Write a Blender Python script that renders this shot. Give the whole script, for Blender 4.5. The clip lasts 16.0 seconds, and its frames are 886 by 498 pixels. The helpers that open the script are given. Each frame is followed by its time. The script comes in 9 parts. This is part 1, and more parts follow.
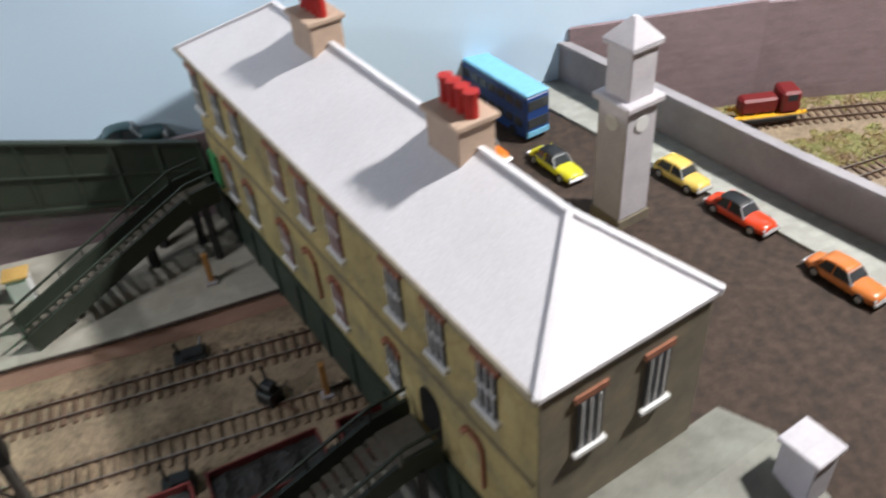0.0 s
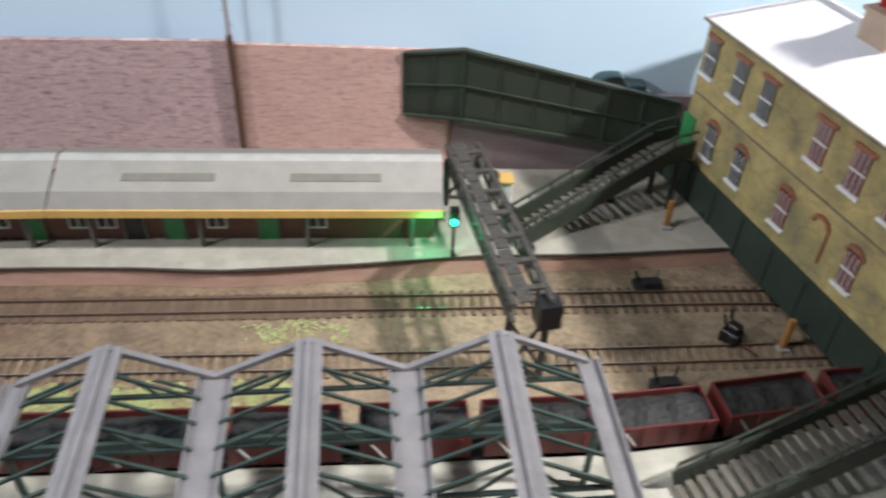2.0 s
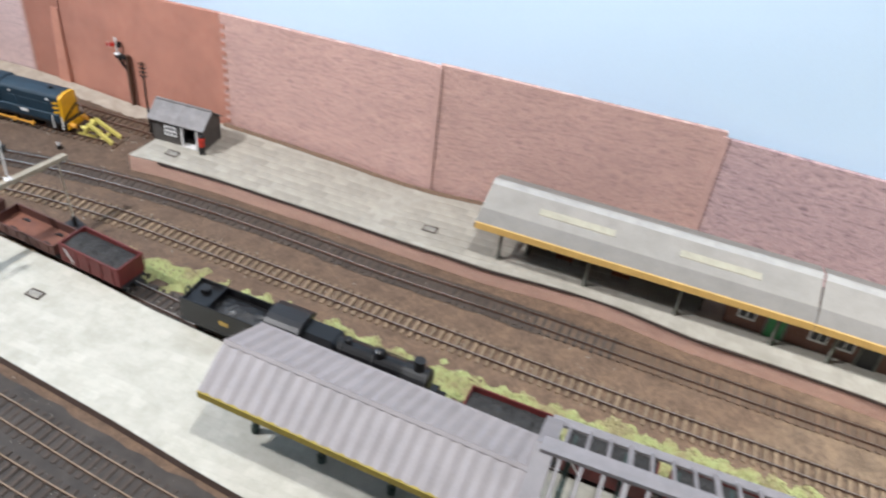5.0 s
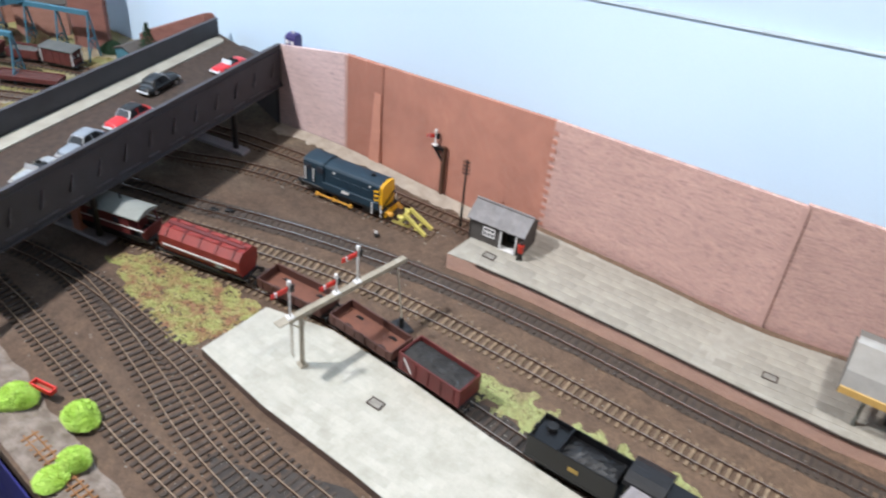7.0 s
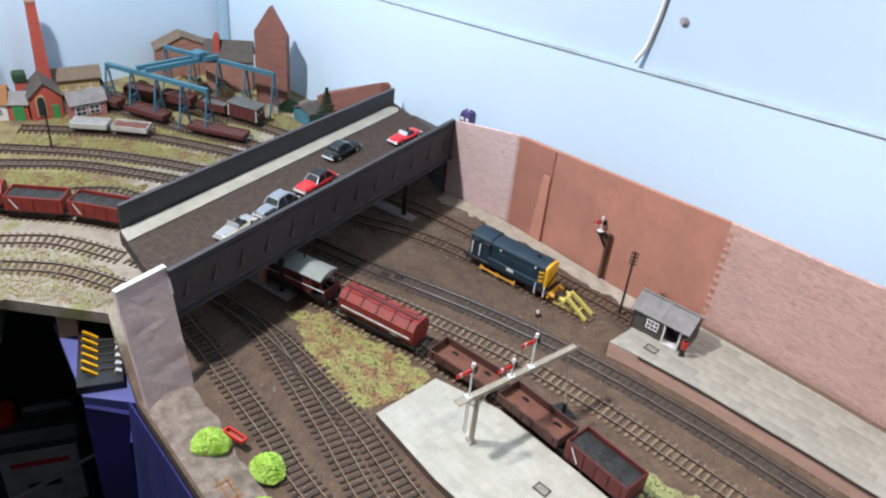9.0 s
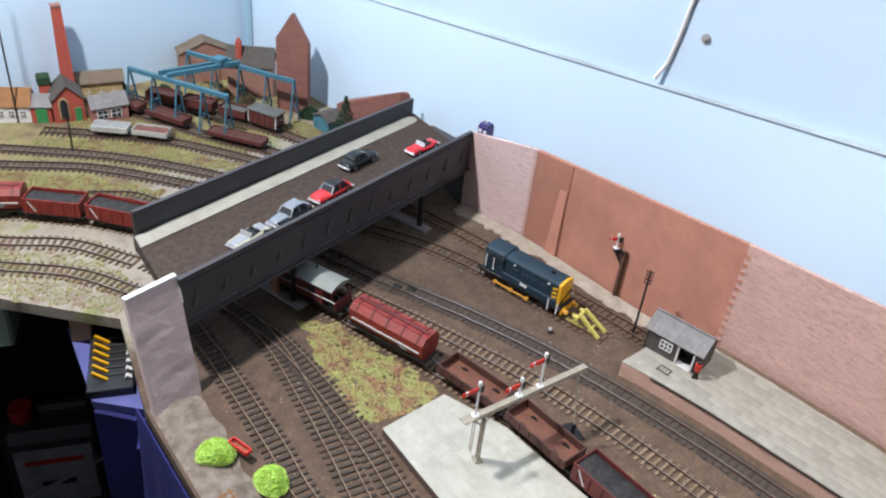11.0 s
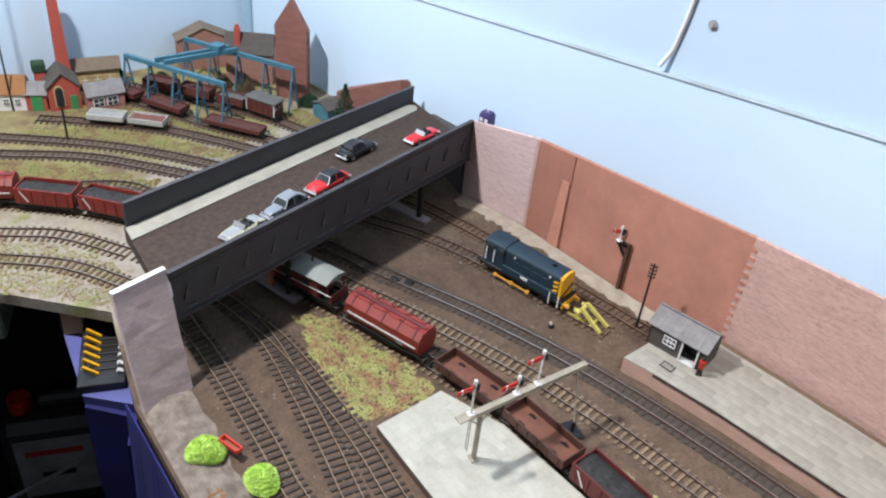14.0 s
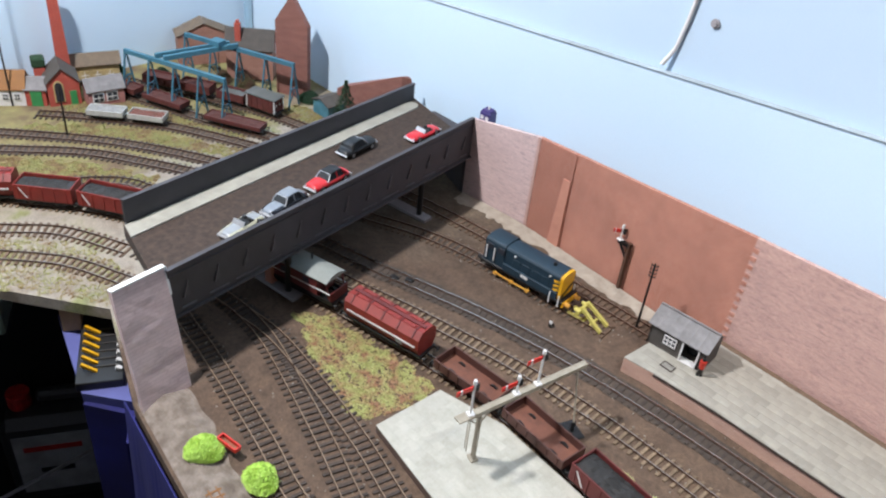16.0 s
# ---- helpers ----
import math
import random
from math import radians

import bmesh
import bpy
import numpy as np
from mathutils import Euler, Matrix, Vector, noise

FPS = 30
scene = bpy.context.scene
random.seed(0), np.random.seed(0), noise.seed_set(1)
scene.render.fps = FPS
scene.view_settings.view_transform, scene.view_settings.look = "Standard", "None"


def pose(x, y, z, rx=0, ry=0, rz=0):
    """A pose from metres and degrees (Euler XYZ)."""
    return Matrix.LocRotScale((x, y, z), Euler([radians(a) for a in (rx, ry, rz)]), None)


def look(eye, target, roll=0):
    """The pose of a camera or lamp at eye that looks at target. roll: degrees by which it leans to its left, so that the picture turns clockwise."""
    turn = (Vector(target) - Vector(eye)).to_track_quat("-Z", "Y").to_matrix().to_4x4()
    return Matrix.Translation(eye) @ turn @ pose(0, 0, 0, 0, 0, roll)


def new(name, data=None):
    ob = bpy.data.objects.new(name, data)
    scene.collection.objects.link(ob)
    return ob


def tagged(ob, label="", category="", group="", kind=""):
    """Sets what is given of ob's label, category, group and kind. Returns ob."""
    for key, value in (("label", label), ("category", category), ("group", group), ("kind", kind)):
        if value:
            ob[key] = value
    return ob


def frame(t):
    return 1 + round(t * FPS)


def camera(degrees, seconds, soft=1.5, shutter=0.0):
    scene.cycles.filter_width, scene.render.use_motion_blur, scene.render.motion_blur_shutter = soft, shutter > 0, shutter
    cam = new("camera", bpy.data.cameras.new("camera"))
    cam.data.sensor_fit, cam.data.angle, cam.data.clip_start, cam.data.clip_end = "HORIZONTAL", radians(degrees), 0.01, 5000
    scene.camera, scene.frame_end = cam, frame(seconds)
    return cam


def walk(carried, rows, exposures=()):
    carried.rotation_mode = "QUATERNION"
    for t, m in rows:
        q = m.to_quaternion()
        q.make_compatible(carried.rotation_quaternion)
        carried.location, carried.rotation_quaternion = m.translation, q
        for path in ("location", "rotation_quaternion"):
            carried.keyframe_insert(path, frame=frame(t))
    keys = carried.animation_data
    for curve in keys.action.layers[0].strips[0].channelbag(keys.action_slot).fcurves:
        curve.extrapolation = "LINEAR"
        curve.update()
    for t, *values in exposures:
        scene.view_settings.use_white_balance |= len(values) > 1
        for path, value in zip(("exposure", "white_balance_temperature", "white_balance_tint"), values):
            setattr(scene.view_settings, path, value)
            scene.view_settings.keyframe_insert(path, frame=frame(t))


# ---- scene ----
cam = camera(57.0, 16.0, soft=2.2, shutter=0.5)
PATH = [
    (0, (0.072, 0.202, 0.539), (-0.026, 1.749, -0.726), -4.9),
    (0.5, (-0.003, 0.135, 0.524), (-0.128, 1.698, -0.718), -2.6),
    (1, (-0.075, 0.106, 0.535), (-0.32, 1.628, -0.739), -1.8),
    (1.5, (-0.157, 0.079, 0.554), (-0.475, 1.578, -0.731), 0.6),
    (2, (-0.247, 0.041, 0.557), (-0.638, 1.549, -0.698), 2.8),
    (2.5, (-0.318, -0.009, 0.556), (-0.808, 1.488, -0.677), 3.6),
    (3, (-0.389, -0.058, 0.57), (-0.996, 1.411, -0.645), 5.0),
    (3.5, (-0.467, -0.115, 0.581), (-1.184, 1.283, -0.656), 6.8),
    (4, (-0.532, -0.159, 0.596), (-1.351, 1.173, -0.652), 7.2),
    (4.5, (-0.604, -0.196, 0.62), (-1.515, 1.09, -0.611), 7.2),
    (5, (-0.674, -0.227, 0.636), (-1.657, 1.014, -0.586), 6.9),
    (7.5, (-0.927, -0.355, 0.693), (-2.237, 0.594, -0.482), 5.9),
    (8, (-0.938, -0.386, 0.71), (-2.296, 0.542, -0.428), 6.8),
    (8.5, (-0.95, -0.411, 0.715), (-2.36, 0.456, -0.407), 6.3),
    (9, (-0.953, -0.418, 0.729), (-2.391, 0.409, -0.389), 6.2),
    (9.5, (-0.951, -0.414, 0.733), (-2.403, 0.398, -0.377), 6.5),
    (12, (-0.971, -0.386, 0.738), (-2.44, 0.378, -0.385), 6.3),
    (12.5, (-0.975, -0.378, 0.733), (-2.438, 0.385, -0.397), 6.2),
    (13, (-0.973, -0.375, 0.731), (-2.434, 0.381, -0.406), 6.0),
    (13.5, (-0.974, -0.375, 0.73), (-2.434, 0.38, -0.409), 6.2),
    (14, (-0.978, -0.374, 0.729), (-2.437, 0.378, -0.414), 6.3),
    (14.5, (-0.982, -0.375, 0.728), (-2.439, 0.377, -0.416), 6.5),
    (15, (-0.985, -0.373, 0.725), (-2.442, 0.381, -0.42), 6.6),
    (15.5, (-0.986, -0.368, 0.723), (-2.441, 0.383, -0.427), 6.7),
    (16, (-0.983, -0.372, 0.73), (-2.436, 0.378, -0.422), 6.6),
]
EXPOSURE = [(0.0, -1.05), (0.5, -1.14), (1.0, -0.90), (1.5, -0.68), (2.0, -0.50), (2.5, -0.34), (3.0, -0.22), (4.0, -0.14), (5.0, -0.04), (7.5, -0.06), (9.0, -0.12), (16.0, -0.14)]
walk(cam, [(t, look(eye, target, roll)) for t, eye, target, roll in PATH], EXPOSURE)

# world, lamps and exposure
world = bpy.data.worlds.new("room_air")
scene.world = world
world.use_nodes = True
world.node_tree.nodes["Background"].inputs[0].default_value = (0.75, 0.82, 0.9, 1)
world.node_tree.nodes["Background"].inputs[1].default_value = 0.02
scene.view_settings.exposure = 0.0


def spot_lamp(name, eye, target, watts, radius, cone, blend, colour):
    d = bpy.data.lights.new(name, "SPOT")
    d.energy, d.shadow_soft_size, d.color = watts, radius, colour
    d.spot_size, d.spot_blend = radians(cone), blend
    ob = new(name, d)
    ob.matrix_world = look(eye, target)
    return ob


spot_lamp("ceiling_spot_yard", (-1.92, -0.71, 1.36), (-1.86, -0.02, 0.0), 138.0, 0.045, 165, 0.25, (0.985, 0.975, 0.995))
spot_lamp("ceiling_spot_station", (1.00, 0.76, 1.35), (0.50, 0.78, 0.0), 340.0, 0.05, 84, 0.6, (1.0, 0.985, 0.965))
# fill light added over the middle, no known lamp there
spot_lamp("ceiling_spot_middle", (-0.78, 0.08, 1.33), (-0.94, 0.50, 0.0), 56.0, 0.05, 84, 0.75, (0.98, 0.985, 1.0))

# ---------------------------------------------------------------- materials


def nodes_of(name):
    m = bpy.data.materials.new(name)
    m.use_nodes = True
    nt = m.node_tree
    return m, nt, nt.nodes["Principled BSDF"]


def link(nt, a, b):
    nt.links.new(a, b)


def noise_node(nt, coord, scale, detail=4, rough=0.6):
    n = nt.nodes.new("ShaderNodeTexNoise")
    n.inputs["Scale"].default_value = scale
    n.inputs["Detail"].default_value = detail
    n.inputs["Roughness"].default_value = rough
    link(nt, coord, n.inputs["Vector"])
    return n.outputs["Fac"]


def ramp_node(nt, fac, stops):
    r = nt.nodes.new("ShaderNodeValToRGB")
    e = r.color_ramp.elements
    while len(e) < len(stops):
        e.new(0.5)
    for k, (p, c) in enumerate(stops):
        e[k].position, e[k].color = p, (*c, 1)
    link(nt, fac, r.inputs[0])
    return r.outputs[0]


def mix_node(nt, fac, a, b, mode="MIX"):
    n = nt.nodes.new("ShaderNodeMix")
    n.data_type, n.blend_type = "RGBA", mode
    for sock, val in ((n.inputs[0], fac), (n.inputs[6], a), (n.inputs[7], b)):
        if isinstance(val, (int, float)):
            sock.default_value = val
        elif isinstance(val, tuple):
            sock.default_value = (*val, 1)
        else:
            link(nt, val, sock)
    return n.outputs[2]


def bump_node(nt, height, strength, dist, bsdf):
    b = nt.nodes.new("ShaderNodeBump")
    b.inputs["Strength"].default_value = strength
    b.inputs["Distance"].default_value = dist
    link(nt, height, b.inputs["Height"])
    link(nt, b.outputs[0], bsdf.inputs["Normal"])


def coords(nt, kind="Object"):
    t = nt.nodes.new("ShaderNodeTexCoord")
    return t.outputs[kind]


def shade(c, k):
    return tuple(min(1.0, v * k) for v in c)


def mat(name, c, c2=None, big=25, fine=500, rough=0.7, metal=0.0, bump=0.25, vary=0.0, spread=0.35):
    """A painted or natural surface: two tones in large patches, fine grain over them and fine relief."""
    m, nt, b = nodes_of(name)
    co = coords(nt)
    c2 = c2 or shade(c, 1 - spread)
    col = ramp_node(nt, noise_node(nt, co, big, 5), [(0.32, c2), (0.66, c)])
    f = noise_node(nt, co, fine, 3, 0.7)
    col = mix_node(nt, 0.5, col, ramp_node(nt, f, [(0.25, (0.62,) * 3), (0.75, (1.0,) * 3)]), "MULTIPLY")
    if vary:
        oi = nt.nodes.new("ShaderNodeObjectInfo")
        v = ramp_node(nt, oi.outputs["Random"], [(0, (1 - vary,) * 3), (1, (1.0,) * 3)])
        col = mix_node(nt, 1.0, col, v, "MULTIPLY")
    link(nt, col, b.inputs["Base Color"])
    r = nt.nodes.new("ShaderNodeMapRange")
    r.inputs[3].default_value, r.inputs[4].default_value = max(0.05, rough - 0.12), min(1, rough + 0.12)
    link(nt, f, r.inputs[0])
    link(nt, r.outputs[0], b.inputs["Roughness"])
    b.inputs["Metallic"].default_value = metal
    if bump:
        bump_node(nt, f, bump, 0.0006, b)
    return m


def brick_mat(name, c1, c2, mortar, size=0.0029, stain=0.5, bump=0.3, streak=0.0, grain=30, aspect=3.5):
    """Printed or scribed model brickwork on an upright card, laid along the object's own x and z."""
    m, nt, b = nodes_of(name)
    co = coords(nt)
    sep = nt.nodes.new("ShaderNodeSeparateXYZ")
    link(nt, co, sep.inputs[0])
    comb = nt.nodes.new("ShaderNodeCombineXYZ")
    add = nt.nodes.new("ShaderNodeMath")
    add.operation = "ADD"
    link(nt, sep.outputs[0], add.inputs[0])
    link(nt, sep.outputs[1], add.inputs[1])
    link(nt, add.outputs[0], comb.inputs[0])
    link(nt, sep.outputs[2], comb.inputs[1])
    t = nt.nodes.new("ShaderNodeTexBrick")
    link(nt, comb.outputs[0], t.inputs["Vector"])
    t.inputs["Scale"].default_value = 1.0
    t.inputs["Brick Width"].default_value = size
    t.inputs["Row Height"].default_value = size * 0.36
    t.inputs["Mortar Size"].default_value = size * 0.05
    t.inputs["Bias"].default_value = 0.0
    for k, c in (("Color1", c1), ("Color2", c2), ("Mortar", mortar)):
        t.inputs[k].default_value = (*c, 1)
    st = nt.nodes.new("ShaderNodeMapping")
    st.inputs["Scale"].default_value = (1, 1, aspect)
    link(nt, co, st.inputs[0])
    big = noise_node(nt, st.outputs[0], grain, 6, 0.65)
    col = mix_node(nt, stain, t.outputs["Color"], ramp_node(nt, big, [(0.3, (0.55, 0.5, 0.52)), (0.65, (1.05, 1.0, 1.0))]), "MULTIPLY")
    if streak:
        s2 = nt.nodes.new("ShaderNodeMapping")
        s2.inputs["Scale"].default_value = (1, 1, 5)
        link(nt, co, s2.inputs[0])
        col = mix_node(nt, streak, col, ramp_node(nt, noise_node(nt, s2.outputs[0], 58, 3, 0.6), [(0.36, (0.52, 0.50, 0.54)), (0.46, (0.97, 0.96, 0.96)), (0.62, (1.08, 1.07, 1.05))]), "MULTIPLY")
        col = mix_node(nt, streak, col, ramp_node(nt, noise_node(nt, s2.outputs[0], 170, 3, 0.7), [(0.34, (0.60, 0.57, 0.60)), (0.47, (1.0, 1.0, 1.0)), (0.66, (1.14, 1.13, 1.12))]), "MULTIPLY")
    link(nt, col, b.inputs["Base Color"])
    b.inputs["Roughness"].default_value = 0.8
    bump_node(nt, t.outputs["Fac"], bump, -0.0003, b)
    return m


def glossy(name, c, rough=0.25, metal=0.0):
    m, nt, b = nodes_of(name)
    co = coords(nt)
    f = noise_node(nt, co, 120, 3)
    link(nt, mix_node(nt, 0.35, c, ramp_node(nt, f, [(0.3, shade(c, 0.6)), (0.7, c)])), b.inputs["Base Color"])
    b.inputs["Roughness"].default_value = rough
    b.inputs["Metallic"].default_value = metal
    return m


def glow(name, c, k):
    m, nt, b = nodes_of(name)
    b.inputs["Base Color"].default_value = (*c, 1)
    b.inputs["Emission Color"].default_value = (*c, 1)
    b.inputs["Emission Strength"].default_value = k
    return m


def ground_mat():
    m, nt, b = nodes_of("ballast_and_earth")
    co = coords(nt)
    sep = nt.nodes.new("ShaderNodeSeparateXYZ")
    link(nt, co, sep.inputs[0])
    wob = noise_node(nt, co, 9, 5)
    a = nt.nodes.new("ShaderNodeMath")
    a.operation = "MULTIPLY_ADD"
    link(nt, wob, a.inputs[0])
    a.inputs[1].default_value = 0.35
    link(nt, sep.outputs[0], a.inputs[2])
    mr = nt.nodes.new("ShaderNodeMapRange")
    mr.inputs[1].default_value, mr.inputs[2].default_value = -2.4, 0.4
    link(nt, a.outputs[0], mr.inputs[0])
    base = ramp_node(nt, mr.outputs[0], [(0.0, (0.17, 0.135, 0.095)), (0.09, (0.19, 0.15, 0.11)), (0.14, (0.24, 0.20, 0.15)), (0.19, (0.17, 0.135, 0.10)), (0.25, (0.125, 0.084, 0.060)),
                                         (0.64, (0.185, 0.122, 0.082)), (0.78, (0.31, 0.24, 0.165)), (1.0, (0.34, 0.265, 0.185))])
    far = nt.nodes.new("ShaderNodeMath")
    far.operation = "MULTIPLY_ADD"
    link(nt, sep.outputs[1], far.inputs[0])
    far.inputs[1].default_value = 0.53
    link(nt, a.outputs[0], far.inputs[2])
    fm = nt.nodes.new("ShaderNodeMapRange")
    fm.inputs[1].default_value, fm.inputs[2].default_value = -1.95, -1.86
    link(nt, far.outputs[0], fm.inputs[0])
    tm = nt.nodes.new("ShaderNodeMapRange")
    tm.inputs[1].default_value, tm.inputs[2].default_value = -2.30, -2.22
    link(nt, far.outputs[0], tm.inputs[0])
    yard = ramp_node(nt, noise_node(nt, co, 16, 4, 0.6), [(0.36, (0.17, 0.115, 0.07)), (0.50, (0.25, 0.205, 0.095)), (0.66, (0.30, 0.285, 0.115))])
    pale = ramp_node(nt, noise_node(nt, co, 11, 4, 0.6), [(0.40, (0.27, 0.22, 0.165)), (0.48, (0.36, 0.315, 0.265)), (0.56, (0.37, 0.33, 0.27)), (0.66, (0.25, 0.255, 0.115))])
    yard = mix_node(nt, tm.outputs[0], yard, pale)
    base = mix_node(nt, fm.outputs[0], yard, base)
    mid = noise_node(nt, co, 38, 6, 0.7)
    col = mix_node(nt, 0.75, base, ramp_node(nt, mid, [(0.28, (0.38, 0.36, 0.35)), (0.50, (0.92, 0.89, 0.87)), (0.74, (1.40, 1.34, 1.22))]), "MULTIPLY")
    col = mix_node(nt, 0.8, col, ramp_node(nt, noise_node(nt, co, 160, 5, 0.75), [(0.32, (0.55, 0.53, 0.52)), (0.5, (0.95, 0.95, 0.95)), (0.72, (1.3, 1.28, 1.22))]), "MULTIPLY")
    soft = nt.nodes.new("ShaderNodeMapRange")
    soft.inputs[3].default_value = 0.45
    link(nt, fm.outputs[0], soft.inputs[0])
    col = mix_node(nt, soft.outputs[0], yard, col)
    fine = noise_node(nt, co, 900, 3, 0.8)
    col = mix_node(nt, 0.8, col, ramp_node(nt, fine, [(0.3, (0.45,) * 3), (0.7, (1.25,) * 3)]), "MULTIPLY")
    link(nt, col, b.inputs["Base Color"])
    b.inputs["Roughness"].default_value = 0.95
    bump_node(nt, fine, 0.6, 0.0008, b)
    return m


def slab_mat(name, c, c2, dx=0.018, dy=0.011):
    """Printed paving on a platform: faint slabs with uneven tones, stained."""
    m, nt, b = nodes_of(name)
    co = coords(nt)
    rot = nt.nodes.new("ShaderNodeMapping")
    rot.inputs["Rotation"].default_value = (0, 0, radians(-21))
    link(nt, co, rot.inputs[0])
    t = nt.nodes.new("ShaderNodeTexBrick")
    link(nt, rot.outputs[0], t.inputs["Vector"])
    t.inputs["Scale"].default_value = 1.0
    t.inputs["Brick Width"].default_value = dx
    t.inputs["Row Height"].default_value = dy
    t.inputs["Mortar Size"].default_value = 0.00025
    for k, cc in (("Color1", c), ("Color2", c2), ("Mortar", shade(c, 0.88))):
        t.inputs[k].default_value = (*cc, 1)
    col = mix_node(nt, 0.7, t.outputs["Color"], ramp_node(nt, noise_node(nt, co, 45, 6, 0.7), [(0.3, (0.72, 0.72, 0.68)), (0.6, (1.0, 1.0, 1.0))]), "MULTIPLY")
    f = noise_node(nt, co, 700, 3)
    col = mix_node(nt, 0.4, col, ramp_node(nt, f, [(0.3, (0.75,) * 3), (0.7, (1.05,) * 3)]), "MULTIPLY")
    link(nt, col, b.inputs["Base Color"])
    b.inputs["Roughness"].default_value = 0.8
    bump_node(nt, t.outputs["Fac"], 0.3, -0.0003, b)
    return m


def stone_mat():
    """Printed ochre stone: mottled yellow and grey patches, dark crazed joints, sooty blotches."""
    m, nt, b = nodes_of("ochre_stone_wall")
    co = coords(nt)
    col = ramp_node(nt, noise_node(nt, co, 22, 5, 0.65), [(0.30, (0.19, 0.165, 0.11)), (0.43, (0.33, 0.265, 0.125)), (0.58, (0.47, 0.36, 0.15)), (0.75, (0.54, 0.44, 0.22))])
    col = mix_node(nt, 0.55, col, ramp_node(nt, noise_node(nt, co, 7, 4, 0.6), [(0.42, (0.62, 0.66, 0.72)), (0.60, (1.0, 1.0, 1.0))]), "MULTIPLY")
    v = nt.nodes.new("ShaderNodeTexVoronoi")
    v.feature = "DISTANCE_TO_EDGE"
    v.inputs["Scale"].default_value = 34
    wob = mix_node(nt, 0.02, co, noise_colour(nt, co, 40))
    link(nt, wob, v.inputs["Vector"])
    col = mix_node(nt, 0.28, col, ramp_node(nt, v.outputs["Distance"], [(0.0, (0.40, 0.34, 0.26)), (0.07, (1.0, 1.0, 1.0))]), "MULTIPLY")
    f = noise_node(nt, co, 420, 3, 0.7)
    col = mix_node(nt, 0.5, col, ramp_node(nt, f, [(0.25, (0.6,) * 3), (0.75, (1.05,) * 3)]), "MULTIPLY")
    link(nt, col, b.inputs["Base Color"])
    b.inputs["Roughness"].default_value = 0.85
    bump_node(nt, f, 0.5, 0.0006, b)
    return m


def noise_colour(nt, coord, scale):
    n = nt.nodes.new("ShaderNodeTexNoise")
    n.inputs["Scale"].default_value = scale
    link(nt, coord, n.inputs["Vector"])
    return n.outputs["Color"]


M = {}
M["ground"] = ground_mat()


def emulsion(name, c, c2):
    """Rolled wall paint: faint broad tone, a trace of roller grain."""
    m, nt, b = nodes_of(name)
    co = coords(nt)
    col = ramp_node(nt, noise_node(nt, co, 2.5, 4), [(0.3, c2), (0.7, c)])
    f = noise_node(nt, co, 420, 3)
    col = mix_node(nt, 1.0, col, ramp_node(nt, f, [(0.3, (0.97,) * 3), (0.7, (1.0,) * 3)]), "MULTIPLY")
    link(nt, col, b.inputs["Base Color"])
    b.inputs["Roughness"].default_value = 0.75
    bump_node(nt, f, 0.08, 0.0004, b)
    return m


M["blue_wall"] = emulsion("pale_blue_backscene_paint", (0.60, 0.76, 0.91), (0.565, 0.725, 0.885))
M["upper_wall"] = emulsion("greyish_blue_wall_paint", (0.52, 0.655, 0.80), (0.48, 0.61, 0.76))
# unseen ceiling and walls are coloured dark to hold bounced light down
M["ceiling"] = mat("bounce_darkened_ceiling", (0.17, 0.17, 0.175), big=4, fine=100, rough=0.9, spread=0.05)
M["room"] = mat("bounce_darkened_room_wall", (0.10, 0.105, 0.115), big=4, fine=100, rough=0.9, spread=0.08)
# floor carpet, also the near-black of the shade panel below the yard
M["carpet_and_shade"] = mat("dark_carpet_and_board_shade", (0.012, 0.012, 0.016), big=12, fine=800, rough=0.95)
M["pale_brick"] = brick_mat("pale_pink_brick_paper", (0.66, 0.49, 0.475), (0.55, 0.40, 0.395), (0.70, 0.56, 0.54), stain=0.2, streak=0.45, grain=12)
M["pink_brick"] = brick_mat("pink_brick_paper", (0.60, 0.375, 0.325), (0.48, 0.29, 0.26), (0.60, 0.425, 0.375), stain=0.3, streak=0.5, grain=14)
M["mauve_brick"] = brick_mat("mauve_brick_paper", (0.52, 0.345, 0.335), (0.38, 0.25, 0.265), (0.56, 0.44, 0.43), stain=0.3, streak=0.85, grain=10)
M["terracotta_dark"] = brick_mat("darker_terracotta_brick_paper", (0.42, 0.17, 0.115), (0.37, 0.145, 0.10), (0.45, 0.24, 0.18), size=0.0022, stain=0.5, grain=17, aspect=0.8)
M["terracotta"] = brick_mat("terracotta_brick_paper", (0.50, 0.215, 0.145), (0.45, 0.18, 0.125), (0.53, 0.29, 0.22), size=0.0022, stain=0.55, grain=17, aspect=0.8)
M["quoin"] = mat("pale_pink_quoin_card", (0.60, 0.38, 0.335), big=60, spread=0.2)
M["dark_mauve"] = brick_mat("shaded_purple_brick_paper", (0.27, 0.19, 0.20), (0.21, 0.15, 0.17), (0.3, 0.25, 0.26), stain=0.5)
M["rust"] = mat("rusty_rail_steel", (0.13, 0.065, 0.04), (0.09, 0.045, 0.03), big=80, fine=600, rough=0.75, metal=0.3)
M["rail_top"] = glossy("worn_rail_head", (0.34, 0.29, 0.25), 0.35, 0.8)
M["rail_tan"] = glossy("tan_rusted_rail_head", (0.26, 0.185, 0.125), 0.5, 0.4)
M["bright_rail"] = glossy("polished_rail_head", (0.62, 0.57, 0.52), 0.26, 0.9)
M["sleeper_brown"] = mat("brown_timber_sleeper", (0.20, 0.125, 0.08), (0.13, 0.08, 0.05), big=150, fine=900, rough=0.85, vary=0.35)
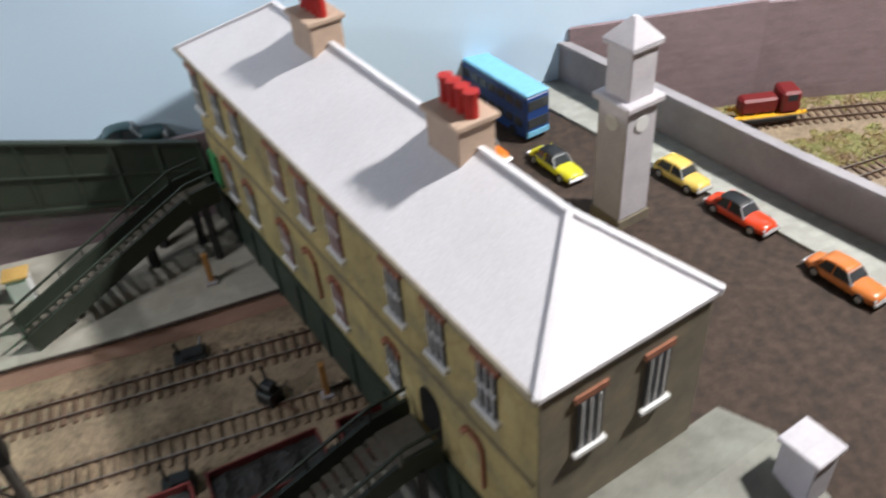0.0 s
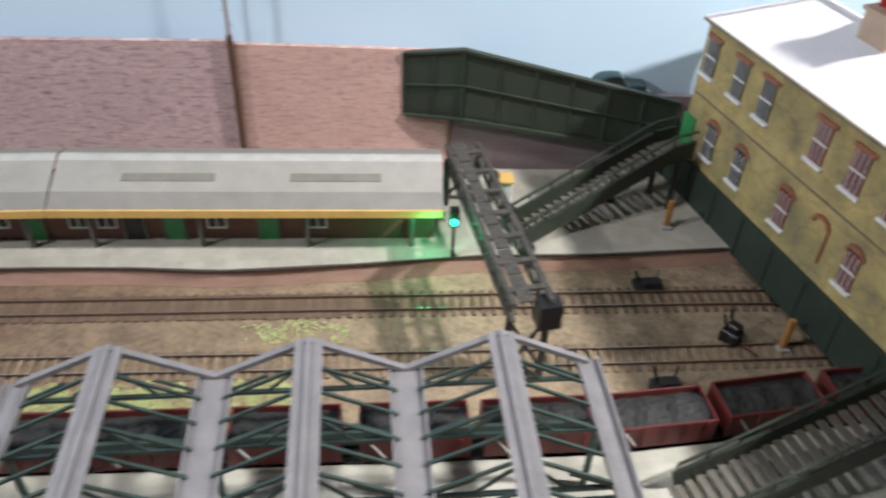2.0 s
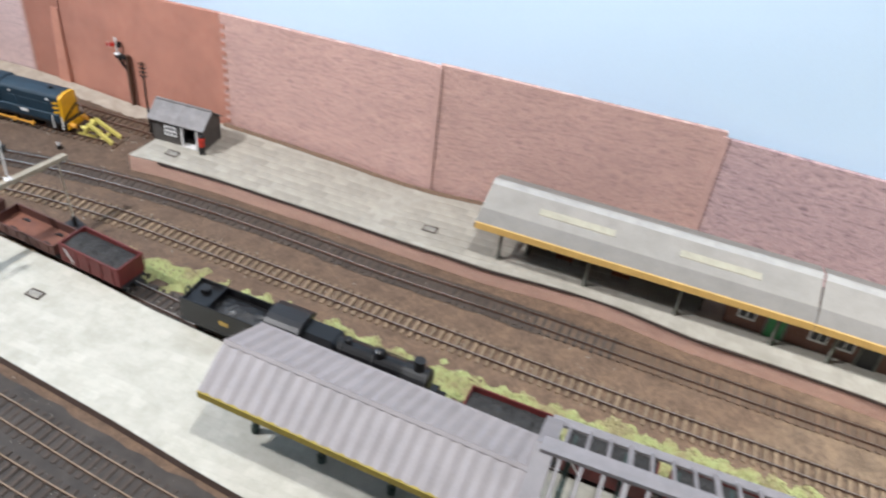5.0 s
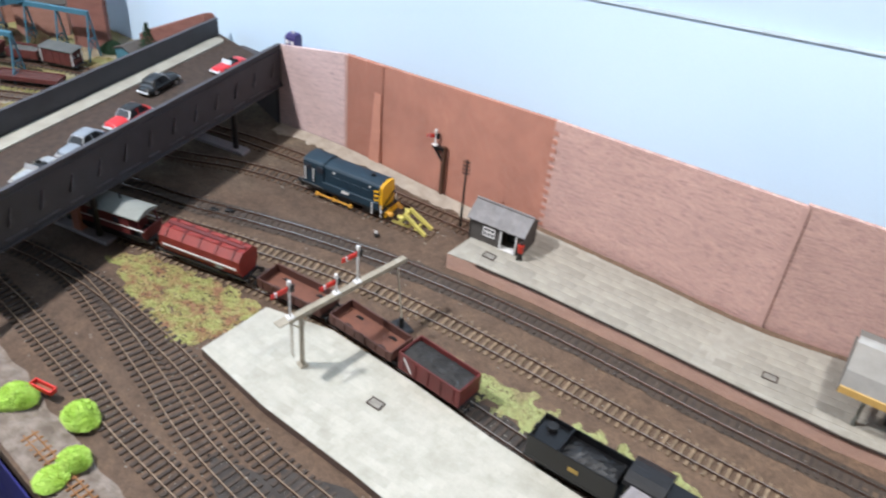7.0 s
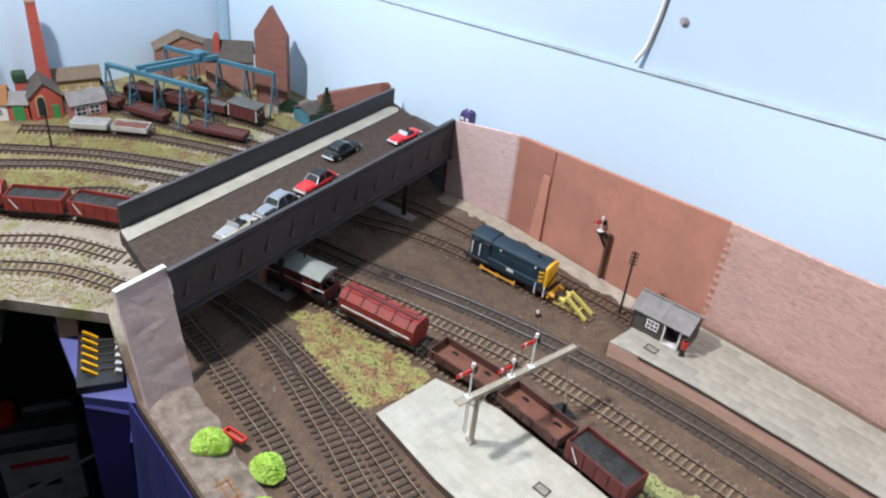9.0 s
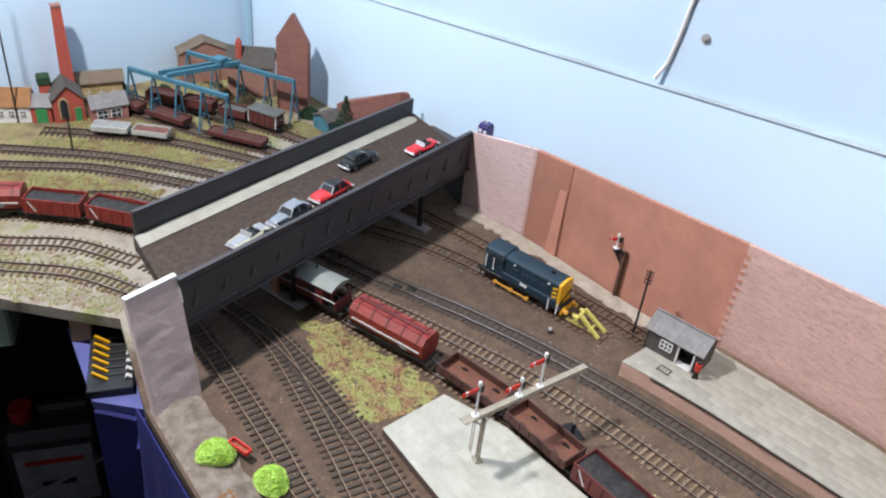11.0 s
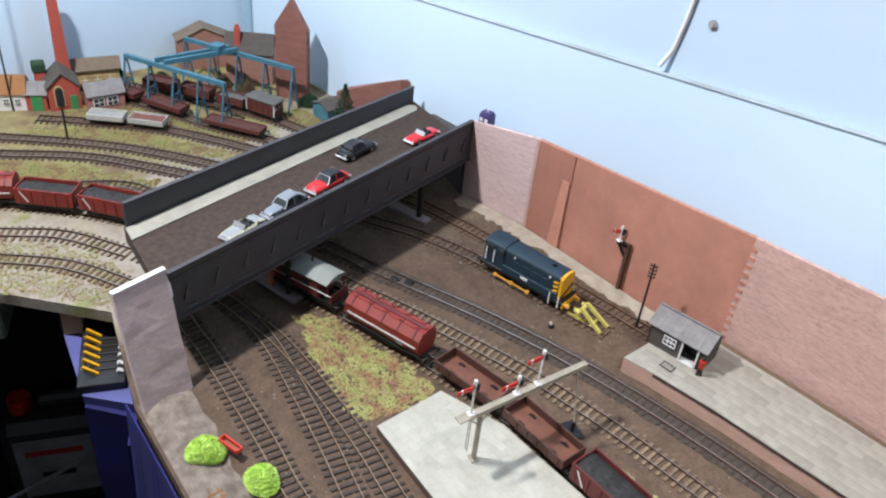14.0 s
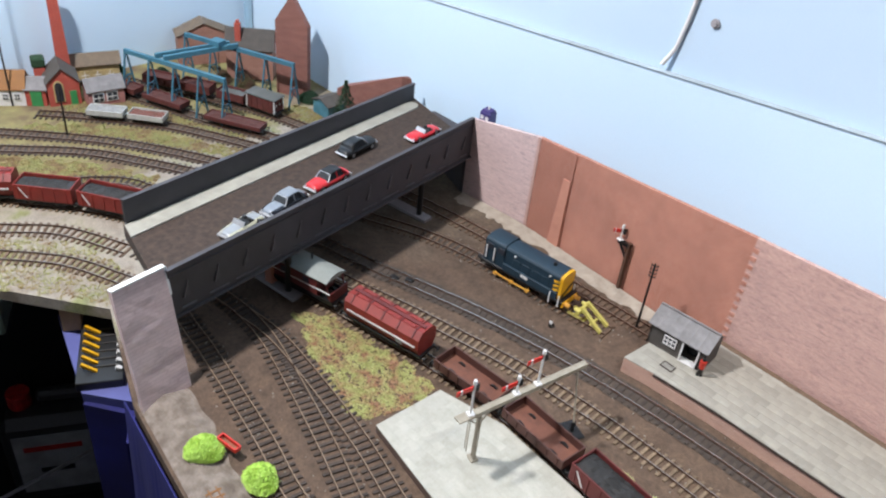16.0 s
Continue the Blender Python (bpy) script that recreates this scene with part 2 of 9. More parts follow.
M["sleeper_pale"] = mat("pale_timber_sleeper", (0.31, 0.22, 0.14), (0.20, 0.14, 0.09), big=150, fine=900, rough=0.85, vary=0.35)
M["sleeper_dark"] = mat("dark_timber_sleeper", (0.085, 0.062, 0.05), (0.055, 0.04, 0.033), big=150, fine=900, rough=0.85, vary=0.3)
M["slab"] = slab_mat("pale_green_grey_paving", (0.50, 0.485, 0.425), (0.43, 0.415, 0.36))
M["slab2"] = slab_mat("weathered_grey_paving", (0.41, 0.385, 0.335), (0.35, 0.33, 0.285), 0.0212, 0.0133)
M["plat_brick"] = brick_mat("salmon_platform_brick", (0.58, 0.36, 0.28), (0.51, 0.31, 0.24), (0.6, 0.42, 0.34), stain=0.4)
M["plat_dark"] = brick_mat("dark_brown_platform_brick", (0.12, 0.075, 0.06), (0.10, 0.06, 0.05), (0.14, 0.10, 0.08), stain=0.4)
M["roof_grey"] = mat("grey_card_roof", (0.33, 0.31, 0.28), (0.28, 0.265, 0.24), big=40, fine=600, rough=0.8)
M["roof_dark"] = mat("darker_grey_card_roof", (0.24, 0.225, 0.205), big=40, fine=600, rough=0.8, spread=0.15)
M["roof_cap"] = mat("whitened_roof_capping", (0.45, 0.44, 0.42), big=60, spread=0.2)
M["slate"] = mat("grey_mauve_corrugated_sheet", (0.30, 0.275, 0.28), (0.25, 0.23, 0.235), big=35, fine=700, rough=0.6)
M["canopy_frame"] = mat("grey_painted_canopy_frame", (0.25, 0.235, 0.245), (0.20, 0.19, 0.20), big=60, fine=700, rough=0.5)
M["truss_green"] = mat("dark_green_steel_truss", (0.030, 0.058, 0.049), big=70, rough=0.5)
M["valance_orange"] = mat("orange_yellow_valance", (0.70, 0.44, 0.14), big=80, rough=0.6, spread=0.15)
M["valance_yellow"] = mat("mustard_yellow_valance", (0.38, 0.29, 0.05), big=80, rough=0.6, spread=0.25)
M["stone"] = stone_mat()
M["stone_dark"] = mat("grey_brown_stone_gable", (0.24, 0.20, 0.135), (0.15, 0.13, 0.10), big=40, fine=420, rough=0.85, bump=0.5)
M["roof_white"] = mat("white_card_roof", (0.80, 0.77, 0.80), (0.74, 0.71, 0.74), big=18, fine=500, rough=0.7, bump=0.1)
M["chimney_card"] = mat("buff_chimney_card", (0.55, 0.40, 0.30), (0.47, 0.34, 0.26), big=60, rough=0.8)
M["pot_red"] = mat("red_chimney_pots", (0.52, 0.02, 0.015), big=90, rough=0.5, spread=0.2)
M["arch_red"] = mat("red_brick_arches", (0.36, 0.14, 0.08), big=150, rough=0.8)
M["white"] = mat("white_paint", (0.80, 0.79, 0.78), big=90, rough=0.55, spread=0.08)
M["pane"] = glossy("dark_window_glass", (0.022, 0.025, 0.036), 0.45)
M["blind_red"] = mat("dark_red_window_blinds", (0.20, 0.035, 0.04), (0.10, 0.03, 0.04), big=200, rough=0.4)
M["girder"] = mat("dark_green_plate_girder", (0.028, 0.045, 0.034), (0.02, 0.032, 0.026), big=30, fine=600, rough=0.5)
M["olive_girder"] = mat("olive_green_footbridge_plate", (0.037, 0.047, 0.033), (0.028, 0.037, 0.026), big=25, fine=600, rough=0.5)
M["stair_tread"] = mat("grey_brown_stair_treads", (0.15, 0.135, 0.11), big=90, rough=0.7)
M["green_door"] = mat("bright_green_door", (0.05, 0.30, 0.10), big=90, rough=0.5, spread=0.2)
M["black"] = mat("sooty_black_paint", (0.009, 0.009, 0.010), big=120, rough=0.45, spread=0.3)
M["black_gloss"] = glossy("black_locomotive_paint", (0.003, 0.003, 0.004), 0.30)
M["lattice"] = mat("dark_weathered_lattice", (0.030, 0.027, 0.025), (0.075, 0.068, 0.060), big=160, rough=0.6)
M["road"] = mat("brown_grey_road", (0.074, 0.047, 0.034), (0.030, 0.020, 0.015), big=110, fine=420, rough=0.92, bump=0.9)
M["pavement"] = slab_mat("pale_grey_pavement", (0.42, 0.42, 0.385), (0.35, 0.35, 0.32), 0.012, 0.008)
M["cream_path"] = mat("cream_footpath_card", (0.40, 0.385, 0.33), big=40, spread=0.22, rough=0.8)
M["grey_wall"] = mat("lavender_grey_wall", (0.37, 0.345, 0.36), (0.29, 0.27, 0.285), big=30, rough=0.85)
M["bridge_grey"] = mat("slate_grey_bridge_plate", (0.066, 0.062, 0.070), (0.052, 0.049, 0.056), big=30, fine=500, rough=0.6)
# highlight colour for the gusset edges
M["bridge_lit_edge"] = mat("pale_lit_bridge_edge", (0.22, 0.21, 0.22), (0.10, 0.095, 0.10), big=200, rough=0.6)
M["bridge_rib"] = mat("scuffed_grey_bridge_rib", (0.15, 0.145, 0.155), big=90, rough=0.6)

# ---------------------------------------------------------------- mesh helpers


def thing(name, at=(0, 0, 0), turn=0.0, label="", category="", group="", kind=""):
    ob = new(name)
    ob.matrix_world = pose(*at, 0, 0, turn)
    ob.empty_display_size = 0.01
    return tagged(ob, label, category, group, kind)


def mesh_of(name, bm, *mats):
    me = bpy.data.meshes.new(name)
    bm.to_mesh(me)
    bm.free()
    for m in mats:
        me.materials.append(M[m] if isinstance(m, str) else m)
    return me


def part(name, bm, material, parent=None, label="", at=None):
    mats = material if isinstance(material, (tuple, list)) else (material,)
    ob = new(name, mesh_of(name, bm, *mats))
    if parent is not None:
        ob.parent = parent
    if at is not None:
        ob.matrix_basis = at
    if label:
        ob["label"] = label
    return ob


def solo(name, bm, material, label, category, at=None, group="", kind=""):
    """A thing that is one mesh."""
    return tagged(part(name, bm, material, None, "", at), label, category, group, kind)


def box(bm, c, s, rz=0.0, rx=0.0, ry=0.0, bevel=0.0, mi=0):
    r = bmesh.ops.create_cube(bm, size=1.0)
    vs = r["verts"]
    bmesh.ops.scale(bm, vec=s, verts=vs)
    if bevel:
        es = list({e for v in vs for e in v.link_edges})
        r2 = bmesh.ops.bevel(bm, geom=es, offset=bevel, segments=1, affect="EDGES")
        vs = list({v for f in r2["faces"] for v in f.verts} | {v for v in vs if v.is_valid})
    bmesh.ops.transform(bm, matrix=pose(*c, rx, ry, rz), verts=vs)
    if mi:
        for f in {f for v in vs for f in v.link_faces}:
            f.material_index = mi
    return vs


def rod(bm, a, b, r, n=8, r2=None, mi=0):
    a, b = Vector(a), Vector(b)
    d = b - a
    res = bmesh.ops.create_cone(bm, cap_ends=True, segments=n, radius1=r, radius2=r if r2 is None else r2, depth=d.length)
    m = Matrix.Translation((a + b) / 2) @ d.to_track_quat("Z", "Y").to_matrix().to_4x4()
    bmesh.ops.transform(bm, matrix=m, verts=res["verts"])
    if mi:
        for f in {f for v in res["verts"] for f in v.link_faces}:
            f.material_index = mi
    return res["verts"]


def bar(bm, a, b, w, h, mi=0):
    """A square bar from a to b, w wide level and h high."""
    a, b = Vector(a), Vector(b)
    d = b - a
    x = d.normalized()
    y = Vector((0, 0, 1)).cross(x)
    y = y.normalized() if y.length > 1e-5 else Vector((0, 1, 0))
    z = x.cross(y)
    vs = []
    for p in (a, b):
        for sy, sz in ((-1, -1), (1, -1), (1, 1), (-1, 1)):
            vs.append(bm.verts.new(p + y * sy * w / 2 + z * sz * h / 2))
    for f in ((3, 2, 1, 0), (4, 5, 6, 7), (0, 1, 5, 4), (1, 2, 6, 5), (2, 3, 7, 6), (3, 0, 4, 7)):
        bm.faces.new([vs[i] for i in f]).material_index = mi
    return vs


def prism(bm, poly, z0, z1, mi=0, top=None, side=None):
    """An upright block over a plan outline (anticlockwise); z0 and z1 are numbers or one per corner."""
    n = len(poly)
    za = z0 if isinstance(z0, (list, tuple)) else [z0] * n
    zb = z1 if isinstance(z1, (list, tuple)) else [z1] * n
    lo = [bm.verts.new((p[0], p[1], za[i])) for i, p in enumerate(poly)]
    hi = [bm.verts.new((p[0], p[1], zb[i])) for i, p in enumerate(poly)]
    bm.faces.new(lo[::-1]).material_index = mi
    bm.faces.new(hi).material_index = mi if top is None else top
    for i in range(n):
        j = (i + 1) % n
        bm.faces.new((lo[i], lo[j], hi[j], hi[i])).material_index = mi if side is None else side


def extrude_profile(bm, prof, y0, y1, mi=0):
    """A profile in x and z (anticlockwise seen from -y), drawn out along y."""
    a = [bm.verts.new((p[0], y0, p[1])) for p in prof]
    b = [bm.verts.new((p[0], y1, p[1])) for p in prof]
    n = len(prof)
    bm.faces.new(a).material_index = mi
    bm.faces.new(b[::-1]).material_index = mi
    for i in range(n):
        j = (i + 1) % n
        bm.faces.new((a[j], a[i], b[i], b[j])).material_index = mi


def tri_fix(bm):
    bmesh.ops.recalc_face_normals(bm, faces=bm.faces[:])
    return bm


def spline(pts, step):
    """Evenly spaced points on a smooth curve through plan points."""
    p = [np.array(q, float) for q in pts]
    p = [2 * p[0] - p[1]] + p + [2 * p[-1] - p[-2]]
    out = []
    for i in range(1, len(p) - 2):
        for k in range(24):
            t = k / 24
            out.append(0.5 * (2 * p[i] + (p[i + 1] - p[i - 1]) * t + (2 * p[i - 1] - 5 * p[i] + 4 * p[i + 1] - p[i + 2]) * t * t
                              + (3 * p[i] - p[i - 1] - 3 * p[i + 1] + p[i + 2]) * t ** 3))
    out.append(p[-2])
    out = np.array(out)
    d = np.concatenate([[0], np.cumsum(np.linalg.norm(np.diff(out, axis=0), axis=1))])
    n = max(2, int(d[-1] / step) + 1)
    s = np.linspace(0, d[-1], n)
    return np.stack([np.interp(s, d, out[:, 0]), np.interp(s, d, out[:, 1])], 1)


def tangents(q):
    t = np.gradient(q, axis=0)
    return t / np.linalg.norm(t, axis=1)[:, None]


def along(pts, dist):
    """Place and heading (degrees) at a distance along a smooth plan curve."""
    q = spline(pts, 0.004)
    d = np.concatenate([[0], np.cumsum(np.linalg.norm(np.diff(q, axis=0), axis=1))])
    t = tangents(q)
    x, y = np.interp(dist, d, q[:, 0]), np.interp(dist, d, q[:, 1])
    tx, ty = np.interp(dist, d, t[:, 0]), np.interp(dist, d, t[:, 1])
    return float(x), float(y), math.degrees(math.atan2(ty, tx))


GAUGE = 0.0200
RAIL_Z = 0.0047


def rail_mesh(bm, q, off, head=1):
    t = tangents(q)
    nrm = np.stack([-t[:, 1], t[:, 0]], 1)
    c = q + nrm * off
    w = 0.0007
    prev = None
    for k in range(len(c)):
        ring = [bm.verts.new((c[k, 0] + nrm[k, 0] * s * w, c[k, 1] + nrm[k, 1] * s * w, z)) for s, z in ((-1, 0.0020), (1, 0.0020), (1, RAIL_Z), (-1, RAIL_Z))]
        if prev:
            for i in range(4):
                j = (i + 1) % 4
                f = bm.faces.new((prev[i], ring[i], ring[j], prev[j]))
                f.material_index = head if i == 2 else 0
        else:
            bm.faces.new(ring)
        prev = ring
    bm.faces.new(prev[::-1])


def sleeper_mesh(material):
    bm = bmesh.new()
    box(bm, (0, 0, 0.0013), (0.0040, 0.0370, 0.0018), bevel=0.0003)
    for s in (-1, 1):
        for o in (-1, 1):
            box(bm, (0, s * GAUGE / 2 + o * 0.0016, 0.0024), (0.0018, 0.0012, 0.0006))
    return mesh_of("sleeper", bm, material)


SLEEPERS = {}


def track(pts, sleeper="sleeper_brown", head="rail_top", label="model railway track with rusty rails on timber sleepers", gap=0.0102, jitter=0.0):
    t = thing("railway_track", (0, 0, 0), 0, label, "railway track", "tracks of the layout")
    q = spline(pts, 0.012)
    for s in (-1, 1):
        bm = bmesh.new()
        rail_mesh(bm, q, s * GAUGE / 2)
        part("rail", tri_fix(bm), ("rust", head), t)
    if sleeper not in SLEEPERS:
        SLEEPERS[sleeper] = sleeper_mesh(sleeper)
    q = spline(pts, gap)
    tg = tangents(q)
    rng = random.Random(len(pts) * 17 + int(abs(q[0, 0]) * 1000))
    for k in range(len(q)):
        ob = new("sleeper", SLEEPERS[sleeper])
        ob.parent = t
        ob.matrix_basis = pose(q[k, 0], q[k, 1], rng.uniform(-0.0003, 0.0002), 0, 0, math.degrees(math.atan2(tg[k, 1], tg[k, 0])) + rng.uniform(-1.2, 1.2))
    return t


# ---------------------------------------------------------------- room and baseboard

BACK = 0.3683  # slope of the back wall in plan


def back_y(x):
    return 0.250 + BACK * (x + 2.113)


CORNER = (-2.785, back_y(-2.785))
FAR = (-2.785 + 0.345 * 1.6, back_y(-2.785) - 0.9385 * 1.6)
RIGHT = (1.5, back_y(1.5))


def upright(name, a, b, z0, z1, thick, material, label, category="wall", z0b=None, z1b=None):
    """A flat panel standing on a plan line from a to b, its thickness behind (to the left of a to b), its own x along the line."""
    a, b = Vector(a), Vector(b)
    d = b - a
    n = d.length
    z0b = z0 if z0b is None else z0b
    z1b = z1 if z1b is None else z1b
    bm = bmesh.new()
    prism(bm, [(0, 0), (n, 0), (n, thick), (0, thick)], [z0, z0b, z0b, z0], [z1, z1b, z1b, z1])
    return solo(name, bm, material, label, category, pose(a.x, a.y, 0, 0, 0, math.degrees(math.atan2(d.y, d.x))), kind="structure")


upright("wall_north", CORNER, RIGHT, -0.95, 1.4, 0.10, "upper_wall", "plain greyish blue painted room wall behind the layout")
bm = bmesh.new()
n = (Vector(RIGHT) - Vector(CORNER)).length
prism(bm, [(0.0, -0.010), (n, -0.010), (n, -0.001), (0, -0.001)], -0.02, [0.223, 0.625, 0.625, 0.223])
solo("backscene_board", bm, "blue_wall", "pale blue painted backscene board along the room wall", "backscene", pose(*CORNER, 0, 0, 0, math.degrees(math.atan(BACK))), kind="structure")
M["edge_grey"] = mat("mottled_grey_board_edge", (0.52, 0.61, 0.68), (0.36, 0.40, 0.42), big=7, fine=300, rough=0.9)
bm = bmesh.new()
prism(bm, [(0.0, -0.0125), (n, -0.0125), (n, -0.001), (0, -0.001)], [0.2235, 0.6255, 0.6255, 0.2235], [0.2246, 0.6266, 0.6266, 0.2246])
solo("trim", bm, "edge_grey", "mottled grey top edge of the backscene board", "trim", pose(*CORNER, 0, 0, 0, math.degrees(math.atan(BACK))), kind="structure")
M["corner_blue"] = emulsion("dull_blue_corner_batten_paint", (0.33, 0.50, 0.64), (0.29, 0.45, 0.58))
bm = bmesh.new()
prism(bm, [(0.0115, -0.020), (0.030, -0.020), (0.034, -0.0135), (0.0115, -0.0135)], 0.0, 0.60)
solo("corner_batten", tri_fix(bm), "corner_blue", "dull blue batten up the corner of the backscene", "trim", pose(*CORNER, 0, 0, 0, math.degrees(math.atan(BACK))), kind="structure")
upright("wall_west", FAR, CORNER, -0.95, 1.4, 0.10, "blue_wall", "pale blue painted end wall of the room")
SOUTH = (FAR[0] + 4.6 * 0.9385, FAR[1] + 4.6 * 0.345)
upright("wall_south", SOUTH, FAR, -0.95, 1.4, 0.10, "room", "plain unseen room wall behind the operator, darkened to cut bounced light")
upright("wall_east", RIGHT, SOUTH, -0.95, 1.4, 0.10, "room", "plain unseen room wall beyond the station, darkened to cut bounced light")
bm = bmesh.new()
prism(bm, [FAR, SOUTH, RIGHT, CORNER], -1.0, -0.95)
solo("floor", bm, "carpet_and_shade", "dark carpeted room floor below the layout", "floor", kind="structure")
bm = bmesh.new()
prism(bm, [FAR, SOUTH, RIGHT, CORNER], 1.4, 1.45)
solo("ceiling", bm, "ceiling", "plain unseen ceiling above the layout, darkened to cut bounced light", "ceiling", kind="structure")

BOARD = [(-2.785, 0.003), (-2.464, -0.868), (-2.21, -0.87), (-1.90, -0.382), (-1.715, -0.374), (-1.503, -0.327), (-1.0, -0.215), (0.2, 0.05), (1.45, 0.35), (1.45, back_y(1.45))]
bm = bmesh.new()
prism(bm, BOARD, -0.018, 0.0)
solo("ground", bm, "ground", "brown ballast and earth scenery on the baseboard", "ground", kind="structure")

# tracks, from the back of the layout forwards
T1 = [(-2.14, -0.17), (-2.03, -0.105), (-1.943, -0.052), (-1.89, -0.018), (-1.818, 0.037), (-1.735, 0.096), (-1.641, 0.154), (-1.543, 0.204), (-1.447, 0.246), (-1.36, 0.279), (-1.20, 0.333), (-1.061, 0.386), (-0.925, 0.434), (-0.80, 0.478), (-0.66, 0.529), (-0.43, 0.613), (-0.165, 0.710), (0.10, 0.805), (0.55, 0.985)]
T2 = [(-2.12, -0.23), (-1.98, -0.14), (-1.859, -0.061), (-1.777, -0.003), (-1.639, 0.085), (-1.54, 0.134), (-1.46, 0.167), (-1.34, 0.209), (-1.175, 0.266), (-0.974, 0.335), (-0.87, 0.371), (-0.758, 0.412), (-0.63, 0.458), (-0.40, 0.540), (-0.155, 0.630), (0.15, 0.745)]
T3 = [(-2.245, -0.640), (-2.214, -0.516), (-2.185, -0.449), (-2.153, -0.389), (-2.115, -0.335), (-2.045, -0.262), (-1.96, -0.196), (-1.854, -0.121), (-1.765, -0.069), (-1.65, -0.003), (-1.559, 0.036), (-1.503, 0.055), (-1.31, 0.107), (-1.19, 0.144), (-0.80, 0.284), (-0.50, 0.394), (-0.222, 0.500), (-0.06, 0.579), (0.12, 0.66)]
T0 = [(-2.14, -0.09), (-2.018, 0.020), (-1.951, 0.085), (-1.876, 0.138), (-1.789, 0.182), (-1.716, 0.216), (-1.655, 0.246)]
T00 = [(-2.20, 0.005), (-2.105, 0.077), (-2.047, 0.115), (-1.979, 0.152), (-1.916, 0.184), (-1.82, 0.226), (-1.711, 0.272), (-1.632, 0.305)]
F1 = [(-1.93, -0.312), (-1.821, -0.288), (-1.777, -0.277), (-1.615, -0.245), (-1.526, -0.232), (-1.35, -0.19)]
F2 = [(-2.02, -0.33), (-1.95, -0.277), (-1.891, -0.243), (-1.842, -0.219), (-1.775, -0.200), (-1.664, -0.187), (-1.579, -0.180), (-1.45, -0.170), (-1.243, -0.125), (-1.0, -0.055)]
F3 = [(-1.842, -0.219), (-1.779, -0.189), (-1.688, -0.165), (-1.578, -0.143), (-1.484, -0.132), (-1.40, -0.118), (-1.29, -0.088), (-1.12, -0.045), (-0.9, 0.020), (-0.5, 0.17)]
track(T00)
track(T0, "sleeper_brown")
track(T1[:13], "sleeper_dark", "bright_rail", "dark sleepered main line with polished rails")
track(T1[12:], "sleeper_brown", "rail_top", "brown sleepered main line past the station platform")
track(T2, "sleeper_pale", "rail_top", "pale sleepered running line with rusty rails")
track(T3[:12], "sleeper_pale", "rail_top", "pale sleepered goods line beside the island platform")
track(T3[11:], "sleeper_dark", "rail_top", "dark sleepered goods line in ash ballast beside the island platform")
track(F1, "sleeper_dark", "rail_tan")
track(F2, "sleeper_dark", "rail_tan")
track(F3, "sleeper_dark", "rail_tan")
YARD = ([(-2.10, -0.60), (-2.061, -0.512), (-2.019, -0.426), (-1.945, -0.348)], [(-2.165, -0.60), (-2.13, -0.512), (-2.099, -0.429), (-2.027, -0.346)],
            [(-2.30, -0.62), (-2.258, -0.511), (-2.228, -0.346), (-2.175, -0.283), (-2.10, -0.20)], [(-2.42, -0.63), (-2.378, -0.511), (-2.334, -0.381), (-2.263, -0.271), (-2.20, -0.19)],
            [(-2.47, -0.60), (-2.44, -0.511), (-2.37, -0.35), (-2.30, -0.24), (-2.22, -0.14)], [(-2.50, -0.45), (-2.469, -0.371), (-2.398, -0.232), (-2.274, -0.085), (-2.22, -0.03)],
            [(-2.60, -0.33), (-2.535, -0.275), (-2.396, -0.151), (-2.316, -0.064), (-2.23, 0.0)], [(-2.62, -0.29), (-2.58, -0.238), (-2.47, -0.103), (-2.382, -0.025), (-2.294, 0.037)])
for k, pts in enumerate(YARD):
    track(pts, "sleeper_brown" if k < 2 else "sleeper_dark")

# retaining wall of brick paper on card, panel by panel along the back
WALL = [(-2.052, 0.203), (-1.928, 0.262), (-1.575, 0.372), (-1.268, 0.476), (-0.962, 0.645), (-0.668, 0.748), (-0.455, 0.832)]
TOPS = [(0.141, 0.162), (0.162, 0.190), (0.190, 0.203), (0.206, 0.191), (0.183, 0.184), (0.181, 0.172)]
for k, (mt, lb) in enumerate((("pale_brick", "pale pink brick paper retaining wall beside the road bridge"), ("terracotta", "terracotta brick paper retaining wall panel"),
                              ("pink_brick", "pink brick paper retaining wall panel"), ("pink_brick", "pink brick paper retaining wall panel behind the platform"),
                              ("mauve_brick", "mauve brick paper retaining wall behind the canopy"), ("pink_brick", "pink brick paper retaining wall near the footbridge"))):
    upright("retaining_wall", WALL[k], WALL[k + 1], 0.0, TOPS[k][0], 0.006, mt, lb, "retaining wall", None, TOPS[k][1])

wd = (Vector(WALL[2]) - Vector(WALL[1])).normalized()
wo = Vector(WALL[1]) + Vector((wd.y, -wd.x)) * 0.0016 + wd * 0.003
upright("retaining_wall", wo, wo + wd * 0.072, 0.0, 0.1615, 0.0014, "terracotta_dark", "darker terracotta strip pasted on the brick paper wall", "retaining wall", None, 0.1670)

# platforms
P2F = [(-1.583, 0.220), (-1.545, 0.240), (-1.468, 0.274), (-1.393, 0.302), (-1.323, 0.328), (-1.219, 0.364), (-1.147, 0.391), (-1.105, 0.406), (-1.016, 0.448), (-0.957, 0.470), (-0.874, 0.490), (-0.784, 0.523), (-0.699, 0.552), (-0.613, 0.577), (-0.494, 0.628), (-0.374, 0.684), (-0.261, 0.725), (-0.125, 0.783), (0.10, 0.875)]
P2B = [(0.10, 1.02), (-0.15, 0.93), (-0.455, 0.826), (-0.668, 0.742), (-0.962, 0.638), (-1.268, 0.470), (-1.575, 0.366), (-1.615, 0.335)]
PH = 0.0125  # island platform
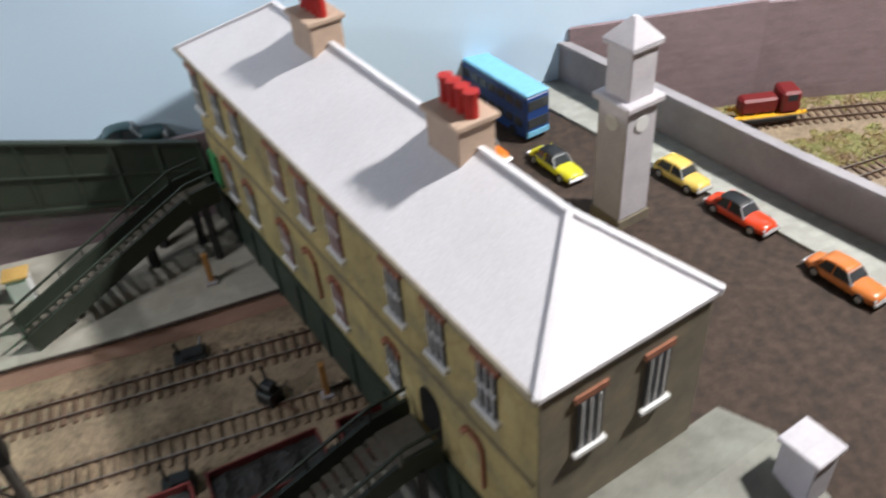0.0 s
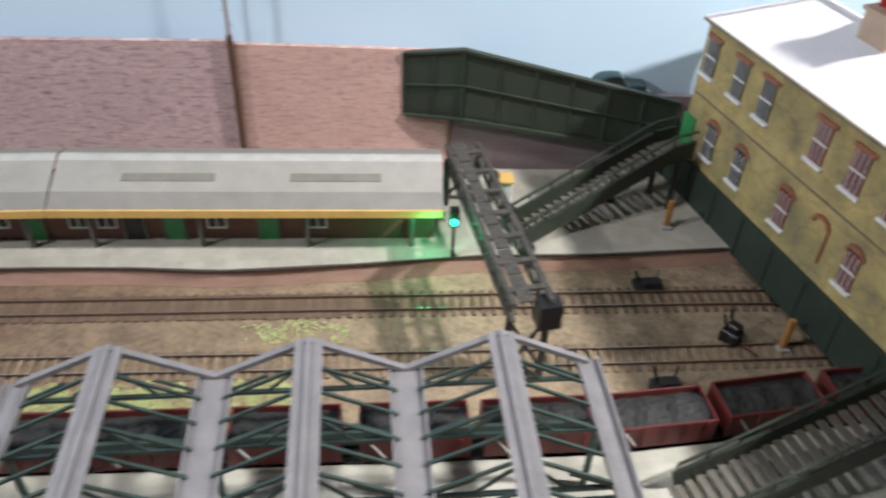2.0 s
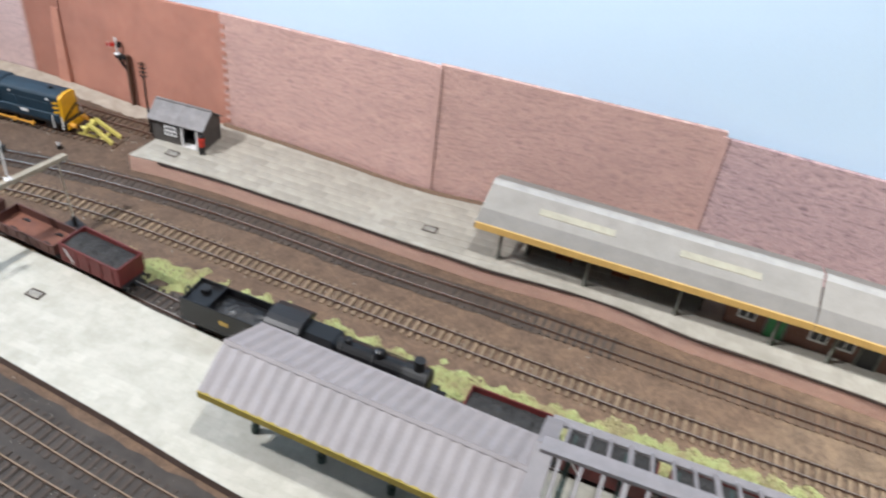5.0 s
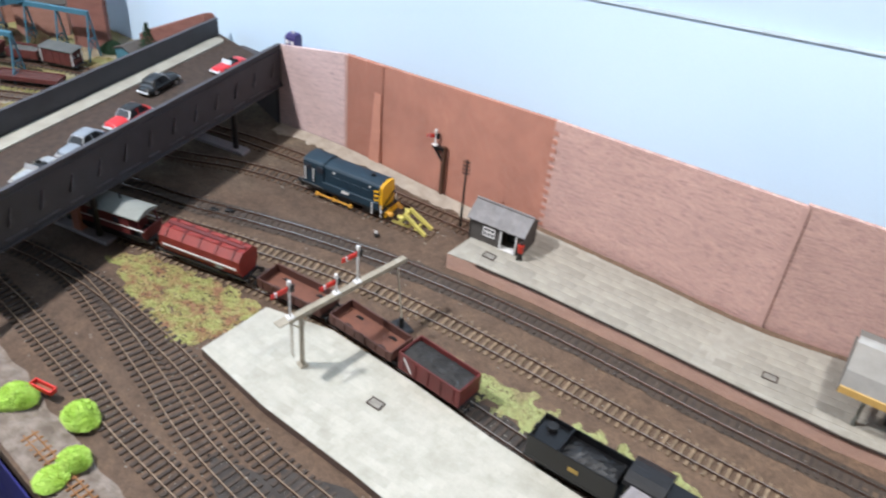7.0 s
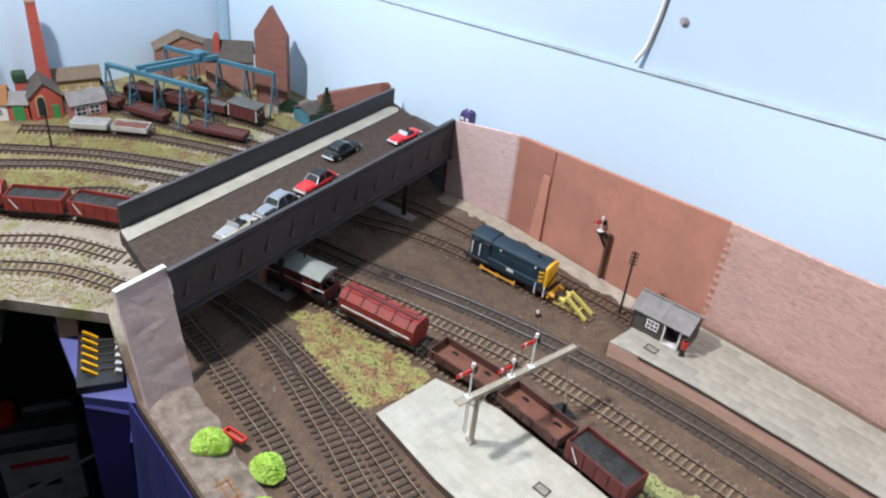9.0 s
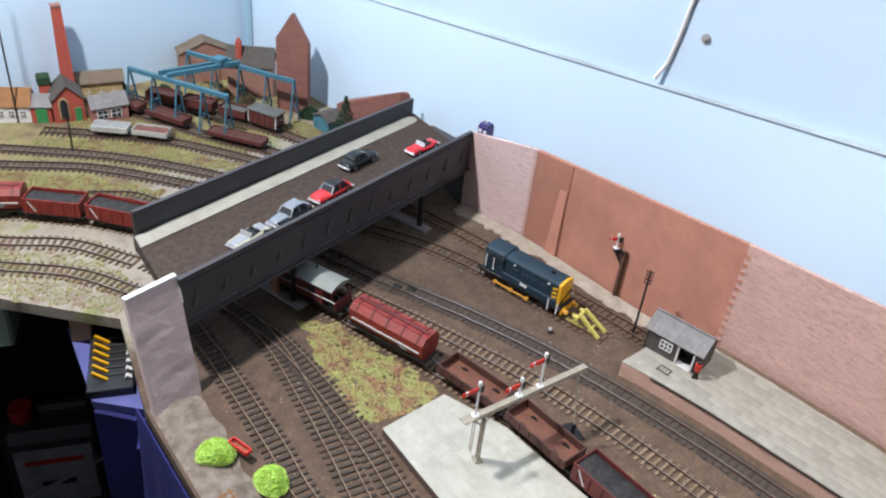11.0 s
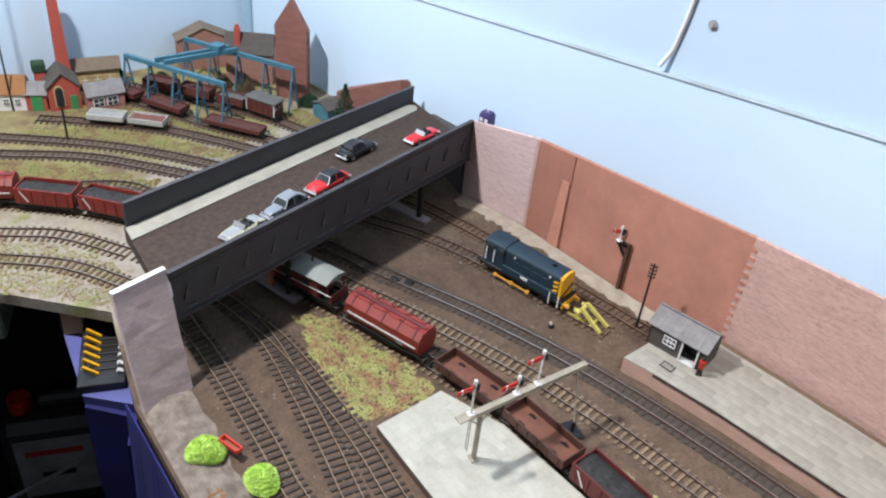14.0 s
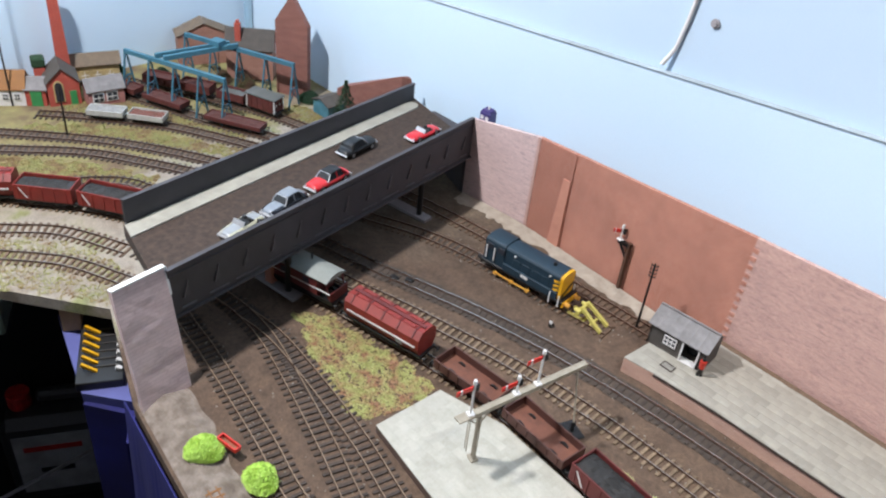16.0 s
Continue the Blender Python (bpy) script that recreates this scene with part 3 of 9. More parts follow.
PF = 0.0250  # far platform


def platform(name, front, back, top, side, label, h):
    p = thing(name, (0, 0, 0), 0, label, "platform", kind="structure")
    bm = bmesh.new()
    prism(bm, front + back, 0.0005, h - 0.0012)
    part("retaining_side", tri_fix(bm), side, p)
    bm = bmesh.new()
    prism(bm, front + back, h - 0.0012, h)
    part("paving", tri_fix(bm), top, p)
    return p


def edge_strip(parent, pts, z, w, h, material, label):
    """A narrow strip along the front edge of a platform, proud of it."""
    q = spline(pts, 0.02)
    tg = tangents(q)
    V, F = [], []
    for k in range(len(q)):
        nx_, ny_ = tg[k][1], -tg[k][0]
        for o, zz in ((-0.0008, z), (w, z), (w, z + h), (-0.0008, z + h)):
            V.append((q[k][0] + nx_ * o, q[k][1] + ny_ * o, zz))
    for k in range(len(q) - 1):
        for j in range(4):
            F.append((k * 4 + j, k * 4 + (j + 1) % 4, k * 4 + 4 + (j + 1) % 4, k * 4 + 4 + j))
    F += [(3, 2, 1, 0), tuple(len(V) - 4 + j for j in range(4))]
    me = bpy.data.meshes.new("edge_strip")
    me.from_pydata(V, [], F)
    me.materials.append(M[material])
    ob = new("edge_strip", me)
    ob.parent = parent
    return tagged(ob, label)


pf = platform("platform_far", P2F, P2B, "slab2", "plat_brick", "station platform with worn grey paving and a salmon brick edge", PF)
M["edge_brown"] = mat("dark_brown_edging", (0.060, 0.036, 0.030), (0.035, 0.024, 0.021), big=120, rough=0.8)
edge_strip(pf, P2F[1:], PF - 0.0034, 0.0018, 0.0024, "edge_brown", "dark brown edging strip")
P1B = [(0.05, 0.612), (-0.05, 0.560), (-0.215, 0.481), (-0.50, 0.375), (-1.194, 0.118), (-1.309, 0.084), (-1.417, 0.058), (-1.49, 0.036), (-1.538, 0.022), (-1.615, -0.027)]
P1F = [(-1.586, -0.121), (-1.523, -0.109), (-1.472, -0.099), (-1.35, -0.063), (-1.201, -0.025), (-1.109, -0.004), (-1.054, 0.010), (-0.90, 0.060), (-0.55, 0.190), (-0.05, 0.375), (0.15, 0.46)]
platform("platform_island", P1F, P1B, "slab", "plat_dark", "island platform with pale green grey paving and dark brick sides", PH)

# ---------------------------------------------------------------- road bridge over the tracks

BX, BY = -1.771, -0.316
BD = Vector((-0.276, 0.521)).normalized()
BANG = math.degrees(math.atan2(BD.y, BD.x))
BLEN = 0.590


def road_bridge():
    b = thing("road_bridge", (BX, BY, 0), BANG, "slate grey plate girder road bridge across the tracks", "road bridge")
    # own x runs along the bridge, own y away from the station
    W = 0.168
    bm = bmesh.new()
    prism(bm, [(-0.002, 0.004), (BLEN, 0.004), (BLEN + 0.055, W), (0.052, W)], 0.082, 0.100)
    part("deck", tri_fix(bm), "road", b, "brown grey road surface")
    bm = bmesh.new()
    prism(bm, [(0.042, W - 0.032), (BLEN + 0.025, W - 0.030), (BLEN + 0.035, W - 0.025), (BLEN + 0.039, W - 0.016), (BLEN + 0.035, W - 0.008), (BLEN + 0.025, W - 0.004), (0.052, W - 0.004)], 0.100, 0.1025)
    part("footpath", tri_fix(bm), "cream_path", b, "cream footpath")
    for y, side, l in ((0.0, -1, BLEN), (W, 1, BLEN + 0.05)):
        x0 = 0.0 if side < 0 else 0.055
        g = bmesh.new()
        z0, z1 = (0.143, 0.143) if side < 0 else (0.137, 0.130)
        prism(g, [(x0, y - 0.002), (l, y - 0.002), (l, y + 0.002), (x0, y + 0.002)], 0.072, [z0, z1, z1, z0])
        gd = part("girder", tri_fix(g), "bridge_grey", b)
        f = bmesh.new()
        bar(f, (x0, y, z0), (l, y, z1), 0.0062, 0.0026)
        part("top_flange", f, "bridge_grey", gd)
        f = bmesh.new()
        box(f, ((x0 + l) / 2, y + side * 0.002, 0.0735), (l - x0, 0.007, 0.003), bevel=0.0004)
        part("bottom_flange", f, "bridge_grey", gd)
        f = bmesh.new()
        box(f, ((x0 + l) / 2, y + side * 0.0026, 0.1345 if side < 0 else 0.1240), (l - x0, 0.0022, 0.0016))
        part("edge_strip", f, "bridge_grey", gd)
        n = 13
        for k in range(n):
            x = x0 + (k + 0.5) * (l - x0) / n
            f = bmesh.new()
            a = [f.verts.new((x + e, y + side * o, z)) for e, o, z in ((-0.006, 0.0019, 0.096), (0.006, 0.0019, 0.097), (0.003, 0.0019, 0.1175), (-0.0050, 0.0042, 0.0965))]
            for q in ((0, 1, 2), (0, 1, 3), (1, 2, 3), (2, 0, 3)):
                f.faces.new([a[v] for v in q])
            gs = part("gusset", tri_fix(f), "bridge_grey", gd, "raised triangular gusset")
            # pale bar paints the highlight along the gusset's sloping edge
            f = bmesh.new()
            bar(f, (x - 0.0052, y + side * 0.0044, 0.0965), (x + 0.0030, y + side * 0.0026, 0.1185), 0.0011, 0.0011)
            part("scuffed_edge", f, "bridge_lit_edge", gs, "grey edge paled as if catching the light")
            f = bmesh.new()
            box(f, (x + 0.002, y + side * 0.0030, 0.0822), ((l - x0) / n * (0.45 + 0.2 * (k % 3)), 0.0022, 0.0011))
            part("scuffed_strip", f, "bridge_rib", gd)
    for x in (0.19, 0.475):
        for y in (0.006, 0.080, 0.150):
            f = bmesh.new()
            rod(f, (x, y, 0), (x, y, 0.0819), 0.0045, 10)
            box(f, (x, y, 0.0755), (0.012, 0.012, 0.006), bevel=0.001)
            part("column", f, "black", b, "black iron column")
        f = bmesh.new()
        box(f, (x, 0.074, 0.003), (0.020, 0.176, 0.006), bevel=0.001)
        part("footing", f, "grey_wall", b, "grey concrete footing")
    return b


road_bridge()

# ---------------------------------------------------------------- station on its road deck

SX, SY = 0.095, 0.463
SANG = math.degrees(math.atan2(0.824, -0.567))
DECK = 0.080


def st(s, p, z=0.0):
    """World place from metres along the station's track-side wall, metres behind it, and height."""
    return (SX - 0.567 * s + 0.824 * p, SY + 0.824 * s + 0.567 * p, z)


def st2(s, p):
    return st(s, p)[:2]


road = thing("road_deck", (0, 0, 0), 0, "brown grey station road carried on a dark green girder", "road", kind="structure")
bm = bmesh.new()
prism(bm, [st2(-0.20, 0.004), st2(-0.20, 0.46), st2(0.10, 0.42), st2(0.49, 0.415), st2(0.60, 0.28), st2(0.60, 0.004)], 0.062, DECK - 0.010)
part("road_surface", tri_fix(bm), "road", road)
bm = bmesh.new()
prism(bm, [st2(-0.20, 0.385), st2(-0.20, 0.440), st2(0.15, 0.418), st2(0.47, 0.412), st2(0.47, 0.358), st2(0.20, 0.372)], DECK - 0.010, DECK - 0.0070)
part("pavement", tri_fix(bm), "pavement", road, "pale grey paved footway")
bm = bmesh.new()
prism(bm, [st2(-0.02, 0.000), st2(-0.02, 0.006), st2(0.62, 0.006), st2(0.62, 0.000)], 0.020, 0.069)
g = part("girder", tri_fix(bm), "girder", road, "dark green plate girder")
for k in range(12):
    bm = bmesh.new()
    s = 0.03 + k * 0.05
    prism(bm, [st2(s, -0.0015), st2(s, 0.001), st2(s + 0.003, 0.001), st2(s + 0.003, -0.0015)], 0.021, 0.068)
    part("stiffener", tri_fix(bm), "girder", g)
for s in (0.0, 0.32, 0.56):
    for p in (0.02, 0.19, 0.38):
        bm = bmesh.new()
        a = st(s, p)
        rod(bm, (a[0], a[1], 0.0), (a[0], a[1], 0.063), 0.007, 10)
        part("column", bm, "black", road, "black iron column")
bm = bmesh.new()
prism(bm, [st2(-0.20, 0.02), st2(-0.20, 0.42), st2(-0.03, 0.40), st2(-0.03, 0.02)], 0.0, 0.062)
part("abutment", tri_fix(bm), "dark_mauve", road, "dark brick abutment")

wall = thing("road_wall", (0, 0, 0), 0, "lavender grey parapet wall along the station road", "parapet wall", kind="structure")
for k, (a, b) in enumerate((((0.475, 0.412), (0.15, 0.420)), ((0.15, 0.420), (-0.20, 0.442)))):
    bm = bmesh.new()
    prism(bm, [st2(a[0], a[1]), st2(b[0], b[1]), st2(b[0], b[1] + 0.008), st2(a[0], a[1] + 0.008)][::-1], 0.0, DECK + 0.036)
    part("wall_panel", tri_fix(bm), "grey_wall", wall)
    bm = bmesh.new()
    prism(bm, [st2(a[0], a[1] - 0.002), st2(b[0], b[1] - 0.002), st2(b[0], b[1] + 0.010), st2(a[0], a[1] + 0.010)][::-1], DECK + 0.0362, DECK + 0.040)
    part("coping", tri_fix(bm), "grey_wall", wall)


def window(parent, x, y, z0, z1, w, arched, face=1, tint="pane", glaze=None):
    """A sash window set in a wall whose face looks along y: pane, white bars, sill and red brick head."""
    o = face
    bm = bmesh.new()
    box(bm, (x, y + o * 0.0002, (z0 + z1) / 2), (w, 0.002, z1 - z0))
    win = part("window", bm, tint, parent, "dark glazed sash window")
    for k in range(3):
        bm = bmesh.new()
        box(bm, (x - w / 2 + (k + 0.5) * w / 3, y + o * 0.0015, (z0 + z1) / 2), (0.0008, 0.0012, z1 - z0 - 0.003))
        part("glazing_bar", bm, "white", win)
    for zz in (z0 + (z1 - z0) * 0.5,):
        bm = bmesh.new()
        box(bm, (x, y + o * 0.0018, zz), (w, 0.0012, 0.0014))
        part("meeting_rail", bm, "white", win)
    bm = bmesh.new()
    box(bm, (x, y + o * 0.0016, z0 - 0.0012), (w + 0.006, 0.0045, 0.0036), bevel=0.0004)
    part("sill", bm, "white", win, "white sill")
    bm = bmesh.new()
    if arched:
        n = 7
        for k in range(n):
            a = math.pi * (k + 0.5) / n
            box(bm, (x + math.cos(a) * (w / 2 + 0.001), y + o * 0.0013, z1 - 0.002 + math.sin(a) * 0.008), (0.0042, 0.003, 0.0036), ry=-math.degrees(a) + 90)
    else:
        box(bm, (x, y + o * 0.0013, z1 + 0.0012), (w + 0.007, 0.003, 0.0042))
    part("brick_head", bm, "arch_red", win, "red brick head")
    return win


def station_building():
    # own x along the track-side wall, own y out towards the platforms
    b = thing("station_building", (SX, SY, DECK), SANG, "long ochre stone station building with a white hipped roof", "station building")
    # the back is cut off short behind the ridge; only the near end block has its full depth
    L, W, E, R = 0.520, 0.132, 0.226 - DECK, 0.266 - DECK
    B, p, h, h2 = 0.088, 0.078, 0.068, 0.064
    RC = 0.274 - DECK
    i = 0.004
    bm = bmesh.new()
    prism(bm, [(i, -i), (L - i, -i), (L - i, -B + 0.002), (h, -B + 0.002), (i, -W + i)][::-1], -0.0105, E)
    part("main_wall", tri_fix(bm), "stone", b)
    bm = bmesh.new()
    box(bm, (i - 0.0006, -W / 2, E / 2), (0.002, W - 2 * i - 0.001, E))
    part("gable_wall", bm, "stone_dark", b, "darker grey brown end wall")
    for name, quad in (("roof_slope", [(0, 0, E), (L, 0, E), (L - h2, -p, R), (h, -p, R)]), ("roof_slope", [(L, -B, E), (h, -B, E), (h, -p, R), (L - h2, -p, R)]),
                       ("roof_hip", [(0, -W, E), (0, 0, E), (h, -p, R)]), ("roof_hip", [(L, 0, E), (L, -B, E), (L - h2, -p, R)]), ("roof_return", [(h, -B, E), (0, -W, E), (h, -p, R)])):
        bm = bmesh.new()
        top = [bm.verts.new(q) for q in quad]
        low = [bm.verts.new((q[0], q[1], q[2] - 0.003)) for q in quad]
        bm.faces.new(top)
        bm.faces.new(low[::-1])
        for k in range(len(quad)):
            j = (k + 1) % len(quad)
            bm.faces.new((top[j], top[k], low[k], low[j]))
        part(name, tri_fix(bm), "roof_white", b)
    for c in ((0, 0, E), (0, -W, E), (L, 0, E)):
        bm = bmesh.new()
        e = (h if c[0] == 0 else L - h2, -p, R + 0.0008)
        bar(bm, (c[0], c[1], c[2] + 0.001), e, 0.004, 0.0022)
        part("hip_capping", bm, "roof_white", b)
    bm = bmesh.new()
    bar(bm, (h, -p, R + 0.0008), (L - h2, -p, R + 0.0008), 0.004, 0.0022)
    part("ridge_capping", bm, "roof_white", b)
    bm = bmesh.new()
    box(bm, (L / 2, 0.0008, E - 0.0005), (L + 0.002, 0.003, 0.003), bevel=0.0005)
    part("gutter", bm, "stone_dark", b, "brown eaves gutter")
    for s, w in ((0.170, 0.036), (0.368, 0.036)):
        bm = bmesh.new()
        box(bm, (s, -0.076, RC - 0.014), (w, 0.028, 0.050), bevel=0.0006)
        ch = part("chimney_shaft", bm, "chimney_card", b, "buff card chimney stack")
        bm = bmesh.new()
        box(bm, (s, -0.076, RC + 0.0115), (w + 0.005, 0.033, 0.004), bevel=0.0006)
        part("chimney_cap", bm, "chimney_card", ch)
        for k in range(4):
            bm = bmesh.new()
            x = s - w / 2 + (k + 0.5) * w / 4
            rod(bm, (x, -0.076, RC + 0.0132), (x, -0.076, RC + 0.0300), 0.0046, 10, 0.0042)
            rod(bm, (x, -0.076, RC + 0.0285), (x, -0.076, RC + 0.0310), 0.0050, 10)
            part("chimney_pot", bm, "pot_red", ch, "red chimney pot")
    y = -i
    for s in (0.500, 0.450, 0.406, 0.326, 0.278, 0.230, 0.148, 0.0995, 0.048):
        window(b, s, y, 0.170 - DECK, 0.211 - DECK, 0.0185, False, tint="blind_red" if 0.2 < s < 0.35 else "pane")
    for s in (0.467, 0.416, 0.342, 0.247, 0.164):
        window(b, s, y, 0.088 - DECK, 0.126 - DECK, 0.0175, True, tint="blind_red" if 0.2 < s < 0.35 else "pane")
    for s in (0.066, 0.292):
        bm = bmesh.new()
        for k in range(7):
            a = math.pi * (k + 0.5) / 7
            box(bm, (s + math.cos(a) * 0.010, y + 0.0013, 0.044 + math.sin(a) * 0.008), (0.0042, 0.003, 0.0036), ry=-math.degrees(a) + 90)
        box(bm, (s - 0.011, y + 0.0013, 0.026), (0.002, 0.003, 0.034))
        part("blind_arch", bm, "arch_red", b, "red brick blind arch")
    bm = bmesh.new()
    n = 10
    prof = [(0.117 - 0.0125, 0.0), (0.117 + 0.0125, 0.0)] + [(0.117 + 0.0125 * math.cos(math.pi * k / n), 0.030 + 0.015 * math.sin(math.pi * k / n)) for k in range(n + 1)]
    extrude_profile(bm, prof, y - 0.01, y + 0.0012)
    part("doorway", tri_fix(bm), "black", b, "dark arched doorway")
    bm = bmesh.new()
    box(bm, (0.508, y + 0.001, 0.019), (0.020, 0.004, 0.038))
    part("door", bm, "green_door", b, "bright green door")
    # end wall windows
    for p in (-0.038, -0.088):
        bm = bmesh.new()
        box(bm, (i - 0.0015, p, 0.103), (0.003, 0.018, 0.040))
        w = part("window", bm, "pane", b, "dark glazed end window")
        for k in range(3):
            bm = bmesh.new()
            box(bm, (i - 0.0032, p - 0.009 + (k + 0.5) * 0.006, 0.103), (0.001, 0.0009, 0.038))
            part("glazing_bar", bm, "white", w)
        bm = bmesh.new()
        box(bm, (i - 0.003, p, 0.081), (0.005, 0.023, 0.0032))
        part("sill", bm, "white", w, "white sill")
        bm = bmesh.new()
        box(bm, (i - 0.002, p, 0.126), (0.003, 0.023, 0.0045))
        part("brick_head", bm, "arch_red", w, "red brick head")
    # string course
    bm = bmesh.new()
    box(bm, (L / 2, y + 0.0008, 0.066), (L - 0.012, 0.002, 0.0012))
    part("string_course", bm, "stone_dark", b)
    return b


station_building()


def clock_tower():
    b = thing("clock_tower", (0.200, 0.815, DECK - 0.016), SANG, "pale grey card clock tower standing in the station road", "clock tower")
    bm = bmesh.new()
    box(bm, (0, 0, 0.008), (0.038, 0.038, 0.016), bevel=0.001)
    part("plinth", bm, "stone_dark", b, "brown plinth")
    bm = bmesh.new()
    for s, h0, h1 in ((0.035, 0.016, 0.128),):
        box(bm, (0, 0, (h0 + h1) / 2), (s, s, h1 - h0), bevel=0.001)
    sh = part("shaft", bm, "tower_grey", b)
    bm = bmesh.new()
    box(bm, (0, 0, 0.131), (0.044, 0.044, 0.007), bevel=0.0015)
    part("cornice", bm, "tower_grey", b)
    bm = bmesh.new()
    box(bm, (0, 0, 0.157), (0.029, 0.029, 0.046), bevel=0.001)
    part("lantern", bm, "tower_grey", b)
    bm = bmesh.new()
    box(bm, (0, 0, 0.181), (0.035, 0.035, 0.005), bevel=0.001)
    r = bmesh.ops.create_cone(bm, cap_ends=True, segments=4, radius1=0.025, radius2=0.003, depth=0.018)
    bmesh.ops.transform(bm, matrix=pose(0, 0, 0.1925, 0, 0, 45), verts=r["verts"])
    part("cap", bm, "tower_grey", b)
    for a in range(4):
        bm = bmesh.new()
        v = rod(bm, (0.0174, 0, 0.112), (0.0185, 0, 0.112), 0.0075, 20)
        bmesh.ops.transform(bm, matrix=pose(0, 0, 0, 0, 0, 90 * a), verts=v)
        part("clock_face", bm, "white", b, "white clock dial")


M["tower_grey"] = mat("pale_grey_stone_card", (0.60, 0.57, 0.60), (0.52, 0.49, 0.53), big=45, rough=0.8)
clock_tower()

# low house in front of the station
M["yellow_stone"] = mat("yellowish_stone_card", (0.52, 0.42, 0.20), (0.40, 0.33, 0.17), big=50, rough=0.85)
M["pale_slate"] = mat("pale_green_grey_slate", (0.30, 0.30, 0.26), (0.19, 0.185, 0.16), big=35, fine=500, rough=0.8)


def low_house():
    b = thing("low_house", st(-0.078, 0.018, DECK - 0.010), SANG, "low ochre house with a pale grey slate roof beside the station", "house")
    L, W, E, R = 0.078, 0.135, 0.036, 0.052
    bm = bmesh.new()
    prism(bm, [(0, 0), (L, 0), (L, -W), (0, -W)][::-1], 0, E)
    part("main_wall", tri_fix(bm), "yellow_stone", b)
    for x0 in (-0.004, L + 0.004):
        bm = bmesh.new()
        q = [(x0, 0.004, E - 0.001), (x0, -W - 0.004, E - 0.001), (L / 2, -W - 0.004, R), (L / 2, 0.004, R)]
        t = [bm.verts.new(p) for p in q]
        u = [bm.verts.new((p[0], p[1], p[2] - 0.002)) for p in q]
        bm.faces.new(t), bm.faces.new(u[::-1])
        for k in range(4):
            bm.faces.new((t[(k + 1) % 4], t[k], u[k], u[(k + 1) % 4]))
        part("roof_slope", tri_fix(bm), "pale_slate", b)
    for y in (0.0, -W + 0.002):
        bm = bmesh.new()
        vs = [bm.verts.new(p) for p in ((0, y, E), (L, y, E), (L / 2, y, R - 0.002), (0, y - 0.002, E), (L, y - 0.002, E), (L / 2, y - 0.002, R - 0.002))]
        bm.faces.new(vs[:3]), bm.faces.new(vs[3:][::-1])
        for a, c in ((0, 1), (1, 2), (2, 0)):
            bm.faces.new((vs[c], vs[a], vs[a + 3], vs[c + 3]))
        part("gable", tri_fix(bm), "yellow_stone", b)
    bm = bmesh.new()
    box(bm, (0.012, -W + 0.006, 0.050), (0.024, 0.022, 0.054), bevel=0.0008)
    cs = part("chimney_shaft", bm, "tower_grey", b, "pale grey chimney stack")
    bm = bmesh.new()
    box(bm, (0.012, -W + 0.006, 0.077), (0.028, 0.026, 0.004), bevel=0.0008)
    part("chimney_cap", bm, "tower_grey", cs)
    bm = bmesh.new()
    ring = [(math.cos(math.pi * k / 14), math.sin(math.pi * k / 14)) for k in range(15)]
    extrude_profile(bm, [(0.035 + c * 0.0165, 0.008 + e * 0.0165) for c, e in ring] + [(0.035 + c * 0.0120, 0.008 + e * 0.0120) for c, e in ring[::-1]], -0.001, 0.0028)
    tri_fix(bm)
    part("arch", bm, "stone_dark", b, "brown arch moulding")


low_house()


# ---------------------------------------------------------------- road vehicles


def smooth(bm):
    for f in bm.faces:
        f.smooth = True
    return bm


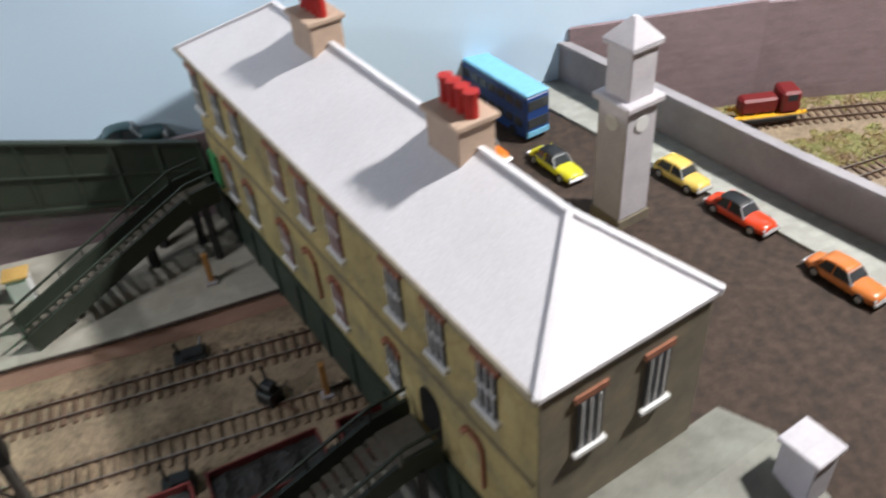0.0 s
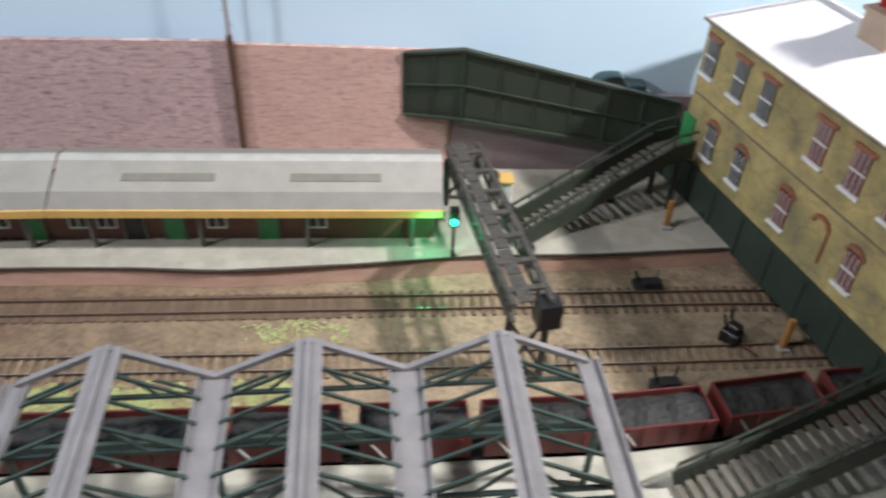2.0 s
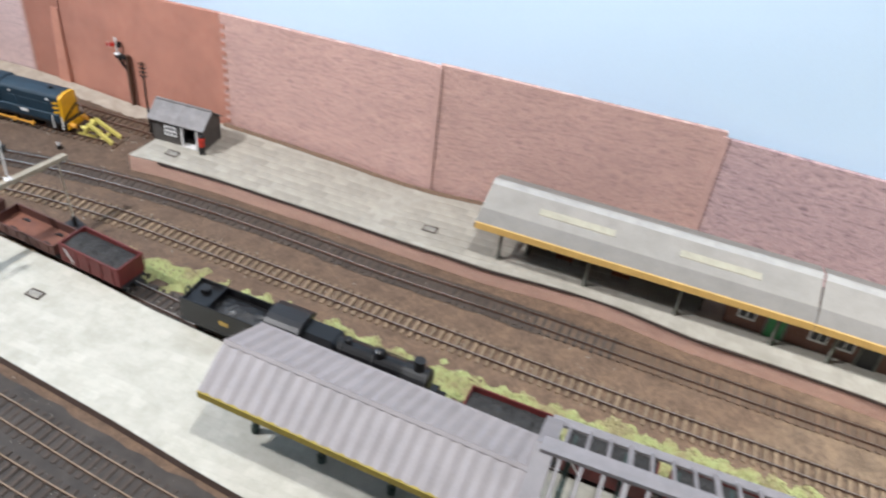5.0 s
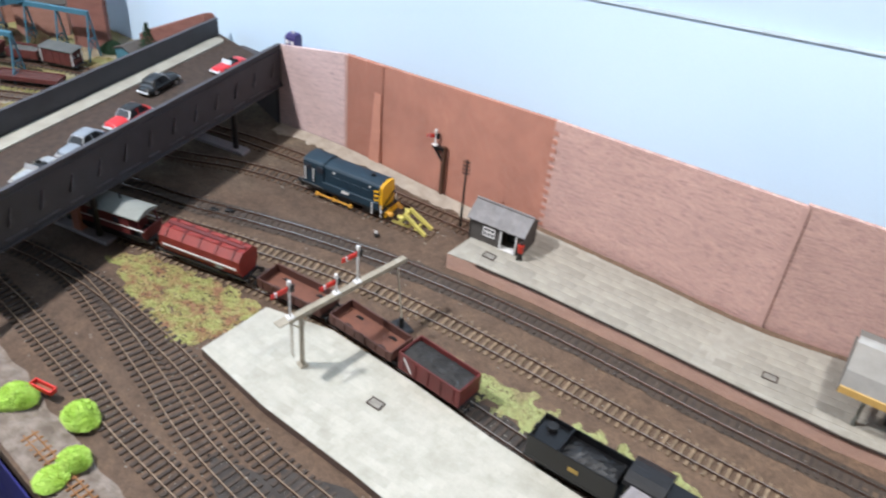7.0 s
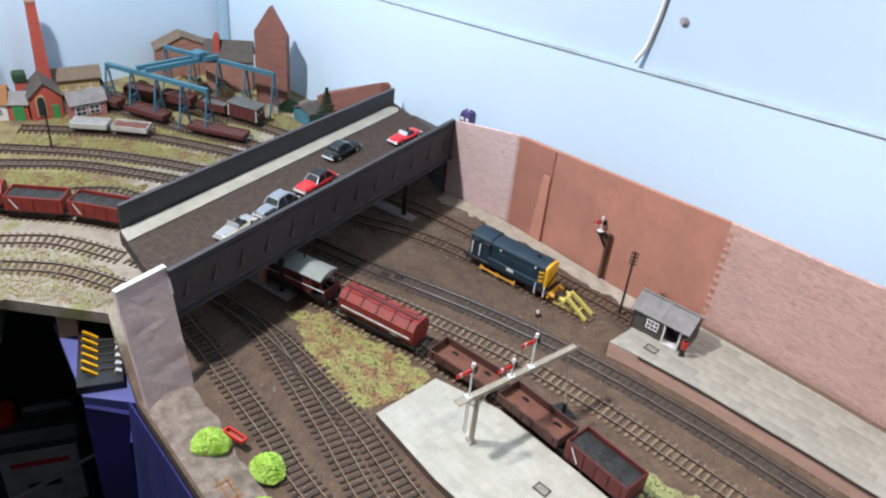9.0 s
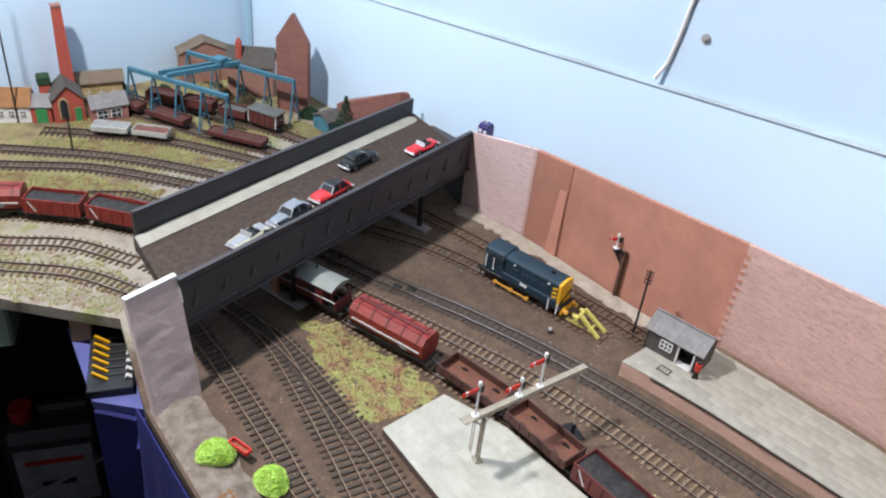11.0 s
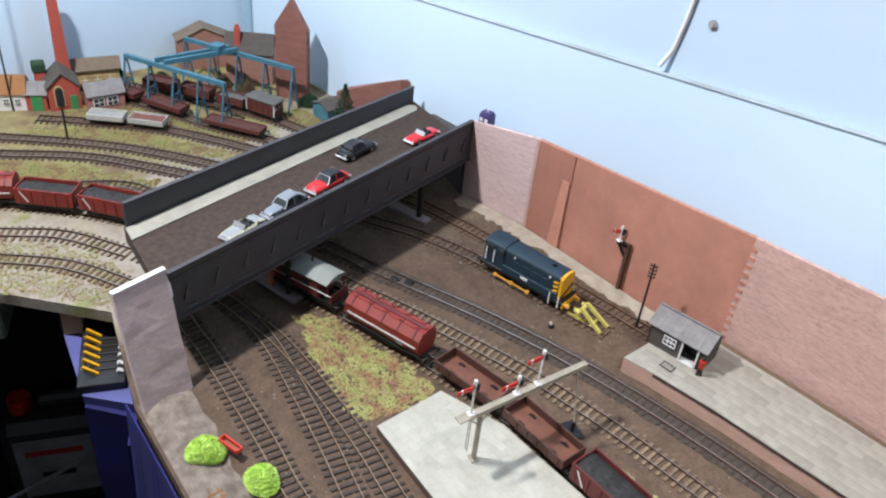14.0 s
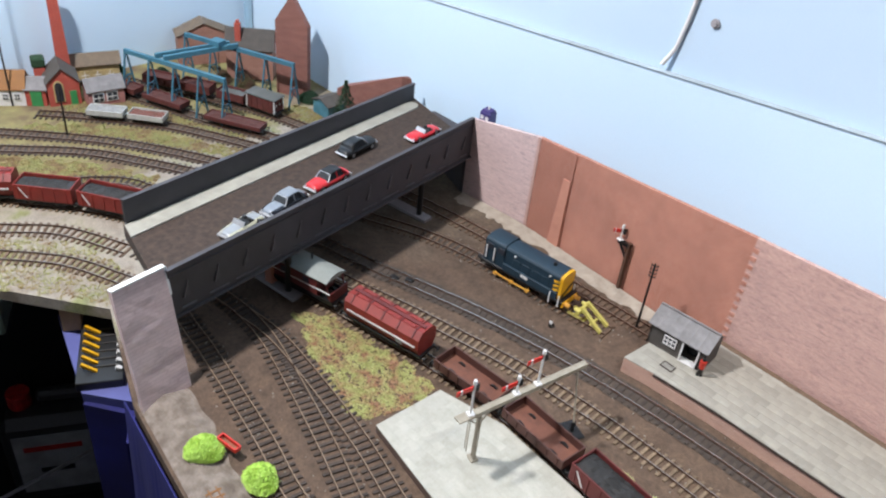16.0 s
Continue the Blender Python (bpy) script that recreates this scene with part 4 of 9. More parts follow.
def car_mesh_parts(b, L, W, H, paint, roofc, open_top=False, estate=False, lower=None):
    """A small die-cast car: own x forward, wheels on z=0; the body is lofted through rounded sections."""
    bm = bmesh.new()
    rows = []
    for x, w, zb, zs, zt in ((-0.5, 0.33, 0.28, 0.36, 0.40), (-0.475, 0.41, 0.22, 0.42, 0.49), (-0.40, 0.46, 0.18, 0.48, 0.56), (-0.2, 0.50, 0.17, 0.51, 0.58), (0.1, 0.50, 0.17, 0.51, 0.58),
                             (0.3, 0.485, 0.17, 0.51, 0.595), (0.42, 0.455, 0.18, 0.50, 0.59), (0.478, 0.40, 0.20, 0.46, 0.545), (0.5, 0.33, 0.26, 0.40, 0.46)):
        half = [(0.86, zb), (1.0, zb + (zs - zb) * 0.35), (0.99, zb + (zs - zb) * 0.7), (0.90, zs), (0.62, zt), (0.25, zt * 1.03)]
        ring = [(-k * w, z) for k, z in half] + [(k * w, z) for k, z in half[::-1]]
        rows.append([bm.verts.new((x * L, y * W, z * H)) for y, z in ring])
    for p, q in zip(rows, rows[1:]):
        for k in range(len(p)):
            j = (k + 1) % len(p)
            bm.faces.new((p[k], p[j], q[j], q[k])).material_index = 1 if lower and k in (0, 1, 2, 3, 7, 8, 9, 10, 11) else 0
    bm.faces.new(rows[0][::-1]), bm.faces.new(rows[-1])
    part("body", smooth(tri_fix(bm)), (paint, lower) if lower else paint, b)
    hb = 0.56 * H
    gc = 0.17 * H
    if not open_top:
        r = -0.47 if estate else -0.38
        prof = [(r, 0.53), (r + 0.035, 0.68), (r + 0.085, 0.85), (r + 0.16, 0.96), (-0.08, 1.0), (0.03, 0.98), (0.085, 0.90), (0.17, 0.54)]

        def shell(ids, lift, wide):
            m = bmesh.new()
            cols = []
            for i in ids:
                x, z = prof[i]
                w = (0.43 - 0.11 * (z - 0.53) / 0.47) * wide
                cols.append([m.verts.new((x * L, y * w * W, (z - 0.05 * abs(y) ** 3 * (z - 0.5)) * H + lift)) for y in (-1, -0.7, 0, 0.7, 1)])
            for p, q in zip(cols, cols[1:]):
                for k in range(4):
                    m.faces.new((p[k], p[k + 1], q[k + 1], q[k]))
            return m, cols

        m, cols = shell(range(8), 0, 1.0)
        for e in (0, 4):
            m.faces.new([c[e] for c in cols])
        m.faces.new([cols[0][k] for k in range(5)] + [cols[-1][k] for k in range(4, -1, -1)])
        part("window_glass", tri_fix(m), "car_glass", b, "tinted glass")
        m, cols = shell((1, 2, 3, 4, 5, 6), 0.0005, 1.035)
        lower = [[m.verts.new(v.co - Vector((0, 0, 0.0011))) for v in c] for c in cols]
        for p, q in zip(lower, lower[1:]):
            for k in range(4):
                m.faces.new((p[k + 1], p[k], q[k], q[k + 1]))
        edge = [cols[0][k] for k in range(5)] + [c[4] for c in cols[1:]] + [cols[-1][k] for k in range(3, -1, -1)] + [c[0] for c in cols[-2:0:-1]]
        low = [lower[0][k] for k in range(5)] + [c[4] for c in lower[1:]] + [lower[-1][k] for k in range(3, -1, -1)] + [c[0] for c in lower[-2:0:-1]]
        for k in range(len(edge)):
            j = (k + 1) % len(edge)
            m.faces.new((edge[k], edge[j], low[j], low[k]))
        part("roof", smooth(tri_fix(m)), roofc, b)
        for sx, sz, ex, ez in ((r + 0.02, 0.52, r + 0.10, 0.88), (r + 0.06, 0.52, r + 0.13, 0.90), (-0.10, 0.54, -0.09, 0.97), (0.17, 0.54, 0.075, 0.92)):
            for s in (-1, 1):
                bm = bmesh.new()
                bar(bm, (sx * L, s * W * 0.435, sz * H), (ex * L, s * W * 0.350, ez * H), 0.0009 if sx > -0.15 else 0.0026, 0.0009)
                part("pillar", bm, "chrome" if sx > 0 else paint, b)
        for fx, fz, fw in ((0.172, 0.56, 0.43), (0.075, 0.925, 0.345)):
            bm = bmesh.new()
            bar(bm, (fx * L, -W * fw, fz * H), (fx * L, W * fw, fz * H), 0.0007, 0.0007)
            part("windscreen_frame", bm, "chrome", b, "bright windscreen frame")
    else:
        bm = bmesh.new()
        box(bm, (-L * 0.10, 0, hb), (L * 0.28, W * 0.70, 0.0022), bevel=0.0006)
        part("cockpit", bm, "black", b, "dark open cockpit")
        for s in (-1, 1):
            bm = bmesh.new()
            box(bm, (-L * 0.17, s * W * 0.18, hb + 0.0018), (L * 0.08, W * 0.26, 0.004), bevel=0.0012)
            part("seat", bm, "black", b)
        bm = bmesh.new()
        box(bm, (L * 0.08, 0, hb + 0.003), (0.0008, W * 0.74, 0.006), ry=-30)
        part("windscreen", bm, "chrome", b, "chrome framed windscreen")
    for sx in (-L * 0.31, L * 0.31):
        for s in (-1, 1):
            bm = bmesh.new()
            rod(bm, (sx, s * W * 0.505, 0.0044), (sx, s * W * 0.34, 0.0044), 0.0044, 14)
            wh = part("wheel", bm, "tyre", b)
            bm = bmesh.new()
            rod(bm, (sx, s * W * 0.52, 0.0044), (sx, s * W * 0.48, 0.0044), 0.0027, 10)
            part("rim", bm, "chrome", wh, "silver rim")
    for sx in (-1, 1):
        bm = bmesh.new()
        box(bm, (sx * (L / 2 + 0.0004), 0, gc + 0.0024), (0.0024, W * 0.90, 0.0030), bevel=0.0009)
        part("bumper", bm, "chrome", b, "chrome bumper")
    for s in (-1, 1):
        bm = bmesh.new()
        rod(bm, (L * 0.465, s * W * 0.31, H * 0.40), (L * 0.494, s * W * 0.31, H * 0.40), 0.0018, 10)
        part("headlight", bm, "chrome", b)
    bm = bmesh.new()
    box(bm, (L * 0.499, 0, H * 0.36), (0.0014, W * 0.36, 0.0024), bevel=0.0004)
    part("grille", bm, "chrome", b, "chrome grille")


M["car_glass"] = glossy("tinted_car_glass", (0.05, 0.055, 0.06), 0.1)
M["chrome"] = glossy("bright_silver_trim", (0.66, 0.66, 0.67), 0.30, 0.6)
M["tyre"] = mat("black_rubber_tyre", (0.02, 0.02, 0.02), big=200, rough=0.8)
M["car_cream"] = glossy("cream_car_paint", (0.50, 0.48, 0.34), 0.3)
M["car_navy"] = glossy("dark_navy_car_paint", (0.012, 0.014, 0.022), 0.25)


def car(name, x, y, z, turn, colour, label, L=0.056, W=0.0225, H=0.0185, roofc=None, big=(1.13, 1.10, 1.08), **kw):
    key = "car_paint_" + "_".join(str(int(v * 100)) for v in colour)
    if key not in M:
        M[key] = glossy(key, colour, 0.28)
    b = thing(name, (x, y, z), turn, label, "car", "model cars on the roads")
    b.scale = big
    car_mesh_parts(b, L, W, H, key, roofc or key, **kw)
    return b


BT = BANG
DZ = 0.1003
BIG = (1.18, 1.14, 1.16)
car("sports_car", -1.893, -0.205, DZ, BT + 180 + 8, (0.30, 0.32, 0.34), "silver and cream open two-seater sports car on the road bridge", H=0.016, open_top=True, lower="car_cream", big=BIG)
car("saloon_car", -1.930, -0.137, DZ, BT + 180 + 6, (0.24, 0.27, 0.31), "silver grey saloon car with dark sides on the road bridge", L=0.064, H=0.0205, W=0.024, lower="car_navy", big=BIG)
car("saloon_car", -1.977, -0.061, DZ, BT + 180 + 3, (0.62, 0.02, 0.025), "red saloon car with a black roof on the road bridge", L=0.064, H=0.0195, W=0.024, roofc="black", big=BIG)
car("saloon_car", -2.062, 0.012, DZ, BT + 2, (0.006, 0.006, 0.007), "glossy black saloon car on the road bridge", L=0.060, H=0.020, W=0.024, big=BIG)
car("sports_car", -2.082, 0.133, DZ, BT + 178, (0.66, 0.02, 0.03), "red open sports car at the end of the road bridge", H=0.016, open_top=True, big=BIG)
CA = SANG + 180
CZ = DECK - 0.0098
car("coupe", *st(0.325, 0.290, CZ), CA - 2, (0.72, 0.66, 0.02), "bright yellow coupe with a black roof", L=0.060, roofc="black")
car("hatchback", *st(0.232, 0.370, CZ), CA, (0.78, 0.55, 0.12), "pale orange yellow hatchback parked by the kerb", L=0.052, estate=True, H=0.019)
car("coupe", *st(0.157, 0.366, CZ), CA, (0.72, 0.06, 0.015), "orange red coupe with a black roof parked by the kerb", L=0.060, roofc="black")
car("saloon_car", *st(0.046, 0.362, CZ), CA - 2, (0.66, 0.20, 0.05), "burnt orange saloon car parked by the kerb", L=0.060, H=0.0195)
car("saloon_car", *st(0.395, 0.252, CZ), CA, (0.85, 0.22, 0.03), "orange saloon car behind the station roof", L=0.058)
car("saloon_car", *st(0.540, 0.262, CZ), CA, (0.85, 0.30, 0.03), "orange saloon car near the backscene", L=0.058)
car("saloon_car", -0.278, 0.905, 0.1192, 20, (0.02, 0.055, 0.06), "dark teal saloon car parked behind the footbridge", L=0.062, H=0.021, W=0.024)
M["bus_blue"] = glossy("dark_blue_bus_paint", (0.02, 0.06, 0.22), 0.3)
M["bus_sky"] = glossy("sky_blue_bus_roof", (0.22, 0.55, 0.78), 0.65)


def bus():
    b = thing("double_deck_bus", st(0.440, 0.312, CZ), CA, "blue double-deck bus with a sky blue roof", "bus")
    L, W, H = 0.118, 0.032, 0.056
    bm = bmesh.new()
    box(bm, (0, 0, 0.004 + (H - 0.006) / 2), (L, W, H - 0.006), bevel=0.002)
    part("body", bm, "bus_blue", b)
    bm = bmesh.new()
    box(bm, (0, 0, H - 0.001), (L - 0.001, W - 0.001, 0.004), bevel=0.0015)
    part("roof", bm, "bus_sky", b, "sky blue roof")
    for z in (0.022, 0.043):
        for s in (-1, 1):
            for k in range(7):
                bm = bmesh.new()
                box(bm, (-L / 2 + 0.012 + k * 0.0155, s * (W / 2), z), (0.0125, 0.0012, 0.010), bevel=0.0003)
                part("window", bm, "car_glass", b)
        bm = bmesh.new()
        box(bm, (L / 2, 0, z), (0.0014, W * 0.84, 0.011), bevel=0.0003)
        part("windscreen", bm, "car_glass", b)
    bm = bmesh.new()
    box(bm, (L / 2 + 0.0006, 0, 0.010), (0.0012, W * 0.9, 0.006))
    part("front_panel", bm, "bus_sky", b)
    for x in (-0.034, 0.036):
        for s in (-1, 1):
            bm = bmesh.new()
            rod(bm, (x, s * W * 0.51, 0.0065), (x, s * W * 0.36, 0.0065), 0.0065, 14)
            part("wheel", bm, "tyre", b)


bus()

# ---------------------------------------------------------------- footbridge and stairs
A0, A1, A2 = (-0.500, 0.813), (-0.436, 0.822), (-0.205, 0.890)


def footbridge():
    b = thing("footbridge", (0, 0, 0), 0, "olive green plate-sided footbridge leading to the station", "footbridge")
    for off, drop in ((0.0, 0.0), (0.012, 0.016)):
        pts = [(A0, 0.097, 0.171 - drop), (A1, 0.098, 0.181 - drop), (A2, 0.062, 0.127 - drop)]
        for (p, z0, z1), (q, y0, y1) in zip(pts, pts[1:]):
            d = (Vector(q) - Vector(p)).normalized()
            nn = Vector((-d.y, d.x)) * off
            n2 = Vector((-d.y, d.x)) * (off + 0.003)
            bm = bmesh.new()
            prism(bm, [(p[0] + nn.x, p[1] + nn.y), (q[0] + nn.x, q[1] + nn.y), (q[0] + n2.x, q[1] + n2.y), (p[0] + n2.x, p[1] + n2.y)], [z0, y0, y0, z0], [z1, y1, y1, z1])
            s = part("side_plate", tri_fix(bm), "olive_girder", b)
            for f, hh in ((0.0, 0.003), (0.5, 0.0018), (1.0, 0.003)):
                bm = bmesh.new()
                a = (p[0] + nn.x, p[1] + nn.y, z0 + (z1 - z0) * f)
                c = (q[0] + nn.x, q[1] + nn.y, y0 + (y1 - y0) * f)
                bar(bm, a, c, 0.007 if f != 0.5 else 0.005, hh)
                part("rail", bm, "olive_girder", s)
            L = (Vector(q) - Vector(p)).length
            m = max(2, int(L / 0.036))
            for k in range(m + 1):
                t = k / m
                x, y = p[0] + (q[0] - p[0]) * t + nn.x, p[1] + (q[1] - p[1]) * t + nn.y
                bm = bmesh.new()
                bar(bm, (x, y, z0 + (y0 - z0) * t), (x, y, z1 + (y1 - z1) * t), 0.0018, 0.0045)
                part("stiffener", bm, "olive_girder", s)
    for (p, z), (q, y) in (((A0, 0.100), (A1, 0.101)), ((A1, 0.101), (A2, 0.065))):
        d = (Vector(q) - Vector(p)).normalized()
        nn = Vector((-d.y, d.x)) * 0.013
        bm = bmesh.new()
        prism(bm, [p, q, (q[0] + nn.x, q[1] + nn.y), (p[0] + nn.x, p[1] + nn.y)], [z, y, y, z], [z + 0.003, y + 0.003, y + 0.003, z + 0.003])
        part("deck", tri_fix(bm), "stair_tread", b)
    bm = bmesh.new()
    d = Vector((A1[0] - A0[0], A1[1] - A0[1])).normalized()
    bar(bm, (A0[0], A0[1], 0.130), (A0[0] - d.y * 0.014, A0[1] + d.x * 0.014, 0.130), 0.003, 0.060)
    part("end_plate", bm, "olive_girder", b)
    bm = bmesh.new()
    bar(bm, (A1[0], A1[1], 0.097), (A1[0], A1[1], 0.181), 0.0040, 0.0040)
    part("corner_post", bm, "olive_girder", b)
    for t in (0.25,):
        for o in (0.004, 0.036):
            x, y = A1[0] + (A2[0] - A1[0]) * 0.86, A1[1] + (A2[1] - A1[1]) * 0.86
            bm = bmesh.new()
            bar(bm, (x - 0.02, y - 0.06 + o, PF), (x - 0.02, y - 0.06 + o, 0.075), 0.008, 0.008)
            part("trestle_leg", bm, "black", b, "black trestle leg")


footbridge()


def stairs(name, top, bottom, z1, z0, width, label):
    """A flight with side plates and treads from a landing down to a platform."""
    a, c = Vector(top), Vector(bottom)
    d = (c - a)
    L = d.length
    d.normalize()
    n = Vector((-d.y, d.x))
    t = thing(name, (0, 0, 0), 0, label, "staircase", "footbridge stairs")
    land = 0.030
    for o in (-width / 2, width / 2):
        p, e, q = a + n * o, a + d * land + n * o, c + n * o
        bm = bmesh.new()
        bar(bm, (p.x, p.y, z1 + 0.004), (e.x, e.y, z1 + 0.004), 0.003, 0.022)
        part("landing_side", bm, "olive_girder", t)
        bm = bmesh.new()
        bar(bm, (e.x, e.y, z1 + 0.004), (q.x, q.y, z0 + 0.010), 0.003, 0.020)
        part("side_plate", bm, "olive_girder", t)
        bm = bmesh.new()
        bar(bm, (p.x, p.y, z1 + 0.026), (e.x, e.y, z1 + 0.026), 0.002, 0.002)
        bar(bm, (e.x, e.y, z1 + 0.026), (q.x, q.y, z0 + 0.030), 0.002, 0.002)
        part("handrail", bm, "olive_girder", t)
        m = 7
        for k in range(m + 1):
            f = k / m
            w = e + (q - e) * f
            z = z1 + (z0 + 0.006 - z1) * f
            bm = bmesh.new()
            bar(bm, (w.x, w.y, z + 0.008), (w.x, w.y, z + 0.026), 0.0014, 0.0014)
            part("baluster", bm, "olive_girder", t)
    e = a + d * land
    bm = bmesh.new()
    prism(bm, [tuple(a - n * width / 2), tuple(e - n * width / 2), tuple(e + n * width / 2), tuple(a + n * width / 2)], z1 - 0.003, z1)
    part("landing", tri_fix(bm), "stair_tread", t)
    m = 20
    ang = math.degrees(math.atan2(d.y, d.x))
    for k in range(m):
        f = (k + 0.5) / m
        w = e + (c - e) * f
        bm = bmesh.new()
        box(bm, (w.x, w.y, z1 + (z0 - z1) * (k + 1) / (m + 1)), ((L - land) / m * 0.80, width - 0.003, 0.0020), rz=ang)
        part("tread", bm, "stair_tread", t)
    for f in (0.12,):
        for o in (-width / 2, width / 2):
            w = a + d * (land * 0.6) + n * o
            bm = bmesh.new()
            bar(bm, (w.x, w.y, z0 - 0.0005), (w.x, w.y, z1 - 0.003), 0.006, 0.006)
            part("post", bm, "black", t, "black support post")
    return t


stairs("station_stairs", (-0.192, 0.858), (-0.346, 0.722), 0.094, PF, 0.034, "olive green stairs from the station down to the far platform")
stairs("station_stairs", (0.026, 0.562), (-0.150, 0.447), 0.080, PH, 0.044, "dark green stairs with worn treads down to the island platform")

# ---------------------------------------------------------------- far platform canopy and its building


def loft(bm, a, b, rows, mi=0, thick=0.0015):
    """A folded sheet along the plan line a to b; rows are (distance behind, height), the sheet is closed below."""
    a, b = Vector(a), Vector(b)
    d = (b - a).normalized()
    n = Vector((-d.y, d.x))
    ring = []
    for p in (a, b):
        up = [bm.verts.new((*(p + n * o), z)) for o, z in rows]
        dn = [bm.verts.new((*(p + n * o), z - thick)) for o, z in rows]
        ring.append(up + dn[::-1])
    m = len(ring[0])
    for i in range(m):
        j = (i + 1) % m
        bm.faces.new((ring[0][i], ring[0][j], ring[1][j], ring[1][i])).material_index = mi
    bm.faces.new(ring[0][::-1]), bm.faces.new(ring[1])
    return tri_fix(bm)


def at_line(a, b, s, o):
    a, b = Vector(a), Vector(b)
    d = (b - a).normalized()
    p = a + d * s + Vector((-d.y, d.x)) * o
    return p.x, p.y


E0, E1, E2 = (-1.130, 0.403), (-0.772, 0.543), (-0.411, 0.669)
M["panel"] = mat("beige_roof_panel", (0.44, 0.41, 0.32), big=70, spread=0.2)
M["panel_dark"] = mat("dull_roof_panel", (0.205, 0.195, 0.165), big=70, spread=0.2)
M["brown_brick"] = brick_mat("brown_station_brick", (0.20, 0.09, 0.06), (0.16, 0.075, 0.05), (0.22, 0.13, 0.10), stain=0.4)
M["shelter"] = mat("dark_shelter_boarding", (0.10, 0.085, 0.07), big=60)
M["post"] = mat("grey_green_canopy_post", (0.20, 0.20, 0.17), big=90)


def far_canopy(a, b, tint, label):
    c = thing("platform_canopy", (0, 0, 0), 0, label, "canopy", "platform canopies")
    L = (Vector(b) - Vector(a)).length
    ang = math.degrees(math.atan2(b[1] - a[1], b[0] - a[0]))
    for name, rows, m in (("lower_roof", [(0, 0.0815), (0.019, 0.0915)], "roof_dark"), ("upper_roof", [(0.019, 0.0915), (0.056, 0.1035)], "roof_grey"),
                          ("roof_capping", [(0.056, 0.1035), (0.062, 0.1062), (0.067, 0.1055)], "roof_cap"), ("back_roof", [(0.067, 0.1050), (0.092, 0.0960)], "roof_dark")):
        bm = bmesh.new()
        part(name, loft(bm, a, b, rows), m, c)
    bm = bmesh.new()
    part("valance", loft(bm, a, b, [(-0.0012, 0.0828), (0.0012, 0.0828)], 0, 0.0085), "valance_orange", c, "orange yellow valance")
    for s in (0.29, 0.72):
        bm = bmesh.new()
        rows = [(0.031, 0.0963), (0.040, 0.0992)]
        part("roof_panel", loft(bm, at_line(a, b, s * L - 0.045, 0), at_line(a, b, s * L + 0.045, 0), rows, 0, 0.0016), tint, c, "long flat roof panel")
    for e in (0.0, L):
        bm = bmesh.new()
        x, y = at_line(a, b, e + (0.001 if e == 0 else -0.001), 0.0)
        q = [at_line(a, b, e, o) for o in (0.0, 0.092)]
        bar(bm, (*q[0], 0.077), (*q[1], 0.082), 0.0025, 0.007)
        part("end_board", bm, "roof_dark", c)
    m = 4
    for k in range(m):
        x, y = at_line(a, b, 0.03 + k * (L - 0.06) / (m - 1), 0.018)
        bm = bmesh.new()
        rod(bm, (x, y, PF - 0.0005), (x, y, 0.084), 0.0020, 8)
        rod(bm, (x, y, PF), (x, y, PF + 0.006), 0.0032, 8)
        x2, y2 = at_line(a, b, 0.03 + k * (L - 0.06) / (m - 1), 0.004)
        bar(bm, (x, y, 0.066), (x2, y2, 0.079), 0.0014, 0.0014)
        part("post", bm, "post", c, "grey green post")
    return c


far_canopy(E0, E1, "panel", "weathered grey canopy with an orange valance and beige roof panels")
far_canopy(at_line(E0, E1, 0.3855, 0), E2, "panel_dark", "weathered grey canopy with an orange valance beside the footbridge")


def platform_building():
    a, b = at_line(E1, E2, -0.085, 0.030), at_line(E1, E2, 0.375, 0.030)
    L = (Vector(b) - Vector(a)).length
    ang = math.degrees(math.atan2(b[1] - a[1], b[0] - a[0]))
    t = thing("platform_building", (*a, PF), ang, "brown brick waiting rooms with green doors under the canopy", "station building")
    bm = bmesh.new()
    prism(bm, [(0, 0), (L, 0), (L, 0.045), (0, 0.045)], 0, 0.056)
    part("main_wall", tri_fix(bm), "brown_brick", t)
    for s in (0.055, 0.195, 0.290, 0.155):
        bm = bmesh.new()
        box(bm, (s, -0.0008, 0.0155), (0.019, 0.003, 0.031), bevel=0.0004)
        d = part("door", bm, "green_door" if s != 0.155 else "black", t, "green panelled door" if s != 0.155 else "dark open doorway")
        bm = bmesh.new()
        for o in (-0.0108, 0.0108):
            box(bm, (s + o, -0.001, 0.017), (0.0022, 0.0035, 0.034))
        box(bm, (s, -0.001, 0.033), (0.024, 0.0035, 0.0022))
        part("door_frame", bm, "post", d)
    for s in (0.022, 0.100, 0.128, 0.238, 0.340):
        bm = bmesh.new()
        box(bm, (s, -0.0006, 0.023), (0.020, 0.002, 0.018))
        w = part("window", bm, "white", t, "white framed window")
        for k in range(2):
            bm = bmesh.new()
            box(bm, (s - 0.0045 + k * 0.009, -0.0018, 0.0235), (0.0072, 0.001, 0.013))
            part("pane", bm, "pane", w)
    return t


